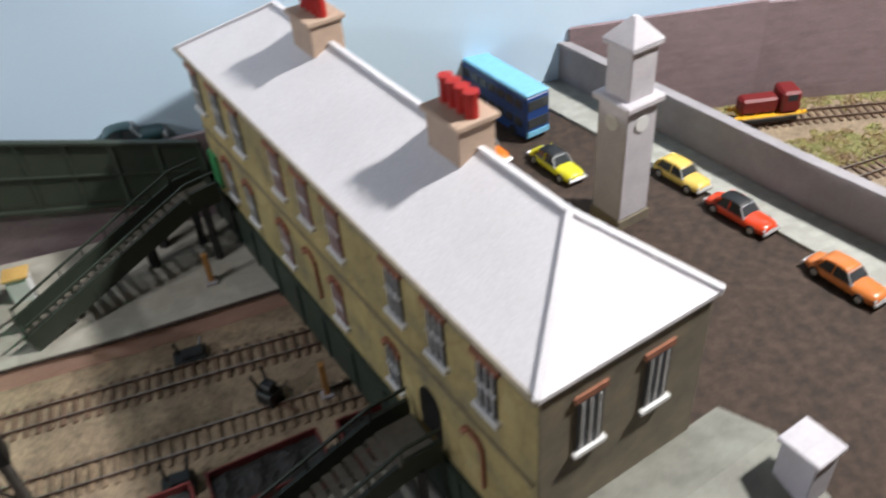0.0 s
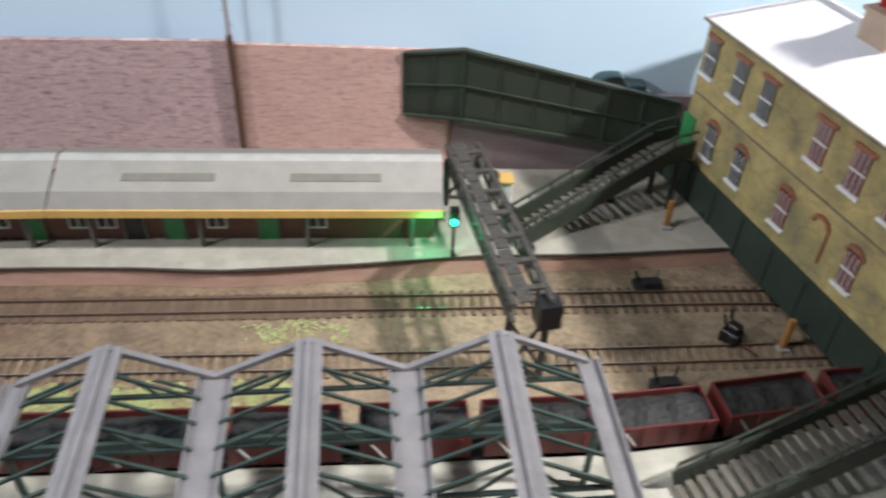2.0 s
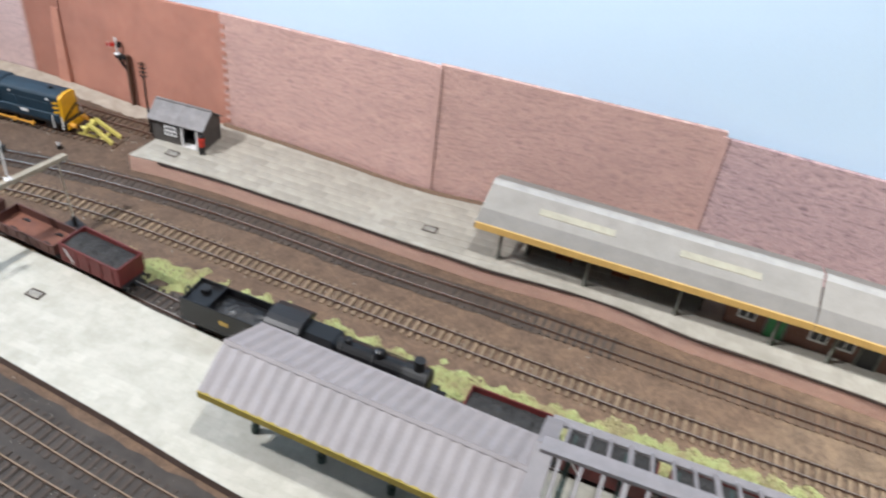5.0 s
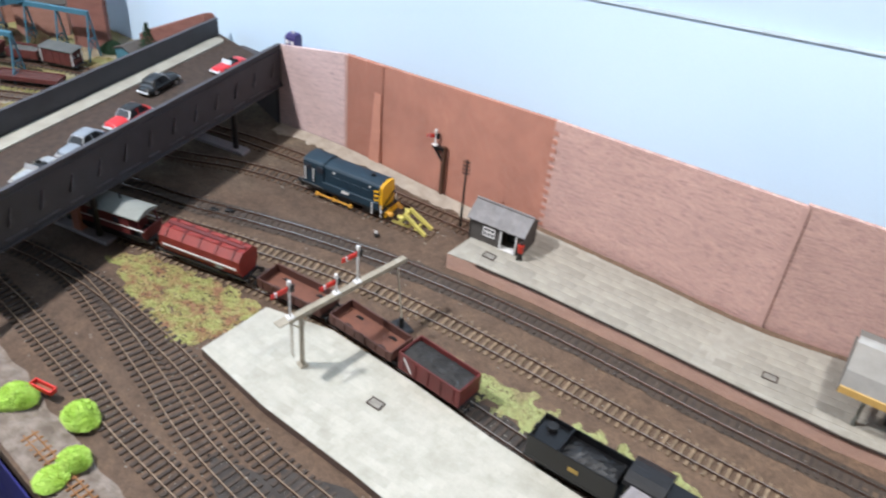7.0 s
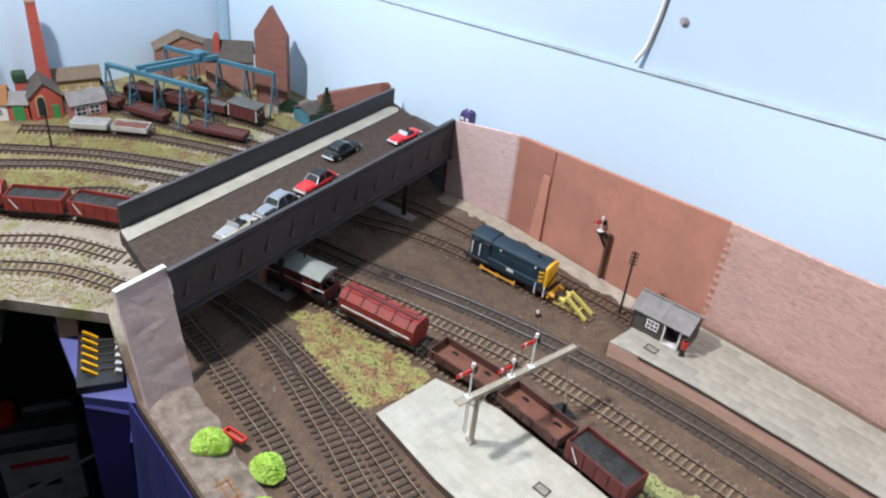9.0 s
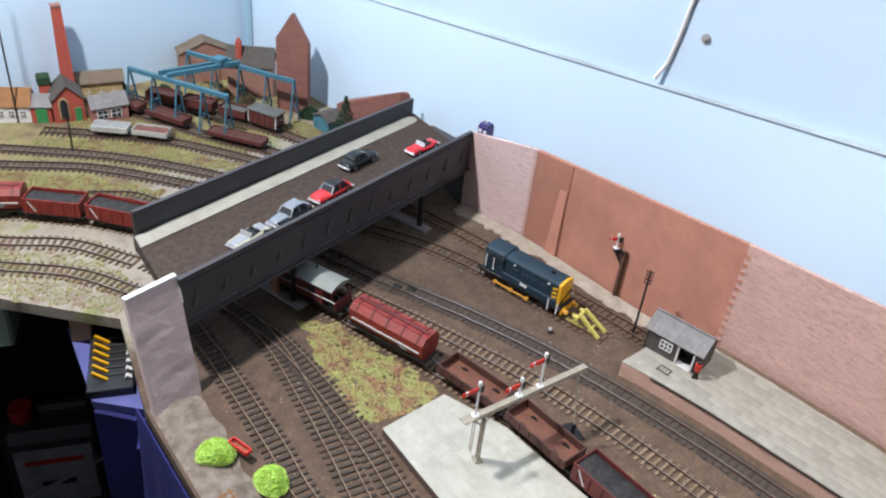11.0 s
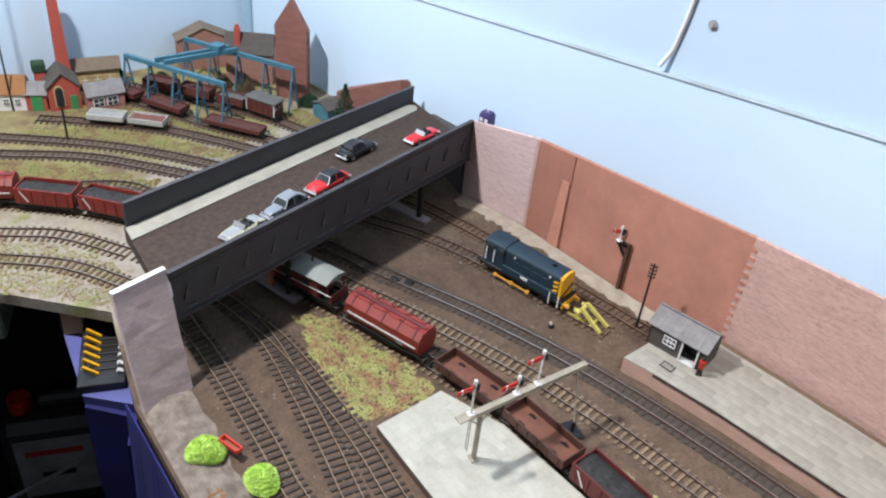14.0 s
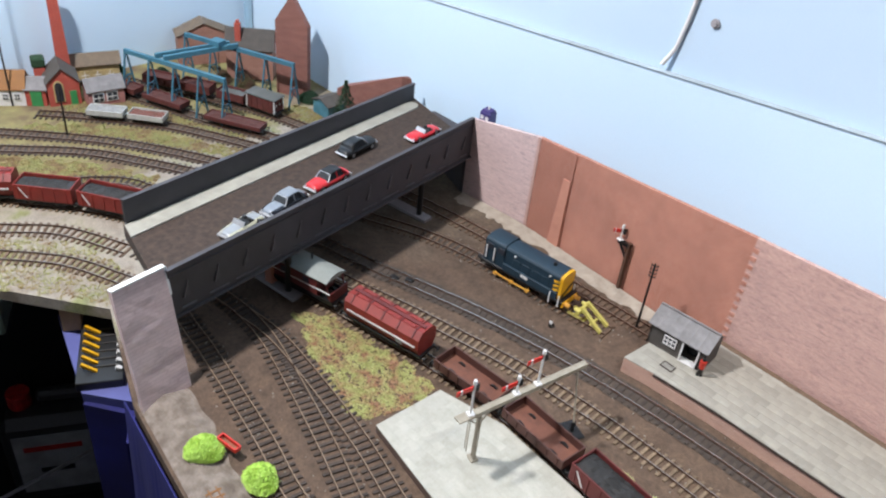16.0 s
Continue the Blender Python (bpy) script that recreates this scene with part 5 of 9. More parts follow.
platform_building()
sh = thing("platform_shelter", (*at_line(E0, E1, 0.06, 0.040), PF), math.degrees(math.atan2(0.140, 0.358)), "dark boarded waiting shelter under the canopy", "shelter")
bm = bmesh.new()
prism(bm, [(0, 0.03), (0.215, 0.03), (0.215, 0.034), (0, 0.034)], 0, 0.056)
part("back_boarding", tri_fix(bm), "shelter", sh)
for s in (0.0, 0.213):
    bm = bmesh.new()
    box(bm, (s, 0.015, 0.028), (0.003, 0.034, 0.056))
    part("side_boarding", bm, "shelter", sh)
bench_legs = ((0.05, 0.0), (0.15, 0.0))
for k, s in enumerate((0.045, 0.115)):
    b = thing("platform_bench", (*at_line(E0, E1, 0.06 + s, 0.050), PF), math.degrees(math.atan2(0.140, 0.358)), "small dark red bench under the canopy", "bench", "platform benches")
    bm = bmesh.new()
    box(bm, (0, 0, 0.006), (0.022, 0.006, 0.0012))
    part("seat", bm, "arch_red", b)
    bm = bmesh.new()
    box(bm, (0, 0.003, 0.010), (0.022, 0.001, 0.006))
    part("backrest", bm, "arch_red", b)
    for x in (-0.009, 0.009):
        bm = bmesh.new()
        box(bm, (x, 0, 0.003), (0.0012, 0.005, 0.006))
        part("leg", bm, "black", b)

# ---------------------------------------------------------------- island platform canopy
IA, IB = Vector((-1.125, 0.022)), Vector((-0.843, 0.115))
IC = Vector((-0.592, 0.216))


def island_canopy_sheeted():
    c = thing("platform_canopy", (0, 0, 0), 0, "corrugated grey pitched canopy with a mustard valance", "canopy", "platform canopies")
    L = (IB - IA).length
    n = 44
    d = (IB - IA).normalized()
    nn = Vector((-d.y, d.x))
    for rows, name in ((((0.0, 0.081), (0.042, 0.1070)), "front_sheeting"), (((0.042, 0.1070), (0.097, 0.083)), "back_sheeting")):
        bm = bmesh.new()
        (o0, z0), (o1, z1) = rows
        prev = None
        for k in range(n * 4 + 1):
            s = L * k / (n * 4)
            w = 0.0006 * math.sin(2 * math.pi * k / 8)
            p0, p1 = IA + d * s + nn * o0, IA + d * s + nn * o1
            col = [bm.verts.new((p0.x, p0.y, z0 + w)), bm.verts.new((p1.x, p1.y, z1 + w)), bm.verts.new((p1.x, p1.y, z1 + w - 0.0016)), bm.verts.new((p0.x, p0.y, z0 + w - 0.0016))]
            if prev:
                for i in range(4):
                    j = (i + 1) % 4
                    bm.faces.new((prev[i], prev[j], col[j], col[i]))
            else:
                bm.faces.new(col)
            prev = col
        bm.faces.new(prev[::-1])
        part(name, tri_fix(bm), "slate", c)
    bm = bmesh.new()
    part("ridge_capping", loft(bm, IA, IB, [(0.039, 0.1062), (0.042, 0.1087), (0.045, 0.1062)]), "slate", c)
    bm = bmesh.new()
    part("valance", loft(bm, IA, IB, [(-0.0012, 0.0812), (0.0012, 0.0812)], 0, 0.0075), "valance_yellow", c, "mustard yellow valance")
    bm = bmesh.new()
    part("valance", loft(bm, IA, IB, [(0.0962, 0.0832), (0.0985, 0.0832)], 0, 0.0075), "slate", c)
    for e in (0.002, L - 0.002):
        bm = bmesh.new()
        q = [at_line(IA, IB, e, o) for o in (0.003, 0.042, 0.094)]
        vs = [bm.verts.new((*q[0], 0.078)), bm.verts.new((*q[2], 0.080)), bm.verts.new((*q[1], 0.105))]
        w = bmesh.ops.extrude_face_region(bm, geom=[bm.faces.new(vs)])
        bmesh.ops.translate(bm, vec=(d.x * 0.002, d.y * 0.002, 0), verts=[v for v in w["geom"] if isinstance(v, bmesh.types.BMVert)])
        part("gable", tri_fix(bm), "slate", c)
    for k in range(4):
        for o in (0.032, 0.062):
            x, y = at_line(IA, IB, 0.035 + k * 0.072, o)
            bm = bmesh.new()
            rod(bm, (x, y, PH - 0.0005), (x, y, 0.094), 0.0026, 8)
            rod(bm, (x, y, PH), (x, y, PH + 0.008), 0.0042, 8)
            part("post", bm, "truss_green", c, "dark green post")
    return c


island_canopy_sheeted()


def island_canopy_glazed():
    c = thing("platform_canopy", (0, 0, 0), 0, "grey framed canopy with unglazed roof lights over the island platform", "canopy", "platform canopies")
    L = (IC - IB).length
    for o, z, w, h in ((0.000, 0.083, 0.017, 0.003), (0.061, 0.119, 0.015, 0.004), (0.118, 0.088, 0.009, 0.003)):
        bm = bmesh.new()
        bar(bm, (*at_line(IB, IC, 0.001, o), z), (*at_line(IB, IC, L - 0.001, o), z), w, h)
        part("purlin", bm, "canopy_frame", c)
    for s in (0.004, L - 0.006):
        for (o0, z0), (o1, z1) in (((0, 0.083), (0.061, 0.119)), ((0.061, 0.119), (0.118, 0.088))):
            bm = bmesh.new()
            bar(bm, (*at_line(IB, IC, s, o0), z0), (*at_line(IB, IC, s, o1), z1), 0.016, 0.003)
            part("end_rafter", bm, "canopy_frame", c)
    m = 15
    for k in range(1, m):
        s = L * k / m
        wide = 0.0030 if k % 4 else 0.0048
        for (o0, z0), (o1, z1) in (((0, 0.083), (0.061, 0.119)), ((0.061, 0.119), (0.118, 0.088))):
            bm = bmesh.new()
            bar(bm, (*at_line(IB, IC, s, o0), z0), (*at_line(IB, IC, s, o1), z1), wide, 0.0022)
            part("rafter", bm, "canopy_frame", c)
    bm = bmesh.new()
    part("valance", loft(bm, at_line(IB, IC, 0.001, -0.0085), at_line(IB, IC, L - 0.001, -0.0085), [(-0.001, 0.0820), (0.001, 0.0820)], 0, 0.0170), "valance_yellow", c, "mustard yellow valance")
    for k in range(6):
        s = 0.025 + k * 0.044
        for o in (0.036, 0.072) if k % 2 == 0 else ():
            x, y = at_line(IB, IC, s, o)
            bm = bmesh.new()
            rod(bm, (x, y, PH - 0.0005), (x, y, 0.103), 0.0026, 8)
            part("post", bm, "truss_green", c, "dark green post")
        for z in (0.084, 0.094):
            bm = bmesh.new()
            bar(bm, (*at_line(IB, IC, s, 0.004), z), (*at_line(IB, IC, s, 0.102), z), 0.0022, 0.0022)
            part("tie_bar", bm, "truss_green", c, "dark green tie bar")
        for o0, o1 in ((0.02, 0.040), (0.054, 0.040), (0.054, 0.070), (0.088, 0.070)):
            bm = bmesh.new()
            bar(bm, (*at_line(IB, IC, s, o0), 0.094), (*at_line(IB, IC, s, o1), 0.108), 0.0018, 0.0018)
            part("brace", bm, "truss_green", c, "dark green brace")
    return c


island_canopy_glazed()
RV = Vector((-0.632, 0.337))
RU = Vector((0.930, 0.367)).normalized()
RN = Vector((RU.y, -RU.x))


def rf(s, o, z):
    p = RV + RU * s + RN * o
    return (p.x, p.y, z)


def island_canopy_ridges():
    c = thing("platform_canopy", (0, 0, 0), 0, "grey ridge and furrow canopy frame with dark green trusses", "canopy", "platform canopies")
    bay, D, zv, zp = 0.1385, 0.175, 0.103, 0.138
    for k in range(4):
        s = k * bay
        if k < 4:
            bm = bmesh.new()
            w = 0.024 if k in (1, 2) else 0.016
            bar(bm, rf(s, -0.002, zv), rf(s, D, zv), w, 0.003)
            vg = part("valley_gutter", bm, "canopy_frame", c)
            for sg in (-1, 1):
                bm = bmesh.new()
                bar(bm, rf(s + sg * w / 2, -0.002, zv + 0.002), rf(s + sg * w / 2, D, zv + 0.002), 0.0014, 0.006)
                part("gutter_lip", bm, "canopy_frame", vg)
    for k in range(3):
        s = (k + 0.5) * bay
        for sg in (-1, 1):
            bm = bmesh.new()
            bar(bm, rf(s + sg * 0.005, -0.002, zp - 0.0012), rf(s + sg * 0.005, D, zp - 0.0012), 0.0095, 0.0022)
            part("ridge_flashing", bm, "canopy_frame", c)
        bm = bmesh.new()
        bar(bm, rf(s, -0.002, zp + 0.001), rf(s, D, zp + 0.001), 0.0035, 0.003)
        part("ridge_board", bm, "canopy_frame", c)
        for sg in (-1, 1):
            for o in (0.0, D - 0.001):
                bm = bmesh.new()
                bar(bm, rf(s, o, zp), rf(s + sg * bay / 2, o, zv + 0.002), 0.005, 0.004)
                part("gable_rafter", bm, "canopy_frame", c)
            m = 8
            for j in range(1, m):
                o = D * j / m
                bm = bmesh.new()
                bar(bm, rf(s + sg * 0.007, o, zp - 0.004), rf(s + sg * (bay / 2 - 0.008), o, zv + 0.003), 0.0022, 0.0022)
                part("rafter", bm, "truss_green", c)
        for o in (0.012, 0.060, 0.108, 0.156):
            bm = bmesh.new()
            bar(bm, rf(s - bay / 2, o, zv - 0.003), rf(s + bay / 2, o, zv - 0.003), 0.003, 0.003)
            part("tie_bar", bm, "truss_green", c, "dark green tie bar")
            for q0, q1 in ((-0.45, -0.22), (0, -0.22), (0, 0.22), (0.45, 0.22)):
                bm = bmesh.new()
                z1 = zp - 0.006 if q0 == 0 else zv - 0.002
                z2 = zv - 0.002 if q0 == 0 else zv + 0.014
                bar(bm, rf(s + q0 * bay, o, z1), rf(s + q1 * bay, o, z2), 0.0020, 0.0020)
                part("brace", bm, "truss_green", c, "dark green brace")
    for k in range(4):
        for o in (0.045, 0.110):
            bm = bmesh.new()
            rod(bm, rf(k * bay, o, PH - 0.0005), rf(k * bay, o, zv), 0.0028, 8)
            part("post", bm, "truss_green", c, "dark green post")
    for o in (0.045, 0.110):
        bm = bmesh.new()
        bar(bm, rf(0, o, 0.088), rf(3 * bay, o, 0.088), 0.003, 0.006)
        part("beam", bm, "truss_green", c, "dark green beam")
    return c


island_canopy_ridges()

# ---------------------------------------------------------------- signal gantry by the station
GP, GQ = Vector((-0.405, 0.778)), Vector((-0.283, 0.556))


def lattice_gantry():
    g = thing("signal_gantry", (0, 0, 0), 0, "dark weathered lattice signal gantry spanning the running lines", "signal gantry")
    d = (GQ - GP).normalized()
    n = Vector((-d.y, d.x))
    L = (GQ - GP).length

    def gp(s, o, z):
        p = GP + d * s + n * o
        return (p.x, p.y, z)

    for o in (0.0, -0.034):
        for z in (0.080, 0.098):
            bm = bmesh.new()
            bar(bm, gp(0, o, z), gp(L, o, z), 0.0050, 0.0040)
            part("boom", bm, "lattice", g)
        m = 11
        for k in range(m):
            bm = bmesh.new()
            s0, s1 = L * k / m, L * (k + 1) / m
            bar(bm, gp(s0, o, 0.080), gp(s1, o, 0.098), 0.0026, 0.0026)
            bar(bm, gp(s0, o, 0.098), gp(s1, o, 0.080), 0.0026, 0.0026)
            part("lattice_bar", bm, "lattice", g)
    for k in range(14):
        bm = bmesh.new()
        bar(bm, gp(L * (k + 0.06) / 14, -0.023, 0.0995), gp(L * (k + 0.94) / 14, -0.023, 0.0995), 0.013, 0.0014)
        part("walkway_plank", bm, "gantry_planks", g, "weathered grey walkway plank")
    for k in range(7):
        bm = bmesh.new()
        s = L * (k + 0.5) / 7
        bar(bm, gp(s, -0.036, 0.099), gp(s, 0.002, 0.099), 0.006, 0.0030)
        part("cross_member", bm, "gantry_planks", g)
    for s, zb in ((0.004, PF), (L - 0.006, 0.0)):
        for o in (0.0, -0.034):
            bm = bmesh.new()
            bar(bm, gp(s, o, zb - 0.0004), gp(s, o, 0.081), 0.0065, 0.0065)
            part("leg", bm, "lattice", g)
        bm = bmesh.new()
        bar(bm, gp(s, 0, zb + 0.01), gp(s, -0.034, 0.075), 0.0026, 0.0026)
        bar(bm, gp(s, -0.034, zb + 0.01), gp(s, 0, 0.075), 0.0026, 0.0026)
        part("brace", bm, "lattice", g)
    bm = bmesh.new()
    bar(bm, gp(L - 0.012, -0.002, 0.083), gp(L + 0.006, -0.002, 0.083), 0.020, 0.026)
    part("relay_box", bm, "black", g, "black relay box")
    for s in (0.05, 0.11, 0.17):
        bm = bmesh.new()
        bar(bm, gp(s, 0.004, 0.086), gp(s + 0.010, 0.004, 0.086), 0.007, 0.020)
        h = part("signal_head", bm, "black", g, "black colour light signal head")
    return g


M["gantry_planks"] = mat("weathered_grey_planks", (0.075, 0.068, 0.060), (0.030, 0.027, 0.024), big=150, rough=0.8)
lattice_gantry()
lamp_at = (-0.399, 0.668, 0.072)
sgn = thing("colour_light_signal", lamp_at, 20, "black colour light signal showing a green aspect", "signal")
bm = bmesh.new()
box(bm, (0, 0.004, 0.004), (0.010, 0.006, 0.022), bevel=0.0008)
rod(bm, (0, 0.004, -0.006), (0, 0.004, PF - 0.0725), 0.0018, 8)
part("head", bm, "black", sgn)
bm = bmesh.new()
rod(bm, (0, 0.0005, 0.0), (0, -0.0015, 0.0), 0.0030, 12)
M["green_lamp"] = glow("lit_green_lens", (0.02, 0.9, 0.55), 14.0)
part("lens", bm, "green_lamp", sgn, "glowing green lens")
ld = bpy.data.lights.new("green_signal_lamp", "POINT")
ld.energy, ld.color, ld.shadow_soft_size = 0.11, (0.05, 1.0, 0.35), 0.004
new("green_signal_lamp", ld).location = (-0.4180, 0.6560, 0.062)

# telegraph pole on the retaining wall
tp = thing("telegraph_pole", (-0.668, 0.7435, PF), 0, "tall pole against the brick wall, brown below and grey above", "pole")
bm = bmesh.new()
rod(bm, (0, 0, 0), (0, 0, 0.168), 0.0034, 10)
part("lower_pole", bm, "rust", tp, "rusty brown lower pole")
bm = bmesh.new()
rod(bm, (0, 0, 0.168), (0, 0, 0.36), 0.0024, 10, 0.0018)
for k in range(12):
    rod(bm, (-0.006 if k % 2 else 0.0, 0, 0.18 + 0.014 * k), (0.0 if k % 2 else 0.006, 0, 0.18 + 0.014 * k), 0.0005, 6)
part("upper_pole", bm, "grey_wall", tp, "grey upper pole with step irons")

# walls and low ground round the station
upright("retaining_wall", (-0.450, 0.836), (-0.175, 0.930), 0.0, 0.120, 0.006, "dark_mauve", "dark purple brick paper wall under the footbridge", "retaining wall")
upright("retaining_wall", (-0.4545, 0.8325), (-0.4460, 0.8500), PF, 0.165, 0.004, "quoin", "pale end of the brick paper wall", "retaining wall")
upright("retaining_wall", (0.182, 1.080), (0.42, 1.128), 0.0, 0.135, 0.006, "dark_mauve", "dark purple brick paper wall behind the low sidings", "retaining wall")
upright("retaining_wall", (0.42, 1.128), (0.85, 1.150), 0.0, 0.132, 0.006, "dark_mauve", "dark mauve brick paper wall behind the low sidings", "retaining wall")
LOW = [(0.30, 1.058), (0.42, 1.080), (0.60, 1.095), (0.90, 1.115)]
track(LOW, "sleeper_brown")
hut = thing("small_hut", (-0.376, 0.786, PF), 20, "small white hut with an orange roof on the far platform", "hut")
bm = bmesh.new()
box(bm, (0, 0, 0.014), (0.020, 0.016, 0.028), bevel=0.0005)
part("main_wall", bm, "white", hut)
bm = bmesh.new()
box(bm, (0, 0, 0.0295), (0.024, 0.020, 0.003), bevel=0.0005)
part("roof", bm, "valance_orange", hut, "orange roof")

# ---------------------------------------------------------------- trains


def on_track(pts, x, y):
    """The nearest place on a track's curve and its heading."""
    q = spline(pts, 0.003)
    t = tangents(q)
    k = int(np.argmin((q[:, 0] - x) ** 2 + (q[:, 1] - y) ** 2))
    return float(q[k, 0]), float(q[k, 1]), math.degrees(math.atan2(t[k, 1], t[k, 0]))


M["rail_blue"] = mat("dark_rail_blue_paint", (0.010, 0.034, 0.056), (0.008, 0.027, 0.046), big=60, rough=0.6, bump=0.1)
M["warning_yellow"] = glossy("warning_yellow_paint", (0.80, 0.42, 0.015), 0.4)
M["bauxite"] = mat("bauxite_red_wagon", (0.15, 0.021, 0.020), (0.10, 0.016, 0.015), big=60, rough=0.55)
M["hopper_red"] = mat("bright_bauxite_hopper", (0.29, 0.030, 0.022), (0.20, 0.023, 0.018), big=60, rough=0.5)
M["wagon_brown"] = mat("brown_open_wagon", (0.105, 0.040, 0.030), (0.075, 0.030, 0.023), big=60, rough=0.6)
M["wagon_floor"] = mat("rusty_wagon_floor", (0.20, 0.075, 0.045), (0.13, 0.05, 0.033), big=70, rough=0.8)
M["coal"] = mat("dusty_grey_coal", (0.030, 0.028, 0.027), (0.010, 0.010, 0.0105), big=200, fine=700, rough=0.75, bump=0.9)
M["van_grey"] = mat("grey_van_roof", (0.30, 0.32, 0.30), (0.25, 0.27, 0.25), big=40, rough=0.7)
M["loco_red"] = glossy("dark_red_loco_paint", (0.17, 0.012, 0.014), 0.45)
M["lining_red"] = mat("red_lining", (0.60, 0.02, 0.02), big=100, rough=0.5)


def wheelset(parent, x, r, width=0.0145, spokes=False):
    for s in (-1, 1):
        bm = bmesh.new()
        rod(bm, (x, s * (0.0166 / 2 - 0.0012), RAIL_Z + r), (x, s * (0.0166 / 2 + 0.0010), RAIL_Z + r), r, 16)
        rod(bm, (x, s * (0.0166 / 2 - 0.0016), RAIL_Z + r), (x, s * (0.0166 / 2 - 0.0011), RAIL_Z + r), r + 0.0004, 16)
        part("wheel", bm, "black", parent)


def underframe(parent, L, W, z=0.0125):
    bm = bmesh.new()
    box(bm, (0, 0, z), (L, W, 0.0030), bevel=0.0004)
    part("underframe", bm, "black", parent)
    for e in (-1, 1):
        for s in (-1, 1):
            bm = bmesh.new()
            rod(bm, (e * L / 2, s * 0.0115, z), (e * (L / 2 + 0.0045), s * 0.0115, z), 0.0010, 8)
            rod(bm, (e * (L / 2 + 0.0045), s * 0.0115, z), (e * (L / 2 + 0.0053), s * 0.0115, z), 0.0028, 10)
            part("buffer", bm, "black", parent)
        bm = bmesh.new()
        bar(bm, (e * L / 2, 0, z - 0.002), (e * (L / 2 + 0.006), 0, z - 0.003), 0.0016, 0.0016)
        part("coupling", bm, "black", parent)


def wagon_gear(parent, wb):
    for x in (-wb / 2, wb / 2):
        wheelset(parent, x, 0.0062)
        for s in (-1, 1):
            bm = bmesh.new()
            box(bm, (x, s * 0.0112, 0.0105), (0.0065, 0.0015, 0.0060), bevel=0.0004)
            part("axlebox", bm, "black", parent)
    for s in (-1, 1):
        bm = bmesh.new()
        bar(bm, (-wb / 2 + 0.006, s * 0.0125, 0.0085), (wb / 2 - 0.002, s * 0.0125, 0.0100), 0.0008, 0.0010)
        part("brake_lever", bm, "black", parent)


def mineral_wagon(x, y, turn, label="bauxite red mineral wagon loaded with grey coal", load=True, body="bauxite"):
    L, W = 0.066, 0.031
    w = thing("mineral_wagon", (x, y, 0), turn, label, "wagon", "goods train wagons")
    w.scale = (1.33, 1.25, 1.30)
    underframe(w, L + 0.002, W - 0.004)
    wagon_gear(w, 0.036)
    z0, z1 = 0.0140, 0.0335
    for s in (-1, 1):
        bm = bmesh.new()
        box(bm, (0, s * (W / 2 - 0.0007), (z0 + z1) / 2), (L, 0.0014, z1 - z0), bevel=0.0003)
        side = part("side", bm, body, w)
        for k in range(5):
            bm = bmesh.new()
            box(bm, (-L / 2 + 0.006 + k * (L - 0.012) / 4, s * (W / 2 + 0.0004), (z0 + z1) / 2), (0.0012, 0.001, z1 - z0 - 0.002))
            part("stanchion", bm, body, side)
        bm = bmesh.new()
        box(bm, (-L / 2 + 0.011, s * (W / 2 + 0.0005), (z0 + z1) / 2), (0.0012, 0.0006, z1 - z0 - 0.004), ry=-32)
        part("stripe", bm, "white", side, "white diagonal stripe")
    for e in (-1, 1):
        bm = bmesh.new()
        box(bm, (e * (L / 2 - 0.0007), 0, (z0 + z1) / 2), (0.0014, W - 0.003, z1 - z0), bevel=0.0003)
        part("end", bm, body, w)
    bm = bmesh.new()
    box(bm, (0, 0, z0 + 0.0008), (L - 0.003, W - 0.003, 0.0014))
    part("floor_plate", bm, "wagon_floor", w)
    if load:
        bm = bmesh.new()
        nx, ny = 22, 10
        g = []
        for i in range(nx + 1):
            row = []
            for j in range(ny + 1):
                px, py = (i / nx - 0.5) * (L - 0.0032), (j / ny - 0.5) * (W - 0.0032)
                hz = 0.0285 + 0.0035 * (1 - (2 * j / ny - 1) ** 2) * (0.8 + 0.3 * math.sin(i * 0.9)) + 0.0014 * noise.noise(Vector((px * 260 + x * 50, py * 260, 1.0)))
                row.append(bm.verts.new((px, py, hz)))
            g.append(row)
        for i in range(nx):
            for j in range(ny):
                bm.faces.new((g[i][j], g[i + 1][j], g[i + 1][j + 1], g[i][j + 1]))
        part("coal_load", bm, "coal", w, "grey coal load")
    return w


def open_wagon(x, y, turn, label="low brown open wagon, empty, with a rusty floor", L=0.074):
    W = 0.031
    w = thing("open_wagon", (x, y, 0), turn, label, "wagon", "goods train wagons")
    w.scale = (1.33, 1.25, 1.30)
    underframe(w, L + 0.001, W - 0.004)
    wagon_gear(w, 0.040)
    z0, z1 = 0.0140, 0.0245
    for s in (-1, 1):
        bm = bmesh.new()
        box(bm, (0, s * (W / 2 - 0.0007), (z0 + z1) / 2), (L, 0.0014, z1 - z0), bevel=0.0003)
        side = part("side", bm, "wagon_brown", w)
        for k in range(6):
            bm = bmesh.new()
            box(bm, (-L / 2 + 0.006 + k * (L - 0.012) / 5, s * (W / 2 + 0.0004), (z0 + z1) / 2), (0.0012, 0.001, z1 - z0 - 0.001))
            part("stanchion", bm, "wagon_brown", side)
    for e in (-1, 1):
        bm = bmesh.new()
        box(bm, (e * (L / 2 - 0.0007), 0, (z0 + z1) / 2), (0.0014, W - 0.003, z1 - z0), bevel=0.0003)
        part("end", bm, "wagon_brown", w)
    bm = bmesh.new()
    box(bm, (0, 0, z0 + 0.0008), (L - 0.003, W - 0.003, 0.0014))
    part("floor_plate", bm, "wagon_floor", w, "rusty floor")
    return w


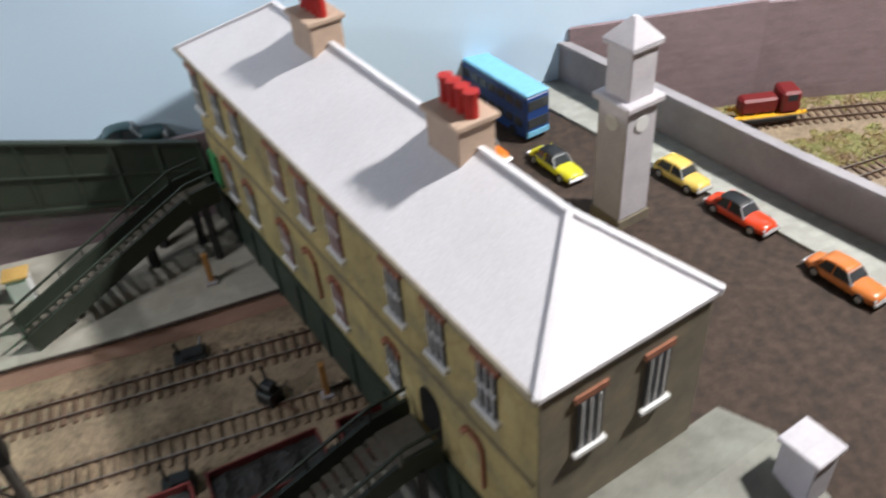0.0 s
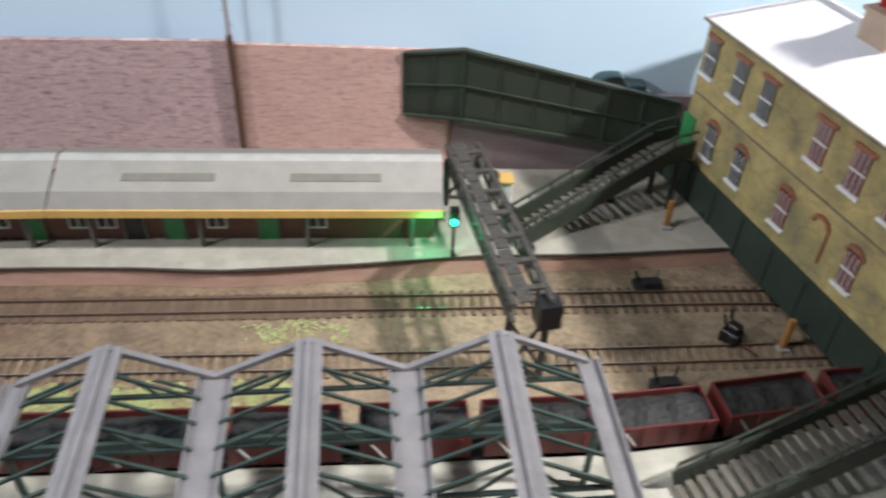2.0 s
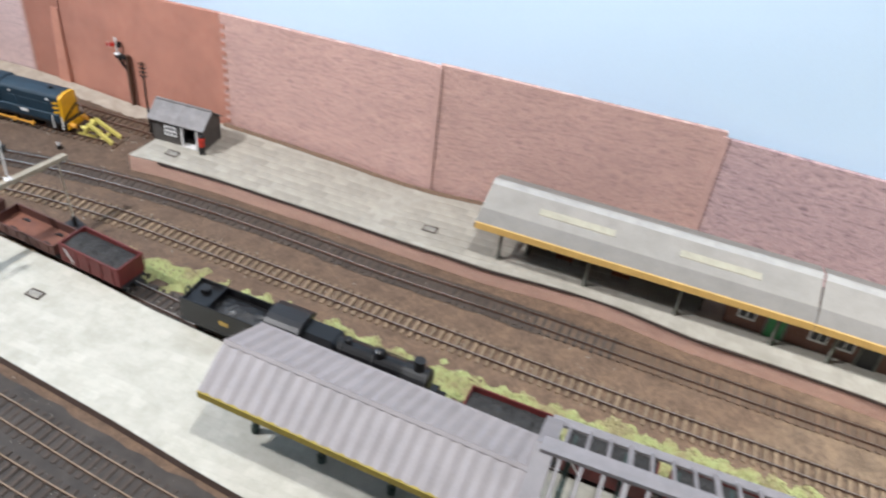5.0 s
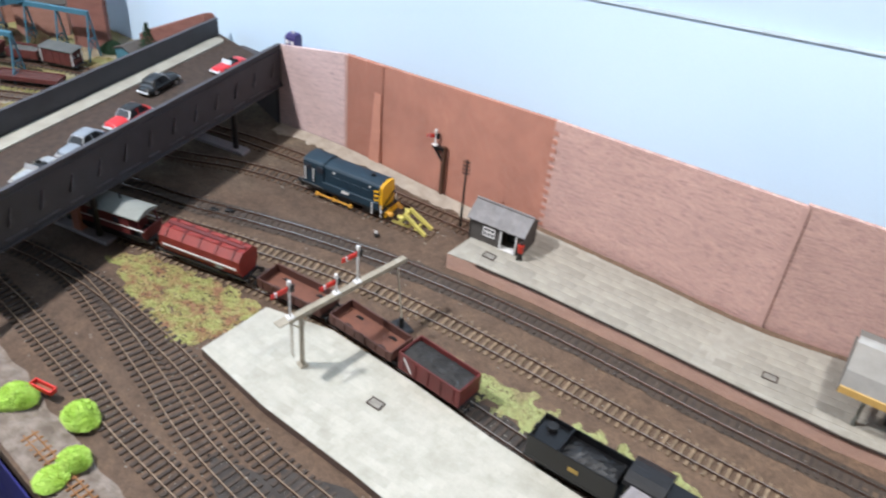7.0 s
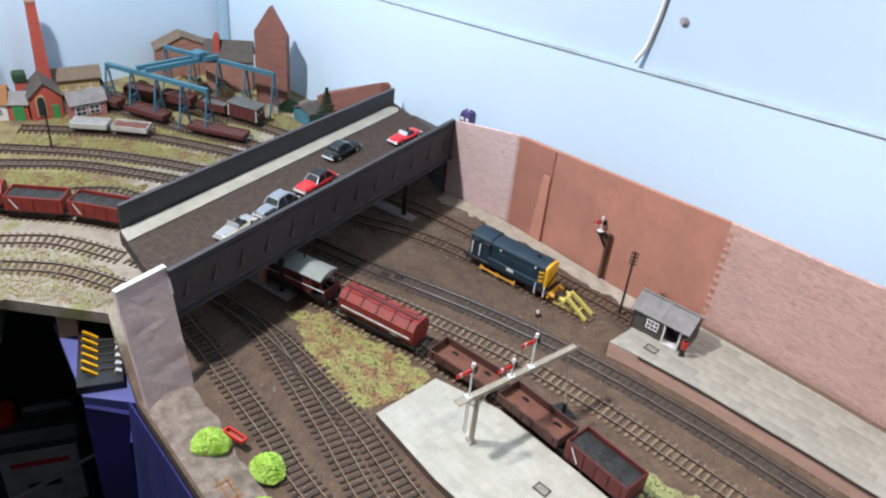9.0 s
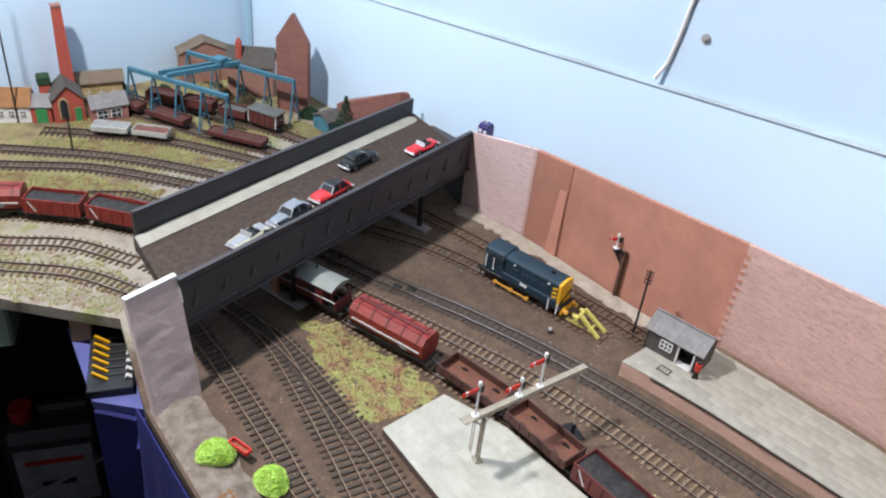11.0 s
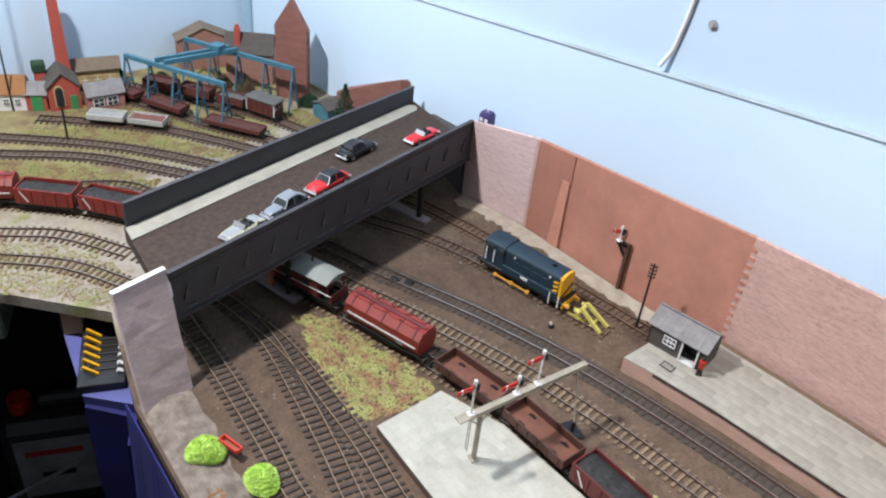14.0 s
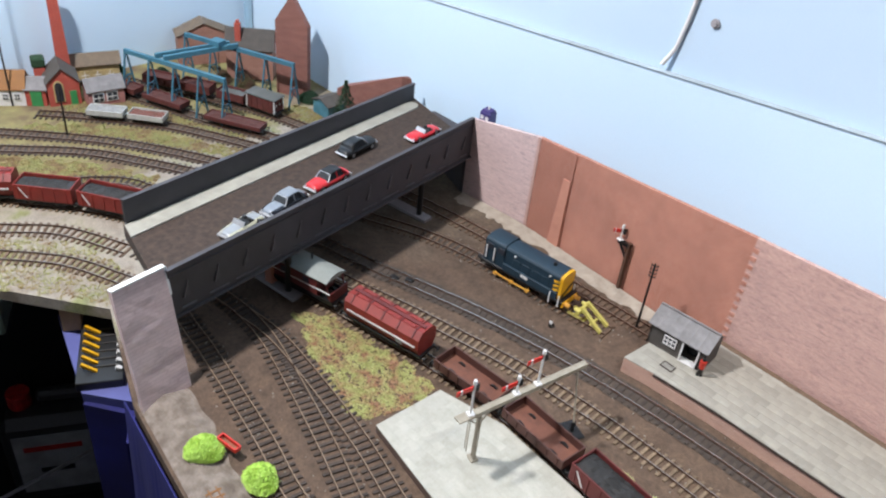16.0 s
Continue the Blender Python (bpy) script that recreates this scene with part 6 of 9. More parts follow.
def covered_hopper(x, y, turn, label="bright red covered hopper wagon with a ridged roof"):
    L, W = 0.092, 0.032
    w = thing("hopper_wagon", (x, y, 0), turn, label, "wagon", "goods train wagons")
    w.scale = (1.33, 1.25, 1.30)
    underframe(w, L + 0.004, W - 0.006)
    wagon_gear(w, 0.048)
    bm = bmesh.new()
    sec = [(-0.011, 0.0135), (0.011, 0.0135), (0.0155, 0.022), (0.0155, 0.0345), (0.0085, 0.0410), (-0.0085, 0.0410), (-0.0155, 0.0345), (-0.0155, 0.022)]
    a = [bm.verts.new((-L / 2, p[0], p[1])) for p in sec]
    b = [bm.verts.new((L / 2, p[0], p[1])) for p in sec]
    bm.faces.new(a), bm.faces.new(b[::-1])
    for k in range(len(sec)):
        j = (k + 1) % len(sec)
        bm.faces.new((a[k], b[k], b[j], a[j]))
    part("body", tri_fix(bm), "hopper_red", w)
    for k in range(5):
        bm = bmesh.new()
        px = -L / 2 + 0.008 + k * (L - 0.016) / 4
        for p, q in ((sec[3], sec[4]), (sec[4], sec[5]), (sec[6], sec[5])):
            bar(bm, (px, p[0], p[1] + 0.0004), (px, q[0], q[1] + 0.0004), 0.0012, 0.0012)
        part("roof_rib", bm, "bauxite", w)
    bm = bmesh.new()
    box(bm, (0, 0, 0.0418), (L - 0.004, 0.0045, 0.0014), bevel=0.0003)
    part("roof_walk", bm, "bauxite", w)
    for k in range(4):
        for sg in (-1, 1):
            bm = bmesh.new()
            box(bm, (-L / 2 + 0.008 + (k + 0.5) * (L - 0.016) / 4, sg * 0.0058, 0.0415), ((L - 0.016) / 4 - 0.005, 0.0046, 0.0012), bevel=0.0003)
            part("hatch", bm, "hopper_red", w)
    for s in (-1, 1):
        bm = bmesh.new()
        box(bm, (0, s * 0.0157, 0.0250), (L * 0.92, 0.0009, 0.0018))
        part("side_stripe", bm, "white", w, "worn white stripe")
        bm = bmesh.new()
        box(bm, (L * 0.25, s * 0.0150, 0.0215), (0.008, 0.001, 0.004))
        part("lettering_panel", bm, "van_grey", w)
    return w


def brake_van(x, y, turn, label="brown brake van with a grey roof and open end platforms", roof="van_grey"):
    L, W = 0.092, 0.031
    w = thing("brake_van", (x, y, 0), turn, label, "brake van", "goods train wagons")
    w.scale = (1.33, 1.25, 1.30)
    underframe(w, L, W - 0.003)
    wagon_gear(w, 0.062)
    bm = bmesh.new()
    box(bm, (-0.002, 0, 0.0265), (0.058, W - 0.002, 0.025), bevel=0.0004)
    part("cabin", bm, "bauxite", w)
    for s in (-1, 1):
        for k in (-0.018, 0.012):
            bm = bmesh.new()
            box(bm, (k, s * (W / 2 - 0.0008), 0.031), (0.007, 0.001, 0.006))
            part("window", bm, "pane", w)
        bm = bmesh.new()
        bar(bm, (-L / 2, s * (W / 2 - 0.001), 0.0155), (L / 2, s * (W / 2 - 0.001), 0.0155), 0.001, 0.004)
        part("footboard", bm, "black", w)
        bm = bmesh.new()
        bar(bm, (-L / 2 + 0.002, s * (W / 2 - 0.001), 0.026), (L / 2 - 0.002, s * (W / 2 - 0.001), 0.026), 0.0008, 0.0010)
        part("handrail", bm, "white", w, "white handrail")
    for e in (-1, 1):
        bm = bmesh.new()
        box(bm, (e * (L / 2 - 0.002), 0, 0.021), (0.0016, W - 0.002, 0.012))
        part("end_wall", bm, "bauxite", w)
        for s in (-1, 1):
            bm = bmesh.new()
            bar(bm, (e * (L / 2 - 0.003), s * (W / 2 - 0.002), 0.015), (e * (L / 2 - 0.003) * 0.86, s * (W / 2 - 0.002), 0.040), 0.0012, 0.0012)
            part("pillar", bm, "bauxite", w)
    bm = bmesh.new()
    n = 8
    prof = [(-W / 2 - 0.0008, 0.0385)] + [(-W / 2 - 0.0008 + (W + 0.0016) * k / n, 0.0395 + 0.0045 * math.sin(math.pi * k / n)) for k in range(n + 1)] + [(W / 2 + 0.0008, 0.0385)]
    a = [bm.verts.new((-0.040, p[0], p[1])) for p in prof]
    b = [bm.verts.new((0.040, p[0], p[1])) for p in prof]
    bm.faces.new(a), bm.faces.new(b[::-1])
    for k in range(len(prof)):
        j = (k + 1) % len(prof)
        bm.faces.new((a[k], b[k], b[j], a[j]))
    part("roof", tri_fix(bm), roof, w, "green grey roof")
    bm = bmesh.new()
    rod(bm, (0.004, 0.006, 0.043), (0.004, 0.006, 0.050), 0.0012, 8)
    part("stove_pipe", bm, "black", w)
    return w


def shunter():
    x, y, a = on_track(T0, -1.784, 0.185)
    b = thing("diesel_shunter", (x, y, 0), a, "dark blue diesel shunter with a yellow warning end", "locomotive")
    b.scale = (1.34, 1.14, 1.20)
    bm = bmesh.new()
    box(bm, (0, 0, 0.0165), (0.110, 0.034, 0.0045), bevel=0.0006)
    part("running_plate", bm, "black", b)
    W = 0.029

    def hood(x0, x1, w, zt):
        bm = bmesh.new()
        n = 8
        prof = [(-w / 2, 0.0188), (-w / 2, zt - 0.0046)] + [(-w / 2 * 0.95 * math.cos(math.pi * k / n), zt - 0.0032 + 0.0032 * math.sin(math.pi * k / n)) for k in range(n + 1)] + [(w / 2, zt - 0.0046), (w / 2, 0.0188)]
        p = [bm.verts.new((x0, q[0], q[1])) for q in prof]
        r = [bm.verts.new((x1, q[0], q[1])) for q in prof]
        bm.faces.new(p), bm.faces.new(r[::-1])
        for k in range(len(prof)):
            j = (k + 1) % len(prof)
            bm.faces.new((p[k], r[k], r[j], p[j]))
        return tri_fix(bm)

    part("engine_hood", hood(-0.026, 0.046, W, 0.0515), "rail_blue", b)
    part("cab", hood(-0.052, -0.0255, 0.032, 0.0530), "rail_blue", b)
    part("warning_end", hood(0.046, 0.0495, W - 0.001, 0.0512), "warning_yellow", b, "yellow warning end")
    bm = bmesh.new()
    bar(bm, (0.050, -0.0125, 0.021), (0.050, 0.0125, 0.033), 0.0008, 0.0028)
    part("end_stripe", bm, "black", b, "black diagonal stripe")
    for s in (-1, 1):
        for k in range(4):
            bm = bmesh.new()
            bar(bm, (0.0395, s * (W / 2 + 0.0003), 0.0225 + 0.006 * k), (0.0455, s * (W / 2 + 0.0003), 0.0245 + 0.006 * k), 0.0006, 0.0026)
            part("wasp_stripe", bm, "warning_yellow", b, "yellow wasp stripe")
        for px in (-0.0485, -0.038, 0.050, 0.0385):
            bm = bmesh.new()
            z1 = 0.042 if px < 0 else 0.026
            z0 = 0.024 if px < 0 else 0.010
            bar(bm, (px, s * 0.0178, z0), (px, s * 0.0178, z1), 0.0012, 0.0012)
            part("handrail", bm, "white", b, "white handrail")
        for px in (-0.045, -0.030):
            bm = bmesh.new()
            box(bm, (px, s * 0.0171, 0.0425), (0.009, 0.0008, 0.008), bevel=0.0003)
            part("window", bm, "pane", b)
        bm = bmesh.new()
        bar(bm, (-0.033, s * 0.0175, 0.0085), (0.011, s * 0.0175, 0.0085), 0.0014, 0.0018)
        part("coupling_rod", bm, "rod_orange", b, "orange yellow coupling rod")
        for px in (-0.012, 0.034):
            bm = bmesh.new()
            rod(bm, (px, s * (W / 2 - 0.001), 0.0445), (px, s * (W / 2 + 0.0012), 0.0445), 0.0012, 8)
            part("marker_lamp", bm, "white", b, "white marker lamp")
        bm = bmesh.new()
        box(bm, (0.010, s * 0.0158, 0.0225), (0.072, 0.0030, 0.0100), bevel=0.0006)
        part("battery_box", bm, "rail_blue", b)
        for px in (-0.033, -0.011, 0.011):
            bm = bmesh.new()
            rod(bm, (px, s * 0.0160, 0.0085), (px, s * 0.0190, 0.0085), 0.0024, 10)
            part("crank_pin", bm, "rod_orange", b)
        for k in range(4):
            bm = bmesh.new()
            box(bm, (-0.010 + k * 0.013, s * (W / 2 + 0.0002), 0.032), (0.0095, 0.0006, 0.015), bevel=0.0003)
            part("side_door", bm, "rail_blue", b)
        bm = bmesh.new()
        box(bm, (0.004, s * 0.0175, 0.0245), (0.009, 0.0005, 0.0036))
        part("emblem", bm, "white", b, "small white emblem")
    for px in (-0.032, 0.0, 0.032):
        wheelset(b, px, 0.0092)
        for s in (-1, 1):
            bm = bmesh.new()
            box(bm, (px, s * 0.0125, 0.011), (0.016, 0.0022, 0.010), bevel=0.0005)
            part("frame", bm, "black", b)
    bm = bmesh.new()
    rod(bm, (0.030, 0, 0.051), (0.030, 0, 0.0545), 0.0022, 10)
    part("exhaust", bm, "black", b)
    for e in (-1, 1):
        for s in (-1, 1):
            bm = bmesh.new()
            rod(bm, (e * 0.054, s * 0.0115, 0.0150), (e * 0.0615, s * 0.0115, 0.0150), 0.0028, 10)
            part("buffer", bm, "rod_orange" if e > 0 else "black", b)
        bm = bmesh.new()
        box(bm, (e * 0.0548, 0, 0.0145), (0.0018, 0.033, 0.0075))
        part("buffer_beam", bm, "warning_yellow" if e > 0 else "black", b)


M["rod_orange"] = glossy("orange_yellow_rod_paint", (0.72, 0.36, 0.06), 0.4)
shunter()


def steam_loco(x, y, turn):
    """Tender engine, own x towards the chimney."""
    b = thing("steam_locomotive", (x, y, 0), turn, "black steam locomotive with its tender on the goods line", "locomotive")
    b.scale = (1.42, 1.25, 1.34)
    bm = bmesh.new()
    box(bm, (0.040, 0, 0.0175), (0.125, 0.031, 0.0022), bevel=0.0004)
    box(bm, (0.040, 0, 0.0120), (0.122, 0.012, 0.010))
    part("frame", bm, "black", b)
    bm = bmesh.new()
    rod(bm, (0.012, 0, 0.0325), (0.096, 0, 0.0325), 0.0115, 24, 0.0100)
    part("boiler", bm, "black_gloss", b)
    bm = bmesh.new()
    rod(bm, (0.080, 0, 0.0325), (0.098, 0, 0.0325), 0.0112, 24)
    rod(bm, (0.098, 0, 0.0325), (0.0992, 0, 0.0325), 0.0098, 24, 0.006)
    part("smokebox", bm, "black", b)
    bm = bmesh.new()
    box(bm, (0.014, 0, 0.0330), (0.032, 0.0235, 0.024), bevel=0.004)
    part("firebox", bm, "black_gloss", b)
    for px in (0.031, 0.056, 0.079):
        bm = bmesh.new()
        rod(bm, (px, 0, 0.0325), (px + 0.0010, 0, 0.0325), 0.0120 if px < 0.06 else 0.0116, 24)
        part("boiler_band", bm, "black", b)
    bm = bmesh.new()
    rod(bm, (0.090, 0, 0.042), (0.090, 0, 0.0515), 0.0040, 14, 0.0034)
    rod(bm, (0.090, 0, 0.0510), (0.090, 0, 0.0528), 0.0044, 14)
    part("chimney", bm, "black", b)
    bm = bmesh.new()
    r = bmesh.ops.create_uvsphere(bm, u_segments=14, v_segments=8, radius=0.0055)
    bmesh.ops.transform(bm, matrix=pose(0.060, 0, 0.0430), verts=r["verts"])
    part("dome", bm, "black_gloss", b)
    bm = bmesh.new()
    box(bm, (0.036, 0, 0.0455), (0.004, 0.006, 0.004), bevel=0.0006)
    part("safety_valve", bm, "black", b)
    bm = bmesh.new()
    for s in (-1, 1):
        box(bm, (-0.012, s * 0.0148, 0.031), (0.022, 0.0012, 0.026))
    box(bm, (-0.001, 0, 0.031), (0.0014, 0.030, 0.026))
    part("cab_side", bm, "black_gloss", b)
    bm = bmesh.new()
    n = 8
    prof = [(-0.0158, 0.0430)] + [(-0.0158 * math.cos(math.pi * k / n), 0.0438 + 0.0068 * math.sin(math.pi * k / n)) for k in range(n + 1)] + [(0.0158, 0.0430)]
    a = [bm.verts.new((-0.026, q[0], q[1])) for q in prof]
    c = [bm.verts.new((0.002, q[0], q[1])) for q in prof]
    bm.faces.new(a), bm.faces.new(c[::-1])
    for k in range(len(prof)):
        j = (k + 1) % len(prof)
        bm.faces.new((a[k], c[k], c[j], a[j]))
    part("cab_roof", tri_fix(bm), "cab_roof_grey", b, "worn black cab roof")
    for s in (-1, 1):
        bm = bmesh.new()
        box(bm, (0.074, s * 0.0135, 0.0145), (0.018, 0.008, 0.010), bevel=0.0015)
        part("cylinder", bm, "black", b)
        bm = bmesh.new()
        bar(bm, (0.006, s * 0.0130, 0.0125), (0.056, s * 0.0130, 0.0125), 0.0010, 0.0016)
        part("coupling_rod", bm, "chrome", b, "steel coupling rod")
        bm = bmesh.new()
        rod(bm, (0.004, s * 0.0122, 0.036), (0.094, s * 0.0122, 0.036), 0.0005, 6)
        part("handrail", bm, "black_gloss", b)
        bm = bmesh.new()
        box(bm, (0.104, s * 0.0115, 0.0150), (0.009, 0.004, 0.004), bevel=0.001)
        part("buffer", bm, "black", b)
    bm = bmesh.new()
    box(bm, (0.1015, 0, 0.0150), (0.0016, 0.031, 0.0065))
    part("buffer_beam", bm, "lining_red", b, "red buffer beam")
    for px in (0.008, 0.031, 0.054):
        wheelset(b, px, 0.0088)
    wheelset(b, 0.088, 0.0055)
    # tender
    bm = bmesh.new()
    box(bm, (-0.063, 0, 0.0160), (0.072, 0.031, 0.0030), bevel=0.0004)
    part("tender_frame", bm, "black", b)
    bm = bmesh.new()
    for s in (-1, 1):
        box(bm, (-0.063, s * 0.0145, 0.0275), (0.070, 0.0014, 0.021), bevel=0.0004)
    box(bm, (-0.0975, 0, 0.0265), (0.0014, 0.029, 0.019), bevel=0.0004)
    box(bm, (-0.086, 0, 0.0330), (0.022, 0.0275, 0.0016))
    box(bm, (-0.074, 0, 0.0345), (0.0014, 0.0275, 0.008))
    part("tender_body", bm, "black_gloss", b)
    bm = bmesh.new()
    g = []
    for i in range(15):
        row = []
        for j in range(8):
            px, py = -0.073 + 0.042 * i / 14, -0.0135 + 0.027 * j / 7
            row.append(bm.verts.new((px, py, 0.031 + 0.005 * math.sin(math.pi * j / 7) * math.sin(math.pi * (i + 1) / 16) + 0.0014 * noise.noise(Vector((px * 300, py * 300, 7))))))
        g.append(row)
    for i in range(14):
        for j in range(7):
            bm.faces.new((g[i][j], g[i + 1][j], g[i + 1][j + 1], g[i][j + 1]))
    part("tender_coal", bm, "black", b, "black coal")
    bm = bmesh.new()
    rod(bm, (-0.088, 0.006, 0.034), (-0.088, 0.006, 0.0375), 0.0045, 14)
    rod(bm, (-0.0965, -0.008, 0.033), (-0.0965, -0.008, 0.042), 0.0006, 6)
    rod(bm, (-0.0965, -0.003, 0.033), (-0.0965, -0.003, 0.042), 0.0006, 6)
    bar(bm, (-0.0965, -0.008, 0.042), (-0.0965, -0.003, 0.042), 0.001, 0.001)
    part("water_filler", bm, "black", b)
    for s in (-1, 1):
        bm = bmesh.new()
        box(bm, (-0.060, s * 0.0153, 0.0270), (0.008, 0.0005, 0.004))
        part("tender_crest", bm, "brass_dull", b, "small dull gold crest")
    for px in (-0.086, -0.063, -0.040):
        wheelset(b, px, 0.0066)
    return b


M["cab_roof_grey"] = mat("worn_black_cab_roof", (0.012, 0.012, 0.014), big=70, rough=0.4)
M["brass_dull"] = glossy("dull_gold", (0.45, 0.30, 0.08), 0.4, 0.5)


def heading(pts, x, y):
    px, py, a = on_track(pts, x, y)
    return px, py, a


steam_loco(*heading(T3, -1.145, 0.161))
TRAIN = [("brake", -1.862, -0.126), ("hopper", -1.735, -0.050), ("open", -1.612, 0.014), ("open", -1.506, 0.053), ("coal", -1.404, 0.083)]
TRAIN += [("coal", -0.938 + 0.0945 * k, 0.237 + 0.0353 * k) for k in range(11)]
for kind, x, y in TRAIN:
    p = heading(T3, x, y)
    if kind == "hopper":
        covered_hopper(*p)
    elif kind == "open":
        open_wagon(*p)
    elif kind == "brake":
        brake_van(*p)
    else:
        mineral_wagon(*p)
for kind, x, y in (("hopper", -2.222, -0.545), ("coal", -2.180, -0.440), ("coal", -2.130, -0.355)):
    p = heading(T3, x, y)
    if kind == "hopper":
        covered_hopper(*p)
    else:
        mineral_wagon(*p, label="deep red mineral wagon loaded with grey coal on the curve", body="hopper_red")


def red_diesel():
    x, y, a = on_track(LOW, 0.425, 1.08)
    b = thing("diesel_shunter", (x, y, 0), a, "small dark red diesel shunter with yellow running gear", "locomotive")
    bm = bmesh.new()
    box(bm, (0, 0, 0.0150), (0.076, 0.030, 0.0022), bevel=0.0005)
    part("running_plate", bm, "warning_yellow", b, "yellow running plate")
    bm = bmesh.new()
    box(bm, (-0.014, 0, 0.0270), (0.046, 0.020, 0.020), bevel=0.003)
    part("engine_hood", bm, "loco_red", b)
    bm = bmesh.new()
    box(bm, (0.022, 0, 0.0310), (0.024, 0.030, 0.028), bevel=0.003)
    part("cab", bm, "loco_red", b)
    bm = bmesh.new()
    box(bm, (0.022, -0.0148, 0.0375), (0.012, 0.001, 0.008))
    part("window", bm, "pane", b)
    for px in (-0.024, 0.0, 0.024):
        wheelset(b, px, 0.0075)
    for s in (-1, 1):
        bm = bmesh.new()
        box(bm, (0, s * 0.0148, 0.0105), (0.066, 0.0015, 0.006), bevel=0.0005)
        part("side_frame", bm, "black", b)
        for e in (-1, 1):
            bm = bmesh.new()
            rod(bm, (e * 0.039, s * 0.0115, 0.0150), (e * 0.044, s * 0.0115, 0.0150), 0.0026, 10)
            part("buffer", bm, "warning_yellow", b)


red_diesel()

# ---------------------------------------------------------------- beside the road bridge

M["pier_stone"] = brick_mat("rough_pink_stone_paper", (0.74, 0.58, 0.565), (0.68, 0.525, 0.515), (0.64, 0.49, 0.475), size=0.012, stain=0.2, bump=0.25, grain=14, aspect=2.5)
pa, pb = Vector((-1.694, -0.363, -0.012)), Vector((-1.726, -0.306, 0.0))
ta, tb = Vector((-1.744, -0.377, 0.146)), Vector((-1.774, -0.316, 0.147))
pn = (tb - pb).cross(pa - pb).normalized()
pn = pn if pn.x < 0 else -pn
pier = thing("bridge_abutment", (pa.x, pa.y, 0), 0, "rough pink stone slab leaning against the road bridge end", "abutment")
pm = Vector((pa.x, pa.y, 0))
bm = bmesh.new()
nx, nz = 10, 26
sheet = []
for lay in (0, 1):
    grid = []
    for i in range(nx + 1):
        col = []
        for j in range(nz + 1):
            f, g = i / nx, j / nz
            p = (pa * (1 - f) + pb * f) * (1 - g) + (ta * (1 - f) + tb * f) * g - pm
            w = 0.0 if lay else 0.0006 * noise.noise(Vector((f * 2.5, g * 9, 1.0))) + 0.0003 * noise.noise(Vector((f * 9, g * 30, 2.0)))
            col.append(bm.verts.new(p + pn * (0.0065 * lay - w)))
        grid.append(col)
    sheet.append(grid)
for lay in (0, 1):
    for i in range(nx):
        for j in range(nz):
            g = sheet[lay]
            q = (g[i][j], g[i + 1][j], g[i + 1][j + 1], g[i][j + 1])
            bm.faces.new(q if lay else q[::-1])
rim = [(i, 0) for i in range(nx)] + [(nx, j) for j in range(nz)] + [(i, nz) for i in range(nx, 0, -1)] + [(0, j) for j in range(nz, 0, -1)]
for k in range(len(rim)):
    (i0, j0), (i1, j1) = rim[k], rim[(k + 1) % len(rim)]
    bm.faces.new((sheet[0][i0][j0], sheet[0][i1][j1], sheet[1][i1][j1], sheet[1][i0][j0]))
part("stone_face", tri_fix(bm), "pier_stone", pier)
bm = bmesh.new()
bar(bm, ta - pm + pn * 0.003 + Vector((0, 0, 0.0012)), tb - pm + pn * 0.003 + Vector((0, 0, 0.0012)), 0.0072, 0.0022)
part("top_edge", bm, "white", pier, "white card top edge")
bm = bmesh.new()
bar(bm, tb - pm + pn * 0.003, tb * 0.78 + pb * 0.22 - pm + pn * 0.003 + Vector((0, 0.0008, 0)), 0.0026, 0.0066)
part("side_edge", bm, "white", pier, "white card side edge")
bm = bmesh.new()
box(bm, (-1.903, -0.151, 0.034), (0.050, 0.014, 0.068), rz=BANG, bevel=0.001)
solo("bridge_pier", bm, "terracotta", "red brick pier in the shade under the road bridge", "bridge pier")
bm = bmesh.new()
prism(bm, [(-2.055, 0.200), (-2.050, 0.203), (-2.19, 0.262), (-2.20, 0.20)], 0.0, 0.082)
solo("bridge_end_wall", tri_fix(bm), "bridge_grey", "dark grey end wall under the road bridge", "wall", kind="structure")

# pale strips where the brick papers meet
for (x, y), z, w in (((-1.268, 0.476), 0.2025, 0.007), ((-0.962, 0.645), 0.1865, 0.008), ((-1.928, 0.262), 0.1625, 0.006)):
    bm = bmesh.new()
    box(bm, (0, 0.0008, z / 2), (w, 0.0016, z - 0.001), bevel=0.0003)
    solo("quoin_strip", bm, "quoin", "pale strip covering a joint in the brick paper", "wall strip", pose(x, y - 0.002, 0, 0, 0, 19), kind="structure")
bm = bmesh.new()
prism(bm, [(-0.0115, -0.006), (0.0105, -0.006), (0.0115, 0.0), (-0.0125, 0.0)], 0.0, 0.121)
for v in bm.verts:
    if v.co.z > 0.1:
        v.co.x, v.co.y = v.co.x * 0.62 + 0.002, v.co.y * 0.5
M["buttress"] = mat("pale_terracotta_card", (0.60, 0.28, 0.20), (0.50, 0.225, 0.16), big=40, rough=0.85)
solo("wall_buttress", tri_fix(bm), "buttress", "narrow terracotta brick buttress tapering up the retaining wall", "buttress", pose(-1.866, 0.2812, 0, 0, 0, 17.3), kind="structure")

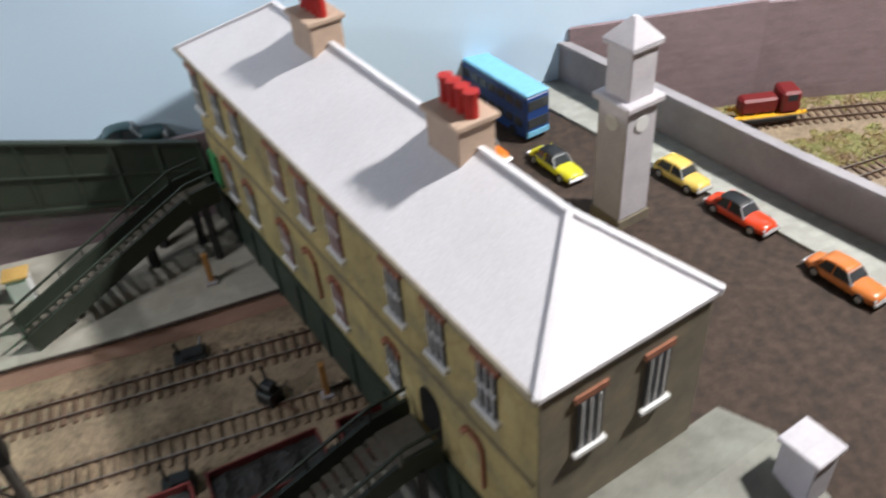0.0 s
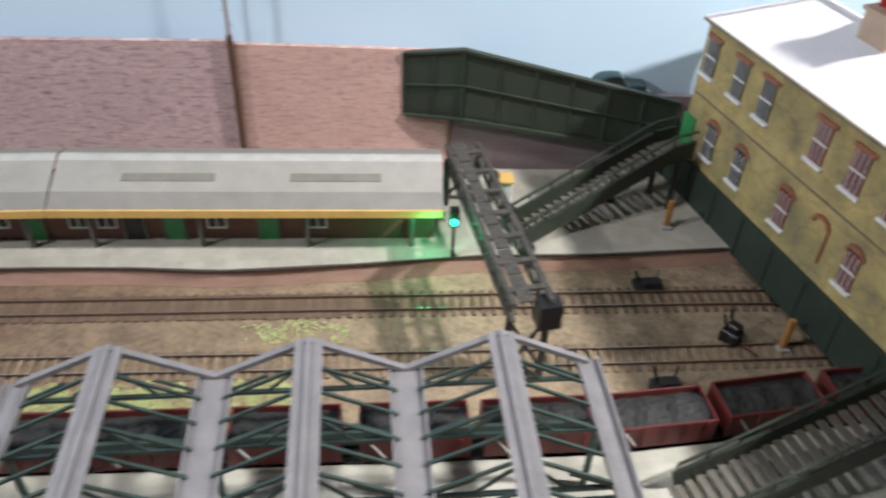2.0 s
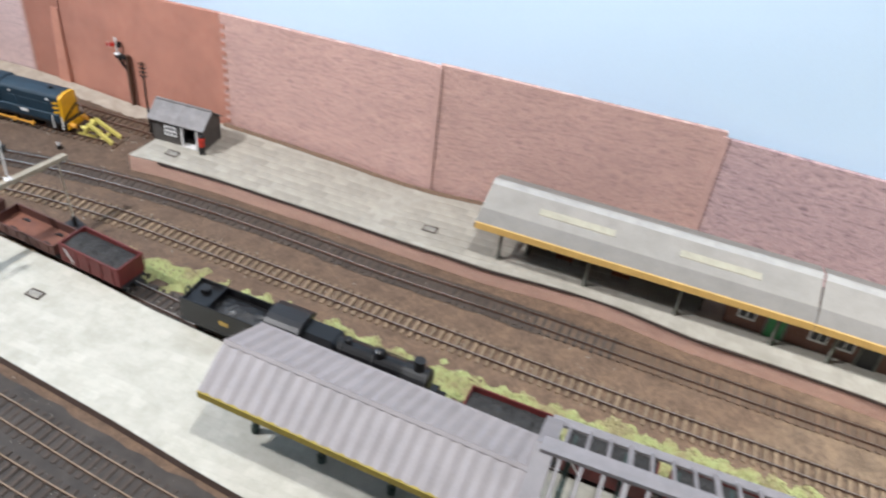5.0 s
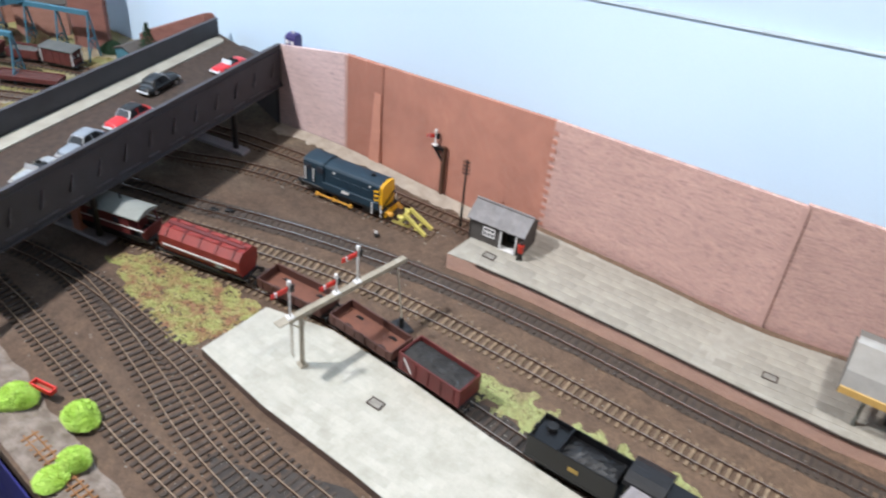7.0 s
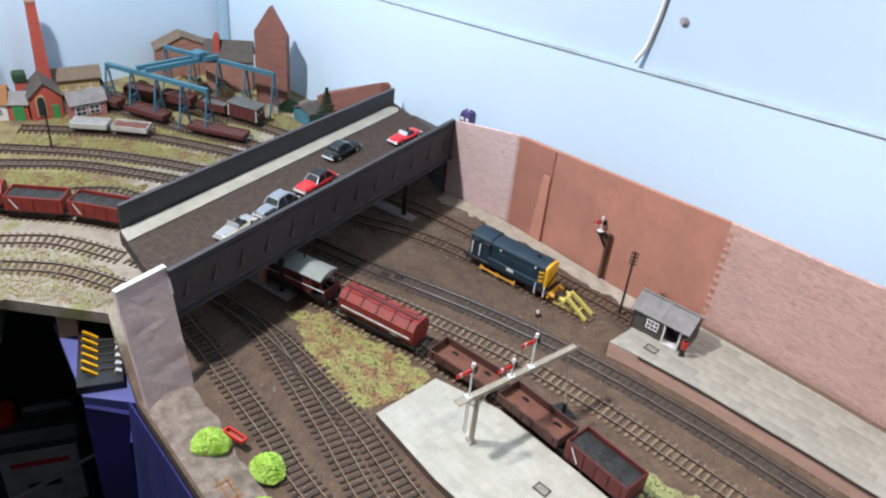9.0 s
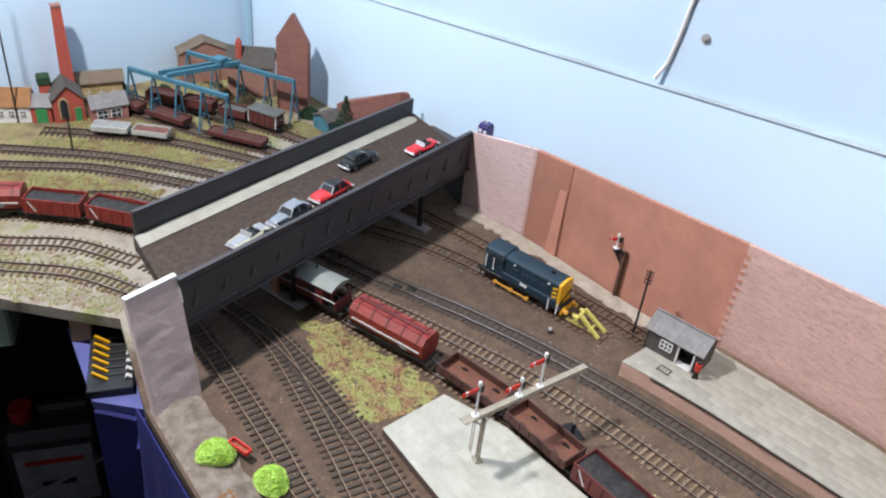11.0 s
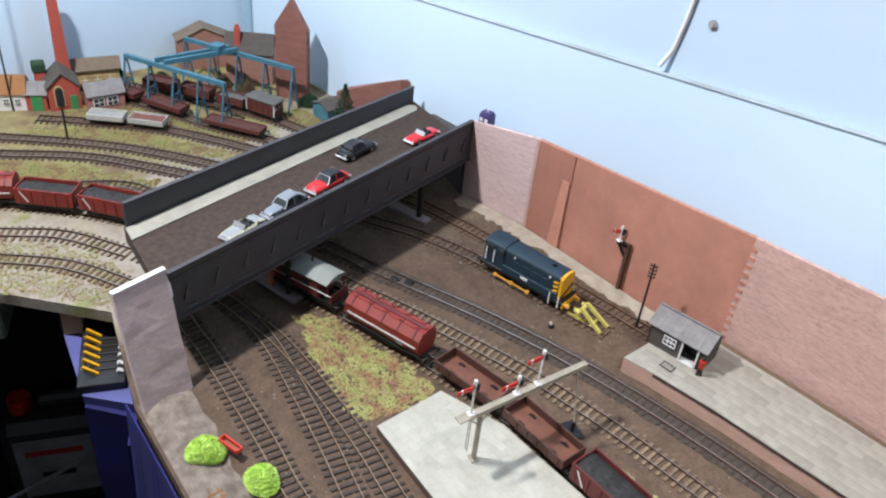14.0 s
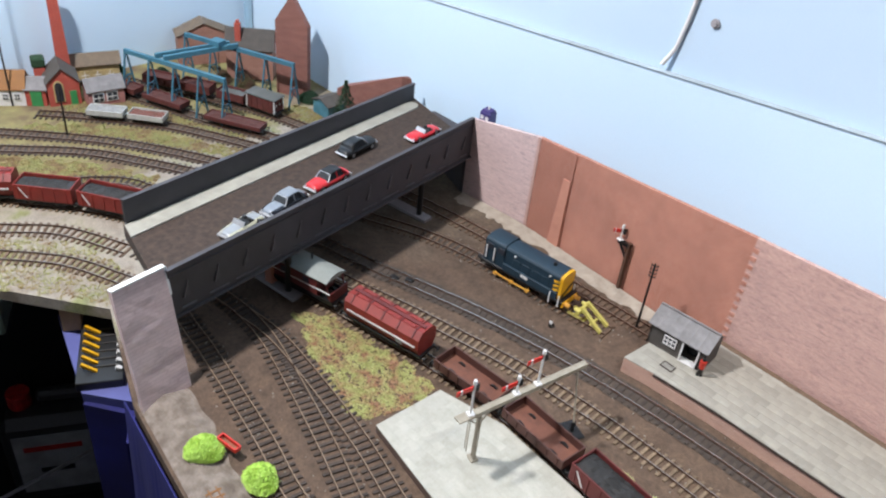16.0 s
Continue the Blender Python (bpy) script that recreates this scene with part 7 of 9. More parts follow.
# toothed brick joint between the terracotta and the pink wall papers
jd = Vector((1.268 - 1.575, 0.372 - 0.476)) * -1
jd.normalize()
for k in range(12):
    bm = bmesh.new()
    box(bm, (0.0035, 0, 0.030 + k * 0.0130), (0.0075, 0.0012, 0.0062), bevel=0.0002)
    solo("quoin_tooth", bm, "terracotta", "terracotta brick tooth keyed into the pink wall", "quoin brick", pose(-1.575 + 0.0004 * jd.y, 0.372 - 0.0004, 0, 0, 0, math.degrees(math.atan2(jd.y, jd.x))), kind="structure")
# crumbled pale plaster at the foot of the wall, and the brown edge behind the platform
M["plaster"] = mat("crumbled_pale_plaster", (0.46, 0.40, 0.33), (0.33, 0.28, 0.225), big=60, fine=500, rough=0.95, bump=0.8)


def ribbon(name, pts, width, z, material, label, category, seed, rag):
    q = spline(pts, 0.006)
    tg = tangents(q)
    bm = bmesh.new()
    prev = None
    for k in range(len(q)):
        nx_, ny_ = tg[k, 1], -tg[k, 0]
        w = width * (1 + rag * noise.noise(Vector((k * 0.17, seed, 0))) + 0.5 * rag * noise.noise(Vector((k * 0.6, seed, 3))))
        col = [bm.verts.new((q[k, 0] + nx_ * w * f, q[k, 1] + ny_ * w * f, z + dz)) for f, dz in ((0, 0.0035), (0.35, 0.0022 + 0.0008 * noise.noise(Vector((k * 0.4, seed, 7)))), (0.8, 0.0010), (1.0, 0.0002))]
        if prev:
            for i in range(3):
                bm.faces.new((prev[i], col[i], col[i + 1], prev[i + 1]))
        prev = col
    return solo(name, bm, material, label, category, kind="structure")


ribbon("plaster_strip", [(-2.045, 0.203), (-1.926, 0.257), (-1.76, 0.309), (-1.612, 0.356)], 0.026, 0.0003, "plaster", "crumbled pale plaster along the foot of the wall", "plaster", 3, 0.55)
ribbon("brown_edging", [(-1.572, 0.366), (-1.42, 0.418), (-1.268, 0.469), (-1.115, 0.554), (-0.962, 0.638)], 0.0045, PF, "sleeper_brown", "brown timber edging behind the platform", "edging", 5, 0.35)

# ---------------------------------------------------------------- hut, buffer stop and signals

M["hut_board"] = mat("dark_grey_boarding", (0.085, 0.075, 0.068), big=70, rough=0.8)
M["hut_roof"] = mat("grey_corrugated_hut_roof", (0.25, 0.235, 0.235), big=60, rough=0.7)
M["yellow_paint"] = mat("lemon_yellow_paint", (0.68, 0.60, 0.16), big=90, rough=0.5, spread=0.2)
M["signal_red"] = glossy("signal_red_paint", (0.70, 0.03, 0.02), 0.4)
M["stone_post"] = mat("pale_stone_grey_paint", (0.40, 0.355, 0.28), (0.30, 0.265, 0.205), big=90, rough=0.6)


def platform_hut():
    b = thing("platform_hut", (-1.601, 0.268, PF), 24.0, "dark boarded platform hut with a grey corrugated roof", "hut")
    L, D, E, R = 0.081, 0.043, 0.036, 0.052
    for name, c, s in (("front_wall", (0.024, 0.0015, E / 2), (0.048, 0.003, E)), ("front_wall", (0.0765, 0.0015, E / 2), (0.009, 0.003, E)), ("front_wall", (0.060, 0.0015, E - 0.003), (0.024, 0.003, 0.006)),
                       ("back_wall", (L / 2, D - 0.0015, E / 2), (L, 0.003, E))):
        bm = bmesh.new()
        box(bm, c, s)
        part(name, bm, "hut_board", b)
    for x in (0.0, L - 0.003):
        bm = bmesh.new()
        vs = [(x, 0, 0), (x, D, 0), (x, D, E), (x, D / 2, R - 0.001), (x, 0, E)]
        a = [bm.verts.new(v) for v in vs]
        c = [bm.verts.new((v[0] + 0.003, v[1], v[2])) for v in vs]
        bm.faces.new(a), bm.faces.new(c[::-1])
        for k in range(5):
            bm.faces.new((a[(k + 1) % 5], a[k], c[k], c[(k + 1) % 5]))
        part("gable_wall", tri_fix(bm), "hut_board", b)
    for y0 in (-0.004, D + 0.004):
        bm = bmesh.new()
        z0 = E - 0.0025
        m = 24
        prev = None
        for k in range(m + 1):
            x = -0.003 + (L + 0.006) * k / m
            w = 0.0007 if k % 4 == 0 else 0.0
            col = [bm.verts.new((x, y0, z0 + w)), bm.verts.new((x, D / 2, R + w)), bm.verts.new((x, D / 2, R + w - 0.0014)), bm.verts.new((x, y0, z0 + w - 0.0014))]
            if prev:
                for i in range(4):
                    bm.faces.new((prev[i], prev[(i + 1) % 4], col[(i + 1) % 4], col[i]))
            else:
                bm.faces.new(col)
            prev = col
        bm.faces.new(prev[::-1])
        part("roof_slope", tri_fix(bm), "hut_roof", b)
    bm = bmesh.new()
    bar(bm, (-0.003, D / 2, R + 0.0008), (L + 0.003, D / 2, R + 0.0008), 0.003, 0.002)
    part("ridge_capping", bm, "hut_roof", b)
    bm = bmesh.new()
    box(bm, (0.031, -0.0003, 0.020), (0.017, 0.002, 0.013))
    w = part("window", bm, "pane", b)
    for k in range(4):
        bm = bmesh.new()
        box(bm, (0.031 - 0.0085 + k * 0.017 / 3, -0.0018, 0.020), (0.0013, 0.0012, 0.014))
        part("glazing_bar", bm, "white", w)
    for k in range(3):
        bm = bmesh.new()
        box(bm, (0.031, -0.0018, 0.0135 + k * 0.0065), (0.018, 0.0012, 0.0013))
        part("glazing_bar", bm, "white", w)
    for x in (0.0485, 0.0715):
        bm = bmesh.new()
        box(bm, (x, -0.0008, 0.0150), (0.0020, 0.003, 0.030))
        part("door_post", bm, "white", b, "white door post")
    bm = bmesh.new()
    box(bm, (0.060, 0.004, 0.0005), (0.023, 0.012, 0.001))
    part("threshold", bm, "white", b)
    # black sheet added behind the door for the shade inside the hut
    bm = bmesh.new()
    box(bm, (0.060, 0.022, 0.015), (0.022, 0.002, 0.030))
    part("inner_screen", bm, "black", b, "dark interior")


platform_hut()
M["figure_red"] = mat("red_painted_figure", (0.62, 0.04, 0.02), big=200, rough=0.6)
bm = bmesh.new()
rod(bm, (0.0013, 0.0016, 0), (0, 0, 0.012), 0.0019, 8, 0.0022)
rod(bm, (-0.0013, -0.0016, 0), (0, 0, 0.012), 0.0019, 8, 0.0022)
rod(bm, (0, 0, 0.0115), (0, 0, 0.0215), 0.0032, 10, 0.0040, mi=1)
r = bmesh.ops.create_uvsphere(bm, u_segments=10, v_segments=6, radius=0.0024)
bmesh.ops.transform(bm, matrix=pose(0, 0, 0.0240), verts=r["verts"])
solo("model_figurine", bm, ("black", "figure_red"), "tiny painted figurine with a red top beside the hut", "figurine", pose(-1.523, 0.295, PF) @ Matrix.Scale(1.15, 4))


def buffer_stop():
    x, y, a = on_track(T0, -1.690, 0.229)
    b = thing("buffer_stop", (x, y, 0), a, "lemon yellow buffer stop at the end of the siding", "buffer stop")
    for s in (-1, 1):
        bm = bmesh.new()
        bar(bm, (-0.012, s * 0.008, 0.003), (-0.002, s * 0.008, 0.024), 0.0040, 0.0040)
        part("upright", bm, "yellow_paint", b)
        bm = bmesh.new()
        bar(bm, (-0.002, s * 0.008, 0.024), (0.034, s * 0.010, 0.002), 0.0044, 0.0044)
        part("strut", bm, "yellow_paint", b)
        bm = bmesh.new()
        bar(bm, (-0.022, s * 0.008, 0.0055), (0.002, s * 0.008, 0.0055), 0.004, 0.003)
        part("foot", bm, "yellow_paint", b)
        bm = bmesh.new()
        rod(bm, (-0.002, s * 0.0105, 0.018), (-0.012, s * 0.0105, 0.018), 0.0026, 10)
        part("buffer", bm, "yellow_paint", b)
    for q in (0.012, 0.024):
        bm = bmesh.new()
        bar(bm, (q - 0.008, -0.010, 0.004), (q - 0.008, 0.010, 0.004), 0.003, 0.003)
        part("cross_tie", bm, "yellow_paint", b)
    bm = bmesh.new()
    box(bm, (-0.004, 0, 0.018), (0.005, 0.032, 0.007), bevel=0.0005)
    part("beam", bm, "yellow_paint", b)


buffer_stop()


def semaphore(parent, p, h, arm_dir, L=0.022):
    """A doll with a red arm and a white lamp cap, standing at p."""
    x, y, z = p
    bm = bmesh.new()
    rod(bm, (x, y, z), (x, y, z + h), 0.0013, 8)
    box(bm, (x, y, z + 0.001), (0.008, 0.008, 0.002), bevel=0.0005)
    part("doll", bm, "white", parent, "white signal doll")
    d = Vector(arm_dir).normalized()
    a = Vector((x, y, z + h - 0.006)) + d * 0.001
    e = a + d * L
    bm = bmesh.new()
    bar(bm, a, e, 0.0012, 0.0056)
    arm = part("signal_arm", bm, "signal_red", parent, "red semaphore arm with a white band")
    bm = bmesh.new()
    bar(bm, a + d * L * 0.68, a + d * L * 0.78, 0.0017, 0.0058)
    part("arm_band", bm, "white", arm)
    bm = bmesh.new()
    bar(bm, a - d * 0.0075, a + d * 0.001, 0.0014, 0.0058)
    part("spectacle", bm, "black", parent)
    bm = bmesh.new()
    box(bm, (x - d.x * 0.0035, y - d.y * 0.0035, z + h - 0.0085), (0.0042, 0.0042, 0.0062), bevel=0.0006)
    part("signal_lamp", bm, "black", parent, "black signal lamp")
    bm = bmesh.new()
    rod(bm, (x, y, z + h - 0.001), (x, y, z + h + 0.004), 0.0024, 10, 0.0019)
    part("finial", bm, "white", parent)


def bracket_gantry():
    g = thing("semaphore_gantry", (0, 0, 0), 0, "pale grey cantilever gantry carrying three red semaphore signals", "signal gantry")
    a, b = Vector((-1.500, -0.062, 0.0905)), Vector((-1.537, 0.119, 0.0865))
    d = (b - a).normalized()
    sd = Vector((-d.y, d.x, 0))
    bm = bmesh.new()
    bar(bm, a + d * 0.012, b, 0.0066, 0.0010)
    part("deck", bm, "stone_post", g)
    for s in (-1, 1):
        bm = bmesh.new()
        bar(bm, a + d * 0.012 + sd * s * 0.0032 - Vector((0, 0, 0.0020)), b + sd * s * 0.0032 - Vector((0, 0, 0.0020)), 0.0010, 0.0058)
        part("side_girder", bm, "stone_post", g)
    bm = bmesh.new()
    bar(bm, a - d * 0.004, a + d * 0.016, 0.011, 0.0012)
    part("end_platform", bm, "stone_post", g)
    px, py = -1.505, -0.035
    for o in (-0.0025, 0.0025):
        bm = bmesh.new()
        bar(bm, (px + o, py, PH - 0.0005), (px + o, py, 0.084), 0.0022, 0.0030)
        part("post", bm, "stone_post", g)
    bm = bmesh.new()
    box(bm, (px, py, PH + 0.001), (0.012, 0.010, 0.002), bevel=0.0005)
    part("foot_plate", bm, "stone_post", g)
    for s in (-1, 1):
        bm = bmesh.new()
        bar(bm, (px, py, 0.068), Vector((px, py, 0.084)) + d * 0.016 * s, 0.0012, 0.0014)
        part("bracket", bm, "stone_post", g)
    lx, ly = px - 0.001, py - 0.011
    for o in (-0.0024, 0.0024):
        bm = bmesh.new()
        bar(bm, (lx + o, ly, 0.030), (lx + o, ly, 0.086), 0.0007, 0.0009)
        part("ladder_rail", bm, "stone_post", g)
    for k in range(11):
        bm = bmesh.new()
        bar(bm, (lx - 0.0024, ly, 0.033 + 0.005 * k), (lx + 0.0024, ly, 0.033 + 0.005 * k), 0.0007, 0.0007)
        part("ladder_rung", bm, "stone_post", g)
    bx, by = -1.513, 0.103
    bm = bmesh.new()
    rod(bm, (bx, by, 0.0), (bx, by, 0.016), 0.0028, 10)
    part("strut_base", bm, "black", g, "black strut base")
    bm = bmesh.new()
    rod(bm, (bx, by, 0.016), tuple(b - d * 0.012 - Vector((0, 0, 0.006))), 0.0011, 8)
    part("strut", bm, "stone_post", g)
    bm = bmesh.new()
    box(bm, (bx, by, 0.0008), (0.030, 0.020, 0.0016), bevel=0.0006)
    part("base_slab", bm, "black", g, "dark base slab")
    for f, h in ((0.075, 0.046), (0.42, 0.023), (0.59, 0.047)):
        p = a + (b - a) * f
        semaphore(g, (p.x, p.y, p.z + 0.0005), h, -d)


bracket_gantry()
bs = thing("bracket_signal", (0, 0, 0), 0, "dark bracket post with a red semaphore arm before the brick wall", "signal")
bm = bmesh.new()
bar(bm, (-1.735, 0.317, 0.0), (-1.735, 0.317, 0.084), 0.0055, 0.0055)
part("post", bm, "rust", bs, "rusty brown post")
bm = bmesh.new()
bar(bm, (-1.735, 0.317, 0.080), (-1.752, 0.309, 0.080), 0.006, 0.005)
bar(bm, (-1.737, 0.316, 0.058), (-1.750, 0.310, 0.078), 0.0025, 0.0025)
part("bracket", bm, "black", bs)
semaphore(bs, (-1.750, 0.310, 0.082), 0.022, (-0.42, -0.91, 0.0), 0.012)


def telegraph_pole(x, y, h, arms, label, lean=(0, 0)):
    b = thing("telegraph_pole", (x, y, 0), 0, label, "telegraph pole", "telegraph poles")
    bm = bmesh.new()
    rod(bm, (0, 0, 0), (lean[0], lean[1], h), 0.0018, 8, 0.0014)
    part("pole", bm, "black", b)
    for k in range(arms):
        bm = bmesh.new()
        z = h - 0.004 - 0.006 * k
        f = z / h
        bar(bm, (lean[0] * f - 0.004, lean[1] * f - 0.003, z), (lean[0] * f + 0.004, lean[1] * f + 0.003, z), 0.0014, 0.0012)
        arm = part("cross_arm", bm, "black", b)
        for s in (-1, 1):
            bm = bmesh.new()
            rod(bm, (lean[0] * f + s * 0.0035, lean[1] * f + s * 0.0026, z), (lean[0] * f + s * 0.0035, lean[1] * f + s * 0.0026, z + 0.003), 0.0009, 6)
            part("insulator", bm, "black", arm)


telegraph_pole(-1.651, 0.293, 0.113, 4, "black telegraph pole with four cross arms beside the hut")
telegraph_pole(-2.405, -0.405, 0.098, 0, "thin dark pole in the goods yard")
telegraph_pole(-2.545, -0.490, 0.30, 0, "tall dark pole behind the white cottage")

for x, y in ((-1.842, 0.022), (-1.855, 0.004)):
    b = thing("point_motor", (x, y, 0), 35, "small dark point motor beside the main line", "point motor", "point motors")
    bm = bmesh.new()
    box(bm, (0, 0, 0.0025), (0.012, 0.007, 0.005), bevel=0.0006)
    part("case", bm, "black", b)
    bm = bmesh.new()
    bar(bm, (0, -0.004, 0.002), (0, -0.014, 0.002), 0.0012, 0.0012)
    part("rod", bm, "rust", b)
b = thing("ground_signal", (-1.690, 0.175, 0), 20, "small ground signal with a white disc", "signal")
bm = bmesh.new()
box(bm, (0, 0, 0.003), (0.006, 0.006, 0.006), bevel=0.0006)
rod(bm, (0, 0, 0.006), (0, 0, 0.010), 0.0015, 8)
part("case", bm, "black", b)
bm = bmesh.new()
rod(bm, (0, -0.001, 0.009), (0, -0.0022, 0.009), 0.0026, 12)
part("disc", bm, "white", b)

# blue police box on a ledge behind the wall
M["box_blue"] = glossy("deep_violet_blue_paint", (0.045, 0.03, 0.16), 0.35)
b = thing("kiosk", (-2.037, 0.226, 0), 24, "deep violet blue kiosk with a white lamp behind the brick wall", "kiosk")
bm = bmesh.new()
box(bm, (0, 0, 0.061), (0.022, 0.018, 0.122))
part("pedestal", bm, "box_blue", b)
bm = bmesh.new()
box(bm, (0, 0, 0.140), (0.021, 0.018, 0.036), bevel=0.001)
part("cabin", bm, "box_blue", b)
bm = bmesh.new()
box(bm, (0, 0, 0.1595), (0.018, 0.015, 0.004), bevel=0.001)
part("roof", bm, "box_blue", b)
bm = bmesh.new()
rod(bm, (0, 0, 0.161), (0, 0, 0.166), 0.0018, 8)
part("lamp", bm, "white", b, "white lamp")
for s in (-0.005, 0.005):
    bm = bmesh.new()
    box(bm, (s, -0.0092, 0.149), (0.006, 0.001, 0.006))
    part("window", bm, "white", b)

# cable and bolt on the room wall
cu = bpy.data.curves.new("wall_cable", "CURVE")
cu.dimensions, cu.bevel_depth, cu.bevel_resolution = "3D", 0.0030, 3
sp = cu.splines.new("POLY")
P = []
for k in range(25):
    f = k / 24
    x = -1.806 + 0.018 * f + 0.016 * max(0, f - 0.35) + 0.004 * math.sin(f * 5.0)
    P.append((x, back_y(x) - 0.0035 - 0.009 * max(0, 1 - f * 6), 0.326 + 0.139 * f))
sp.points.add(len(P) - 1)
for k, p in enumerate(P):
    sp.points[k].co = (*p, 1)
cable = new("wall_cable", cu)
cu.materials.append(M["white"])
tagged(cable, "white electric cable clipped to the room wall", "cable")
bm = bmesh.new()
rod(bm, (0, 0.004, 0), (0, -0.001, 0), 0.0062, 14)
rod(bm, (0, -0.001, 0), (0, -0.0035, 0), 0.0034, 6)
solo("wall_bolt", bm, "grey_wall", "grey bolt head with a washer on the room wall", "bolt", pose(-1.759, back_y(-1.759) - 0.002, 0.398, 0, 0, 20))

# ---------------------------------------------------------------- goods yard

M["crane_blue"] = mat("sky_blue_crane_steel", (0.065, 0.20, 0.275), (0.05, 0.16, 0.23), big=70, rough=0.5)
M["mill_red"] = brick_mat("dark_red_mill_brick", (0.265, 0.105, 0.08), (0.215, 0.085, 0.068), (0.27, 0.14, 0.115), stain=0.5)
M["engine_red"] = brick_mat("bright_red_engine_house_brick", (0.46, 0.07, 0.045), (0.40, 0.06, 0.04), (0.42, 0.12, 0.09), stain=0.3)
M["mill_light"] = brick_mat("orange_red_mill_brick", (0.37, 0.185, 0.135), (0.31, 0.15, 0.11), (0.38, 0.22, 0.17), stain=0.5)
M["hut_pink"] = mat("faded_pink_boards", (0.50, 0.22, 0.20), big=70, rough=0.7)
M["conifer"] = mat("dark_conifer_green", (0.02, 0.06, 0.025), big=200, rough=0.9)
M["orange_roof"] = mat("orange_tile_roof", (0.30, 0.135, 0.045), (0.24, 0.11, 0.04), big=70, rough=0.8)
M["brown_roof"] = mat("brown_slate_roof", (0.095, 0.082, 0.072), (0.07, 0.062, 0.056), big=70, rough=0.8)
M["teal"] = mat("teal_painted_boards", (0.085, 0.25, 0.33), big=70, rough=0.6)
M["buff"] = mat("buff_stone_front", (0.55, 0.42, 0.20), big=60, rough=0.8)
M["pale_grey"] = mat("pale_grey_wagon_paint", (0.55, 0.55, 0.52), big=60, rough=0.6, spread=0.2)


def crane():
    c = thing("gantry_crane", (0, 0, 0), 0, "sky blue travelling gantry crane over the yard sidings", "gantry crane")
    F0, F1 = Vector((-2.556, -0.283, 0)), Vector((-2.386, -0.129, 0))
    R0, R1 = Vector((-2.620, -0.162, 0)), Vector((-2.430, 0.010, 0))
    H = 0.0885
    for a, b, n in ((F0, F1, 5), (R0, R1, 5)):
        d = (b - a)
        u = d.normalized()
        nn = Vector((-u.y, u.x, 0))
        bm = bmesh.new()
        bar(bm, a + Vector((0, 0, H)), b + Vector((0, 0, H)), 0.007, 0.008)
        part("runway_beam", bm, "crane_blue", c)
        for k in range(n):
            p = a + d * (k + 0.02) / (n - 0.96)
            for s in (-1, 1):
                bm = bmesh.new()
                bar(bm, p + nn * s * 0.018, p + nn * s * 0.002 + Vector((0, 0, H - 0.003)), 0.0028, 0.0028)
                part("leg", bm, "crane_blue", c)
            bm = bmesh.new()
            bar(bm, p + nn * 0.007 + Vector((0, 0, H * 0.45)), p - nn * 0.007 + Vector((0, 0, H * 0.45)), 0.002, 0.002)
            part("cross_tie", bm, "crane_blue", c)
            bm = bmesh.new()
            bar(bm, p + nn * 0.0155 + Vector((0, 0, H * 0.12)), p - nn * 0.008 + Vector((0, 0, H * 0.45)), 0.0015, 0.0015)
            bar(bm, p - nn * 0.0155 + Vector((0, 0, H * 0.12)), p + nn * 0.008 + Vector((0, 0, H * 0.45)), 0.0015, 0.0015)
            part("cross_brace", bm, "crane_blue", c)
    p, q = F0 + (F1 - F0) * 0.36 + Vector((0, 0, H + 0.008)), R0 + (R1 - R0) * 0.46 + Vector((0, 0, H + 0.008))
    u = (F1 - F0).normalized()
    for s in (-1, 1):
        bm = bmesh.new()
        bar(bm, p + u * s * 0.010, q + u * s * 0.010, 0.006, 0.009)
        part("bridge_girder", bm, "crane_blue", c)
    m = p + (q - p) * 0.78
    bm = bmesh.new()
    box(bm, (m.x, m.y, m.z + 0.009), (0.024, 0.022, 0.012), rz=38, bevel=0.001)
    part("trolley", bm, "crane_blue", c)
    bm = bmesh.new()
    rod(bm, (m.x, m.y, m.z), (m.x, m.y, 0.055), 0.0008, 6)
    box(bm, (m.x, m.y, 0.052), (0.006, 0.006, 0.008), bevel=0.001)
    part("hook_block", bm, "black", c)


crane()


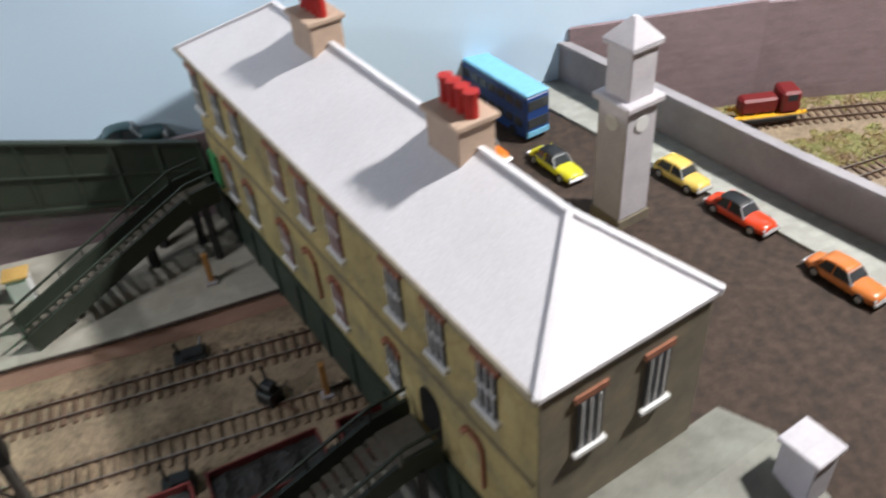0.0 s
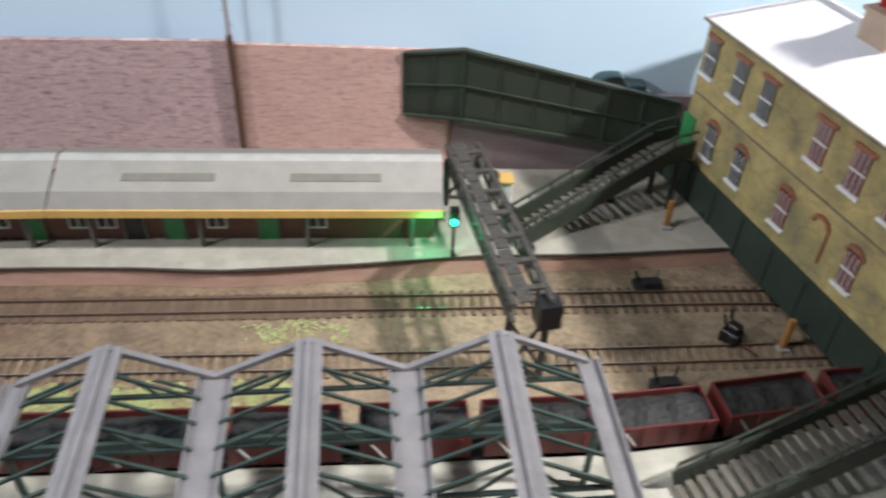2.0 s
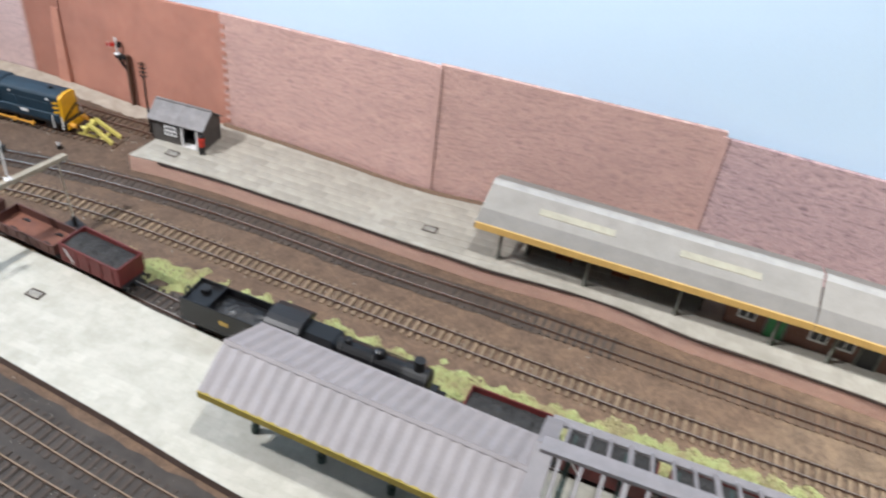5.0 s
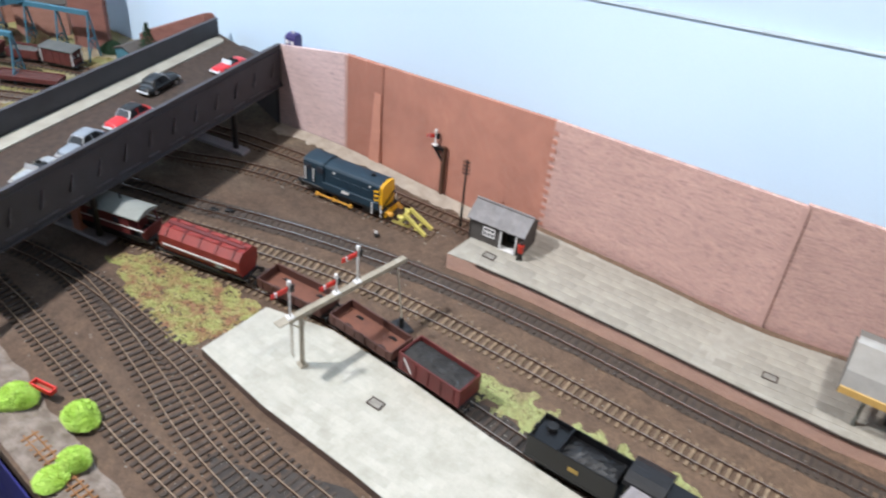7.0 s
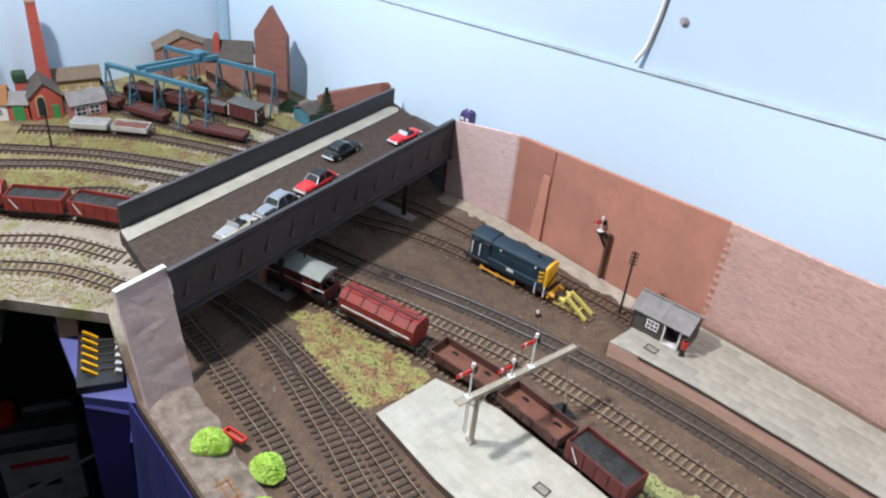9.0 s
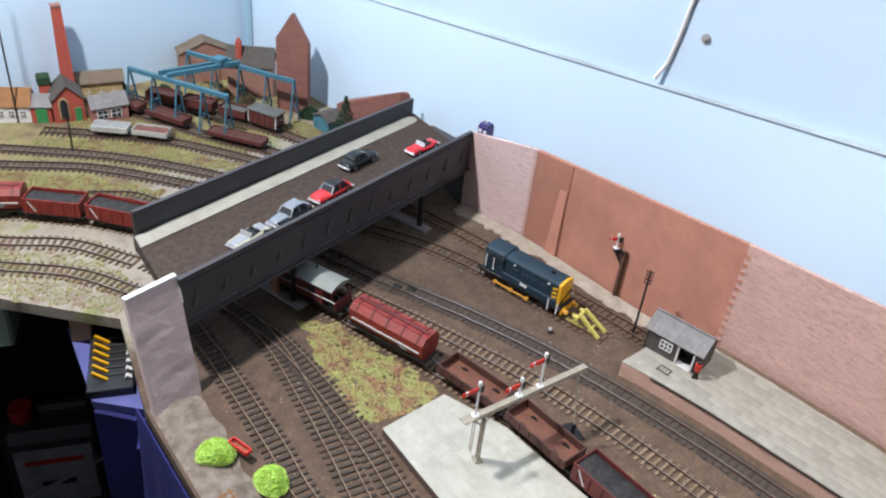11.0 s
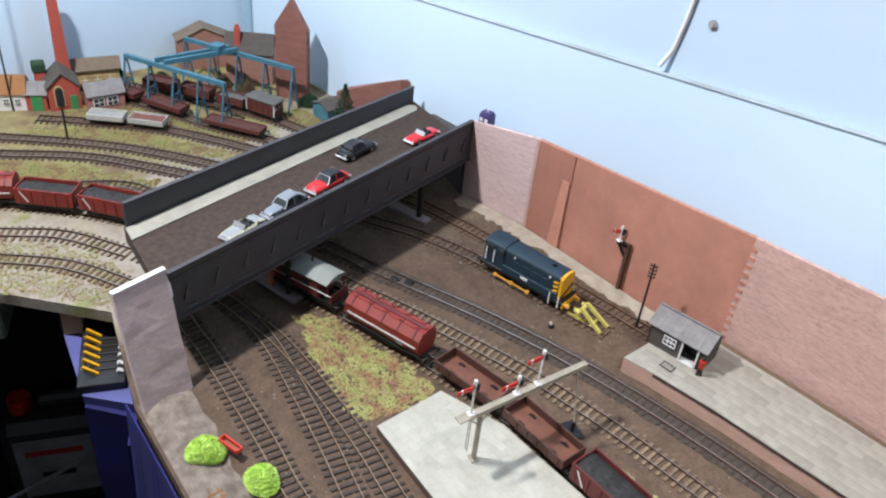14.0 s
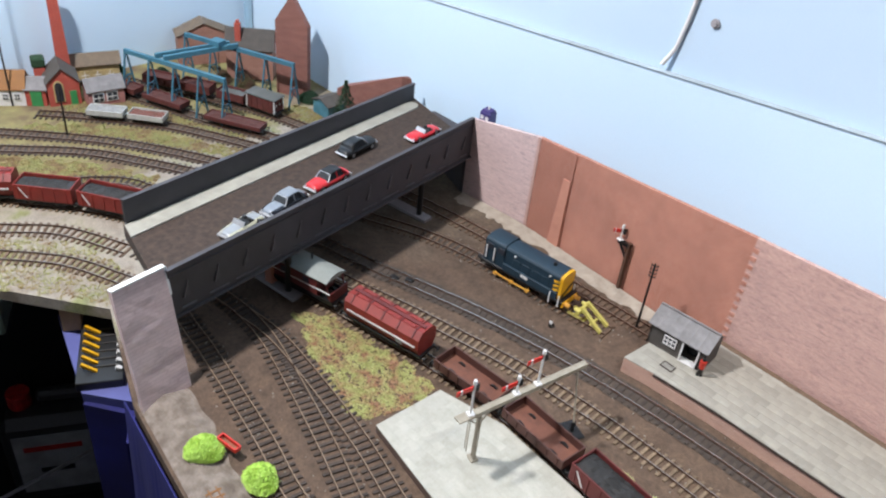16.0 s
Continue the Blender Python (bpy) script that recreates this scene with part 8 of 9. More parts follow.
def house(name, x, y, turn, L, D, E, R, wall, roof, label, doors=(), wins=(), gable_front=False, eaves=0.003):
    """A house: own x along the front, own y to the back; the ridge runs along x, or to the front if gable_front."""
    b = thing(name, (x, y, 0), turn, label, "building", "yard buildings")
    bm = bmesh.new()
    prism(bm, [(0, 0), (L, 0), (L, D), (0, D)], 0, E)
    part("main_block", tri_fix(bm), wall, b)
    if gable_front:
        slopes = [[(-eaves, -eaves, E - 0.001), (L / 2, -eaves, R), (L / 2, D + eaves, R), (-eaves, D + eaves, E - 0.001)], [(L / 2, -eaves, R), (L + eaves, -eaves, E - 0.001), (L + eaves, D + eaves, E - 0.001), (L / 2, D + eaves, R)]]
        gab = [[(0, 0, E), (L, 0, E), (L / 2, 0, R - 0.002)], [(0, D - 0.002, E), (L, D - 0.002, E), (L / 2, D - 0.002, R - 0.002)]]
        off = (0, 0.002, 0)
    else:
        slopes = [[(-eaves, -eaves, E - 0.001), (L + eaves, -eaves, E - 0.001), (L + eaves, D / 2, R), (-eaves, D / 2, R)], [(-eaves, D / 2, R), (L + eaves, D / 2, R), (L + eaves, D + eaves, E - 0.001), (-eaves, D + eaves, E - 0.001)]]
        gab = [[(0, 0, E), (0, D, E), (0, D / 2, R - 0.002)], [(L - 0.002, 0, E), (L - 0.002, D, E), (L - 0.002, D / 2, R - 0.002)]]
        off = (0.002, 0, 0)
    for q in slopes:
        bm = bmesh.new()
        t = [bm.verts.new(p) for p in q]
        u = [bm.verts.new((p[0], p[1], p[2] - 0.002)) for p in q]
        bm.faces.new(t), bm.faces.new(u[::-1])
        for k in range(4):
            bm.faces.new((t[(k + 1) % 4], t[k], u[k], u[(k + 1) % 4]))
        part("roof_slope", tri_fix(bm), roof, b)
    for g in gab:
        bm = bmesh.new()
        t = [bm.verts.new(p) for p in g]
        u = [bm.verts.new(Vector(p) + Vector(off)) for p in g]
        bm.faces.new(t), bm.faces.new(u[::-1])
        for k in range(3):
            bm.faces.new((t[(k + 1) % 3], t[k], u[k], u[(k + 1) % 3]))
        part("gable", tri_fix(bm), wall, b)
    for dx, w, h, m in doors:
        bm = bmesh.new()
        box(bm, (dx, -0.0006, h / 2), (w, 0.002, h), bevel=0.0003)
        part("door", bm, m, b)
    for wx, wz, w, h, m in wins:
        bm = bmesh.new()
        box(bm, (wx, -0.0005, wz), (w + 0.004, 0.0016, h + 0.004))
        wn = part("window_frame", bm, "white" if m == "pane" else m, b)
        bm = bmesh.new()
        box(bm, (wx, -0.0012, wz), (w, 0.0016, h))
        part("pane", bm, "pane" if m == "pane" else "buff", wn)
        bm = bmesh.new()
        box(bm, (wx, -0.0022, wz), (0.0012, 0.0008, h))
        box(bm, (wx, -0.0022, wz), (w, 0.0008, 0.0012))
        part("glazing_bar", bm, "white", wn)
    return b


YA = 94.0
house("cottage", -2.556, -0.534, 78, 0.069, 0.045, 0.034, 0.062, "white", "orange_roof", "white cottage with an orange tiled roof", wins=((0.018, 0.018, 0.008, 0.010, "pane"), (0.036, 0.018, 0.008, 0.010, "pane"), (0.056, 0.018, 0.008, 0.010, "pane")))
eh = house("engine_house", -2.527, -0.427, YA, 0.055, 0.060, 0.046, 0.074, "engine_red", "brown_roof", "red brick engine house with a green door and arched window", doors=((0.043, 0.012, 0.028, "green_door"),), gable_front=True)
bm = bmesh.new()
n = 8
prof = [(0.010, 0.008), (0.028, 0.008)] + [(0.019 + 0.009 * math.cos(math.pi * k / n), 0.038 + 0.012 * math.sin(math.pi * k / n)) for k in range(n + 1)]
extrude_profile(bm, prof, -0.0016, 0.001)
wf = part("arched_window", tri_fix(bm), "buff", eh, "arched window with a buff surround")
bm = bmesh.new()
prof = [(0.0125, 0.010), (0.0255, 0.010)] + [(0.019 + 0.0065 * math.cos(math.pi * k / n), 0.038 + 0.009 * math.sin(math.pi * k / n)) for k in range(n + 1)]
extrude_profile(bm, prof, -0.0028, 0.0)
part("pane", tri_fix(bm), "pane", wf)
house("engine_house_annexe", -2.541, -0.466, 76, 0.036, 0.045, 0.034, 0.050, "engine_red", "hut_roof", "low red brick annexe with a green porch", doors=((0.019, 0.020, 0.030, "green_door"),))
vt = thing("ventilator_tower", (-2.585, -0.436, 0), YA, "small red brick tower with a dull green cap", "tower")
bm = bmesh.new()
box(bm, (0, 0, 0.0285), (0.020, 0.020, 0.057), bevel=0.0006)
part("shaft", bm, "engine_red", vt)
bm = bmesh.new()
box(bm, (0, 0, 0.067), (0.024, 0.024, 0.019), bevel=0.003)
part("cap", bm, "conifer", vt, "dull green louvred cap")
ms = thing("mill_chimney", (-2.602, -0.393, 0), YA, "tall tapering bright red mill chimney", "chimney")
bm = bmesh.new()
r = bmesh.ops.create_cone(bm, cap_ends=True, segments=4, radius1=0.0180, radius2=0.0118, depth=0.198)
bmesh.ops.transform(bm, matrix=pose(0, 0, 0.099, 0, 0, 45), verts=r["verts"])
part("stack", bm, "engine_red", ms)
bm = bmesh.new()
box(bm, (0, 0, 0.2005), (0.0182, 0.0182, 0.0060), bevel=0.001)
part("cap", bm, "mill_red", ms, "sooty darker brick cap")
M["tan_roof"] = mat("tan_brown_roof_paper", (0.21, 0.155, 0.105), (0.15, 0.115, 0.085), big=70, rough=0.8)
house("signal_hut", -2.509, -0.360, 101.6, 0.066, 0.034, 0.032, 0.052, "hut_pink", "hut_roof", "small hut with a grey roof and pink framed windows", wins=((0.018, 0.017, 0.017, 0.015, "pane"), (0.043, 0.017, 0.017, 0.015, "pane")))
house("warehouse", -2.612, -0.378, 92, 0.084, 0.020, 0.042, 0.062, "buff", "tan_roof", "buff stone warehouse with a hipped tan roof", wins=((0.020, 0.020, 0.014, 0.016, "buff"), (0.043, 0.020, 0.014, 0.016, "buff"), (0.066, 0.020, 0.014, 0.016, "buff")), eaves=0.005)
house("mill", -2.670, -0.171, 90, 0.108, 0.040, 0.066, 0.091, "mill_light", "tan_roof", "orange brick mill with a tan gable roof against the backscene", gable_front=True)
mh = house("mill", -2.594, -0.088, 68, 0.094, 0.046, 0.066, 0.102, "mill_light", "brown_roof", "brick mill house with a brown roof and chimney")
bm = bmesh.new()
box(bm, (0.024, 0.012, 0.092), (0.012, 0.011, 0.046), bevel=0.0008)
ch = part("chimney", bm, "engine_red", mh, "red brick chimney")
bm = bmesh.new()
rod(bm, (0.024, 0.012, 0.1149), (0.024, 0.012, 0.121), 0.0035, 10)
part("chimney_pot", bm, "engine_red", ch)
house("mill_tower", -2.507, -0.006, 43, 0.072, 0.012, 0.151, 0.206, "mill_red", "mill_red", "tall narrow dark red brick mill tower", gable_front=True, eaves=0.0005)
house("lineside_hut", -2.361, 0.058, 111, 0.045, 0.047, 0.029, 0.038, "teal", "brown_roof", "teal painted lineside hut with a dark flat-pitched roof")
bm = bmesh.new()
pts = [(0, 0), (0.15, 0), (0.165, 0.010), (0.165, 0.03), (0, 0.03)]
prism(bm, pts, 0, [0.050, 0.122, 0.118, 0.118, 0.050])
solo("brick_ramp_wall", tri_fix(bm), "mill_red", "brick ramp wall behind the road bridge", "wall", pose(-2.395, 0.086, 0, 0, 0, 33), kind="structure")


def conifer(x, y, h):
    t = thing("conifer_tree", (x, y, 0), 0, "small dark green conifer tree behind the bridge", "tree")
    bm = bmesh.new()
    rod(bm, (0, 0, 0), (0, 0, h * 0.9), h * 0.03, 6, h * 0.008)
    part("trunk", bm, "brown_roof", t)
    bm = bmesh.new()
    rng = random.Random(5)
    for k in range(1500):
        f = rng.random() ** 1.3
        z = h * (0.15 + 0.85 * f)
        r = h * 0.27 * (1 - f) * rng.uniform(0.5, 1.1) + 0.0008
        a = rng.uniform(0, 6.28)
        c = Vector((math.cos(a) * r, math.sin(a) * r, z))
        s = rng.uniform(0.0018, 0.0034)
        vs = [bm.verts.new(c + Vector((rng.uniform(-s, s), rng.uniform(-s, s), rng.uniform(-s, s)))) for _ in range(3)]
        bm.faces.new(vs)
    part("crown", bm, "conifer", t)


conifer(-2.318, 0.078, 0.10)

# wagons in the yard
M["dark_roof"] = mat("dark_grey_van_roof", (0.13, 0.135, 0.13), (0.09, 0.095, 0.09), big=40, rough=0.7)
YHT = [(-2.50, -0.45), (-2.469, -0.371), (-2.398, -0.232), (-2.274, -0.085), (-2.22, -0.03)]
YIT = [(-2.60, -0.33), (-2.535, -0.275), (-2.396, -0.151), (-2.316, -0.064), (-2.23, 0.0)]
YJT = [(-2.62, -0.29), (-2.58, -0.238), (-2.47, -0.103), (-2.382, -0.025), (-2.294, 0.037)]


def low_open(p, label, body, load, L=0.066, H=0.010, posts=5):
    """A low open wagon: planked sides with stanchions round a shallow uneven load."""
    w = thing("open_wagon", (p[0], p[1], 0), p[2], label, "wagon", "yard wagons")
    W = 0.030
    underframe(w, L, 0.025)
    wagon_gear(w, L * 0.56)
    z0 = 0.0142
    for q in (-1, 1):
        bm = bmesh.new()
        box(bm, (0, q * (W / 2 - 0.0007), z0 + H / 2), (L, 0.0014, H), bevel=0.0003)
        sd = part("side", bm, body, w)
        for k in range(posts):
            bm = bmesh.new()
            box(bm, (-L / 2 + 0.004 + k * (L - 0.008) / (posts - 1), q * (W / 2 + 0.0003), z0 + H / 2), (0.0013, 0.0009, H - 0.001))
            part("stanchion", bm, body, sd)
        bm = bmesh.new()
        box(bm, (q * (L / 2 - 0.0007), 0, z0 + H / 2), (0.0014, W - 0.003, H), bevel=0.0003)
        part("end", bm, body, w)
    bm = bmesh.new()
    nx, ny = 16, 6
    g = [[bm.verts.new(((i / nx - 0.5) * (L - 0.0032), (j / ny - 0.5) * (W - 0.0032), z0 + H * 0.72 + 0.0022 * noise.noise(Vector((i * 0.55 + p[0] * 90, j * 0.6, 2.0))))) for j in range(ny + 1)] for i in range(nx + 1)]
    for i in range(nx):
        for j in range(ny):
            bm.faces.new((g[i][j], g[i + 1][j], g[i + 1][j + 1], g[i][j + 1]))
    part("load", bm, load, w)
    return w


def yard_brake_van(p):
    """A squat maroon van with a flat dark roof and white end posts."""
    w = thing("brake_van", (p[0], p[1], 0), p[2], "squat maroon brake van with white posts and a dark flat roof", "brake van", "yard wagons")
    L, W, z0, z1 = 0.070, 0.034, 0.0145, 0.0400
    underframe(w, L, 0.028)
    wagon_gear(w, 0.044)
    bm = bmesh.new()
    box(bm, (0, 0, (z0 + z1) / 2), (L - 0.012, W - 0.003, z1 - z0), bevel=0.0004)
    part("cabin", bm, "yard_maroon", w)
    for q in (-1, 1):
        for k in range(4):
            bm = bmesh.new()
            box(bm, (-0.020 + k * 0.0135, q * (W / 2 - 0.0010), (z0 + z1) / 2), (0.0012, 0.0012, z1 - z0 - 0.001))
            part("stanchion", bm, "yard_maroon", w)
        for e in (-1, 1):
            bm = bmesh.new()
            box(bm, (e * (L / 2 - 0.003), q * (W / 2 - 0.003), (z0 + z1) / 2), (0.0020, 0.0020, z1 - z0))
            part("end_post", bm, "white", w, "white end post")
            bm = bmesh.new()
            box(bm, (e * (L / 2 - 0.0045), q * 0.0055, z0 + 0.008), (0.0020, 0.0020, 0.016))
            part("end_post", bm, "white", w, "white end post")
        bm = bmesh.new()
        box(bm, (q * (L / 2 - 0.0035), 0, z0 + 0.006), (0.0015, W - 0.006, 0.010))
        part("end_wall", bm, "yard_maroon", w)
    bm = bmesh.new()
    box(bm, (0, 0, z1 + 0.0015), (L + 0.001, W + 0.001, 0.0035), bevel=0.0012)
    part("roof", bm, "dark_roof", w, "dark grey flat roof")
    return w


M["yard_maroon"] = mat("dull_maroon_wagon_paint", (0.135, 0.030, 0.026), (0.085, 0.024, 0.021), big=90, rough=0.7)
M["red_load"] = mat("dark_red_oxide_load", (0.11, 0.036, 0.030), (0.065, 0.028, 0.025), big=140, fine=700, rough=0.9, bump=0.5)
M["ash_load"] = mat("pale_ash_load", (0.34, 0.34, 0.33), (0.20, 0.20, 0.20), big=160, fine=700, rough=0.9, bump=0.6)
M["rust_load"] = mat("rusty_scrap_load", (0.20, 0.075, 0.055), (0.12, 0.055, 0.045), big=160, fine=700, rough=0.9, bump=0.6)
low_open(heading(YHT, -2.452, -0.335), "pale grey open wagon heaped with pale ash", "pale_grey", "ash_load")
low_open(heading(YHT, -2.418, -0.265), "pale grey open wagon with a rusty load", "pale_grey", "rust_load")
low_open(heading(YIT, -2.365, -0.118), "long low maroon bolster wagon in the siding", "yard_maroon", "red_load", 0.115, 0.008, 8)
low_open(heading(YIT, -2.480, -0.226), "low maroon open wagon under the crane", "yard_maroon", "red_load", 0.09, 0.010, 7)
low_open(heading(YIT, -2.553, -0.293), "low maroon open wagon under the crane", "yard_maroon", "red_load", 0.07, 0.010)
yard_brake_van(heading(YJT, -2.415, -0.052))
low_open(heading(YJT, -2.468, -0.102), "maroon wagon carrying a grey sheeted load", "yard_maroon", "dark_roof", 0.060, 0.016)
low_open(heading(YJT, -2.518, -0.161), "maroon mineral wagon with a dark red load", "yard_maroon", "red_load", 0.066, 0.017)
low_open(heading(YJT, -2.566, -0.220), "maroon mineral wagon with a dark red load", "yard_maroon", "red_load", 0.066, 0.017)

# ---------------------------------------------------------------- grass, bushes and litter


def grass_mat(name, a, b, c):
    m, nt, bs_ = nodes_of(name)
    co = coords(nt)
    col = ramp_node(nt, noise_node(nt, co, 34, 5, 0.66), [(0.40, a), (0.48, b), (0.57, c)])
    col = mix_node(nt, 0.3, col, ramp_node(nt, noise_node(nt, co, 700, 2), [(0.3, (0.5,) * 3), (0.7, (1.25,) * 3)]), "MULTIPLY")
    link(nt, col, bs_.inputs["Base Color"])
    bs_.inputs["Roughness"].default_value = 0.95
    return m


M["grass_mixed"] = grass_mat("mixed_yellow_green_and_red_turf", (0.40, 0.22, 0.13), (0.46, 0.39, 0.17), (0.46, 0.47, 0.18))
M["grass_green"] = grass_mat("yellow_green_turf", (0.36, 0.32, 0.17), (0.41, 0.41, 0.19), (0.44, 0.48, 0.22))
M["grass_yard"] = grass_mat("straw_and_green_turf", (0.25, 0.165, 0.085), (0.32, 0.265, 0.11), (0.31, 0.305, 0.12))
M["lime"] = grass_mat("bright_lime_foliage", (0.46, 0.68, 0.10), (0.56, 0.80, 0.16), (0.62, 0.86, 0.20))


def inside(p, poly):
    c = False
    for i in range(len(poly)):
        (x0, y0), (x1, y1) = poly[i - 1], poly[i]
        if (y0 > p[1]) != (y1 > p[1]) and p[0] < (x1 - x0) * (p[1] - y0) / (y1 - y0) + x0:
            c = not c
    return c


def grass(poly, material, label, density=60000, h=0.004, seed=1, ragged=0.02, thin=0.0):
    """Scattered turf: clumps of tiny blades over a plan outline with a ragged edge."""
    rng = random.Random(seed)
    xs, ys = [p[0] for p in poly], [p[1] for p in poly]
    area = (max(xs) - min(xs)) * (max(ys) - min(ys))
    V, F = [], []
    for _ in range(int(area * density)):
        p = (rng.uniform(min(xs), max(xs)), rng.uniform(min(ys), max(ys)))
        q = (p[0] + noise.noise(Vector((p[0] * 60, p[1] * 60, seed))) * ragged, p[1] + noise.noise(Vector((p[0] * 60, p[1] * 60, seed + 9))) * ragged)
        if not inside(q, poly):
            continue
        if rng.random() < 0.12 + 0.8 * noise.noise(Vector((p[0] * 70, p[1] * 70, seed + 3))) * (1 if density > 100000 else 0.3):
            continue
        for _b in range(3):
            a, t = rng.uniform(0, 6.28), rng.uniform(0.25, 0.8) * h
            w = rng.uniform(0.0007, 0.0016)
            dx, dy = math.cos(a) * w, math.sin(a) * w
            lx, ly = rng.uniform(-1, 1) * h * 1.1, rng.uniform(-1, 1) * h * 1.1
            ox, oy = rng.uniform(-0.001, 0.001), rng.uniform(-0.001, 0.001)
            k = len(V)
            V += [(p[0] + ox - dx, p[1] + oy - dy, 0.0002), (p[0] + ox + dx, p[1] + oy + dy, 0.0002), (p[0] + ox + lx, p[1] + oy + ly, t)]
            F.append((k, k + 1, k + 2))
    me = bpy.data.meshes.new("grass")
    me.from_pydata(V, [], F)
    me.materials.append(M[material])
    return tagged(new("grass", me), label, "grass", kind="stuff")


grass([(-1.822, -0.150), (-1.800, -0.108), (-1.715, -0.062), (-1.628, -0.022), (-1.610, -0.060), (-1.608, -0.128), (-1.68, -0.150), (-1.745, -0.158)], "grass_mixed", "yellow green turf with reddish patches between the tracks", 420000, 0.0028, 1)
grass([(-1.47, 0.112), (-1.36, 0.155), (-1.20, 0.212), (-0.95, 0.302), (-0.78, 0.378), (-0.62, 0.438), (-0.47, 0.488), (-0.45, 0.455), (-0.60, 0.388), (-0.76, 0.326), (-0.95, 0.254), (-1.20, 0.163), (-1.38, 0.108)], "grass_green", "pale yellow green turf beside the goods line", 700000, 0.0022, 2)
grass([(-0.58, 0.518), (-0.53, 0.524), (-0.47, 0.552), (-0.475, 0.566), (-0.53, 0.552), (-0.575, 0.535)], "grass_green", "small green turf patch between the running lines", 190000, 0.0022, 3, 0.03)
for k, poly in enumerate(([(-2.16, -0.60), (-2.09, -0.45), (-2.00, -0.36), (-1.905, -0.372), (-2.02, -0.56), (-2.10, -0.66)], [(-2.24, -0.56), (-2.20, -0.42), (-2.14, -0.32), (-2.17, -0.30), (-2.235, -0.42), (-2.27, -0.56)],
                          [(-2.37, -0.55), (-2.31, -0.40), (-2.22, -0.27), (-2.20, -0.29), (-2.24, -0.38), (-2.29, -0.55)], [(-2.44, -0.48), (-2.34, -0.27), (-2.24, -0.12), (-2.27, -0.11), (-2.40, -0.27), (-2.47, -0.45)],
                          [(-2.52, -0.42), (-2.43, -0.25), (-2.30, -0.10), (-2.36, -0.10), (-2.50, -0.26), (-2.57, -0.40)], [(-2.42, -0.04), (-2.32, 0.02), (-2.27, 0.09), (-2.36, 0.10), (-2.44, 0.02)])):
    grass(poly, "grass_yard", "straw coloured turf between the yard tracks", 150000 if k < 2 else 420000, 0.0022, 20 + k)
grass([(0.36, 0.985), (0.46, 1.045), (0.62, 1.06), (0.85, 1.075), (0.85, 1.0), (0.60, 1.0), (0.45, 0.96)], "grass_yard", "olive turf beside the low sidings", 300000, 0.0035, 40)

grass([(0.34, 1.085), (0.60, 1.118), (0.92, 1.135), (0.92, 1.30), (0.60, 1.235), (0.34, 1.14)], "grass_yard", "olive turf beside the low sidings", 250000, 0.003, 41)
# dark ash ballast under the platform roads
M["ash"] = mat("dark_ash_ballast", (0.066, 0.056, 0.050), (0.038, 0.033, 0.030), big=40, fine=900, rough=0.95, bump=0.8)
def ballast_bed(pts, w0, w1, z, material, label):
    """A ragged strip of ballast along a track, w0 to the left of it and w1 to the right."""
    q = spline(pts, 0.012)
    tg = tangents(q)
    V, F = [], []
    for k in range(len(q)):
        nx_, ny_ = -tg[k][1], tg[k][0]
        f = min(1.0, k / 6, (len(q) - 1 - k) / 6)
        for o in (-w1, -w1 * 0.5, 0.0, w0 * 0.5, w0):
            e = o * f + (0.004 * noise.noise(Vector((q[k][0] * 60, q[k][1] * 60, o * 900))) if abs(o) > 0.012 else 0)
            V.append((q[k][0] + nx_ * e, q[k][1] + ny_ * e, z))
    for k in range(len(q) - 1):
        for j in range(4):
            F.append((k * 5 + j + 1, k * 5 + j, k * 5 + j + 5, k * 5 + j + 6))
    me = bpy.data.meshes.new("ballast")
    me.from_pydata(V, [], F)
    me.materials.append(M[material])
    tagged(new("ballast", me), label, "ballast", kind="stuff")


for pts, w0, w1, z in ((T3[11:-1], 0.021, 0.020, 0.0004), (F2[7:], 0.034, 0.034, 0.0008), (F3[5:], 0.030, 0.034, 0.0012)):
    ballast_bed(pts, w0, w1, z, "ash", "dark ash ballast spread under the platform line")
M["oily_ballast"] = mat("oily_brown_ballast", (0.092, 0.067, 0.051), (0.055, 0.042, 0.034), big=45, fine=900, rough=0.95, bump=0.7)
M["yard_ballast"] = mat("brown_yard_ballast", (0.155, 0.105, 0.07), (0.095, 0.064, 0.045), big=45, fine=900, rough=0.95, bump=0.7)
for k, pts in enumerate(YARD[2:]):
    ballast_bed(pts, 0.015, 0.015, 0.0003 + 0.0003 * k, "yard_ballast", "brown ballast under a goods yard track")
for k, (pts, w, m) in enumerate(((T0[2:], 0.017, "oily_ballast"), (T1[2:13], 0.020, "oily_ballast"), (T1[11:16], 0.017, "yard_ballast"))):
    ballast_bed(pts, w, w, 0.0005 + 0.0004 * k, m, "dark oily ballast under the running line")

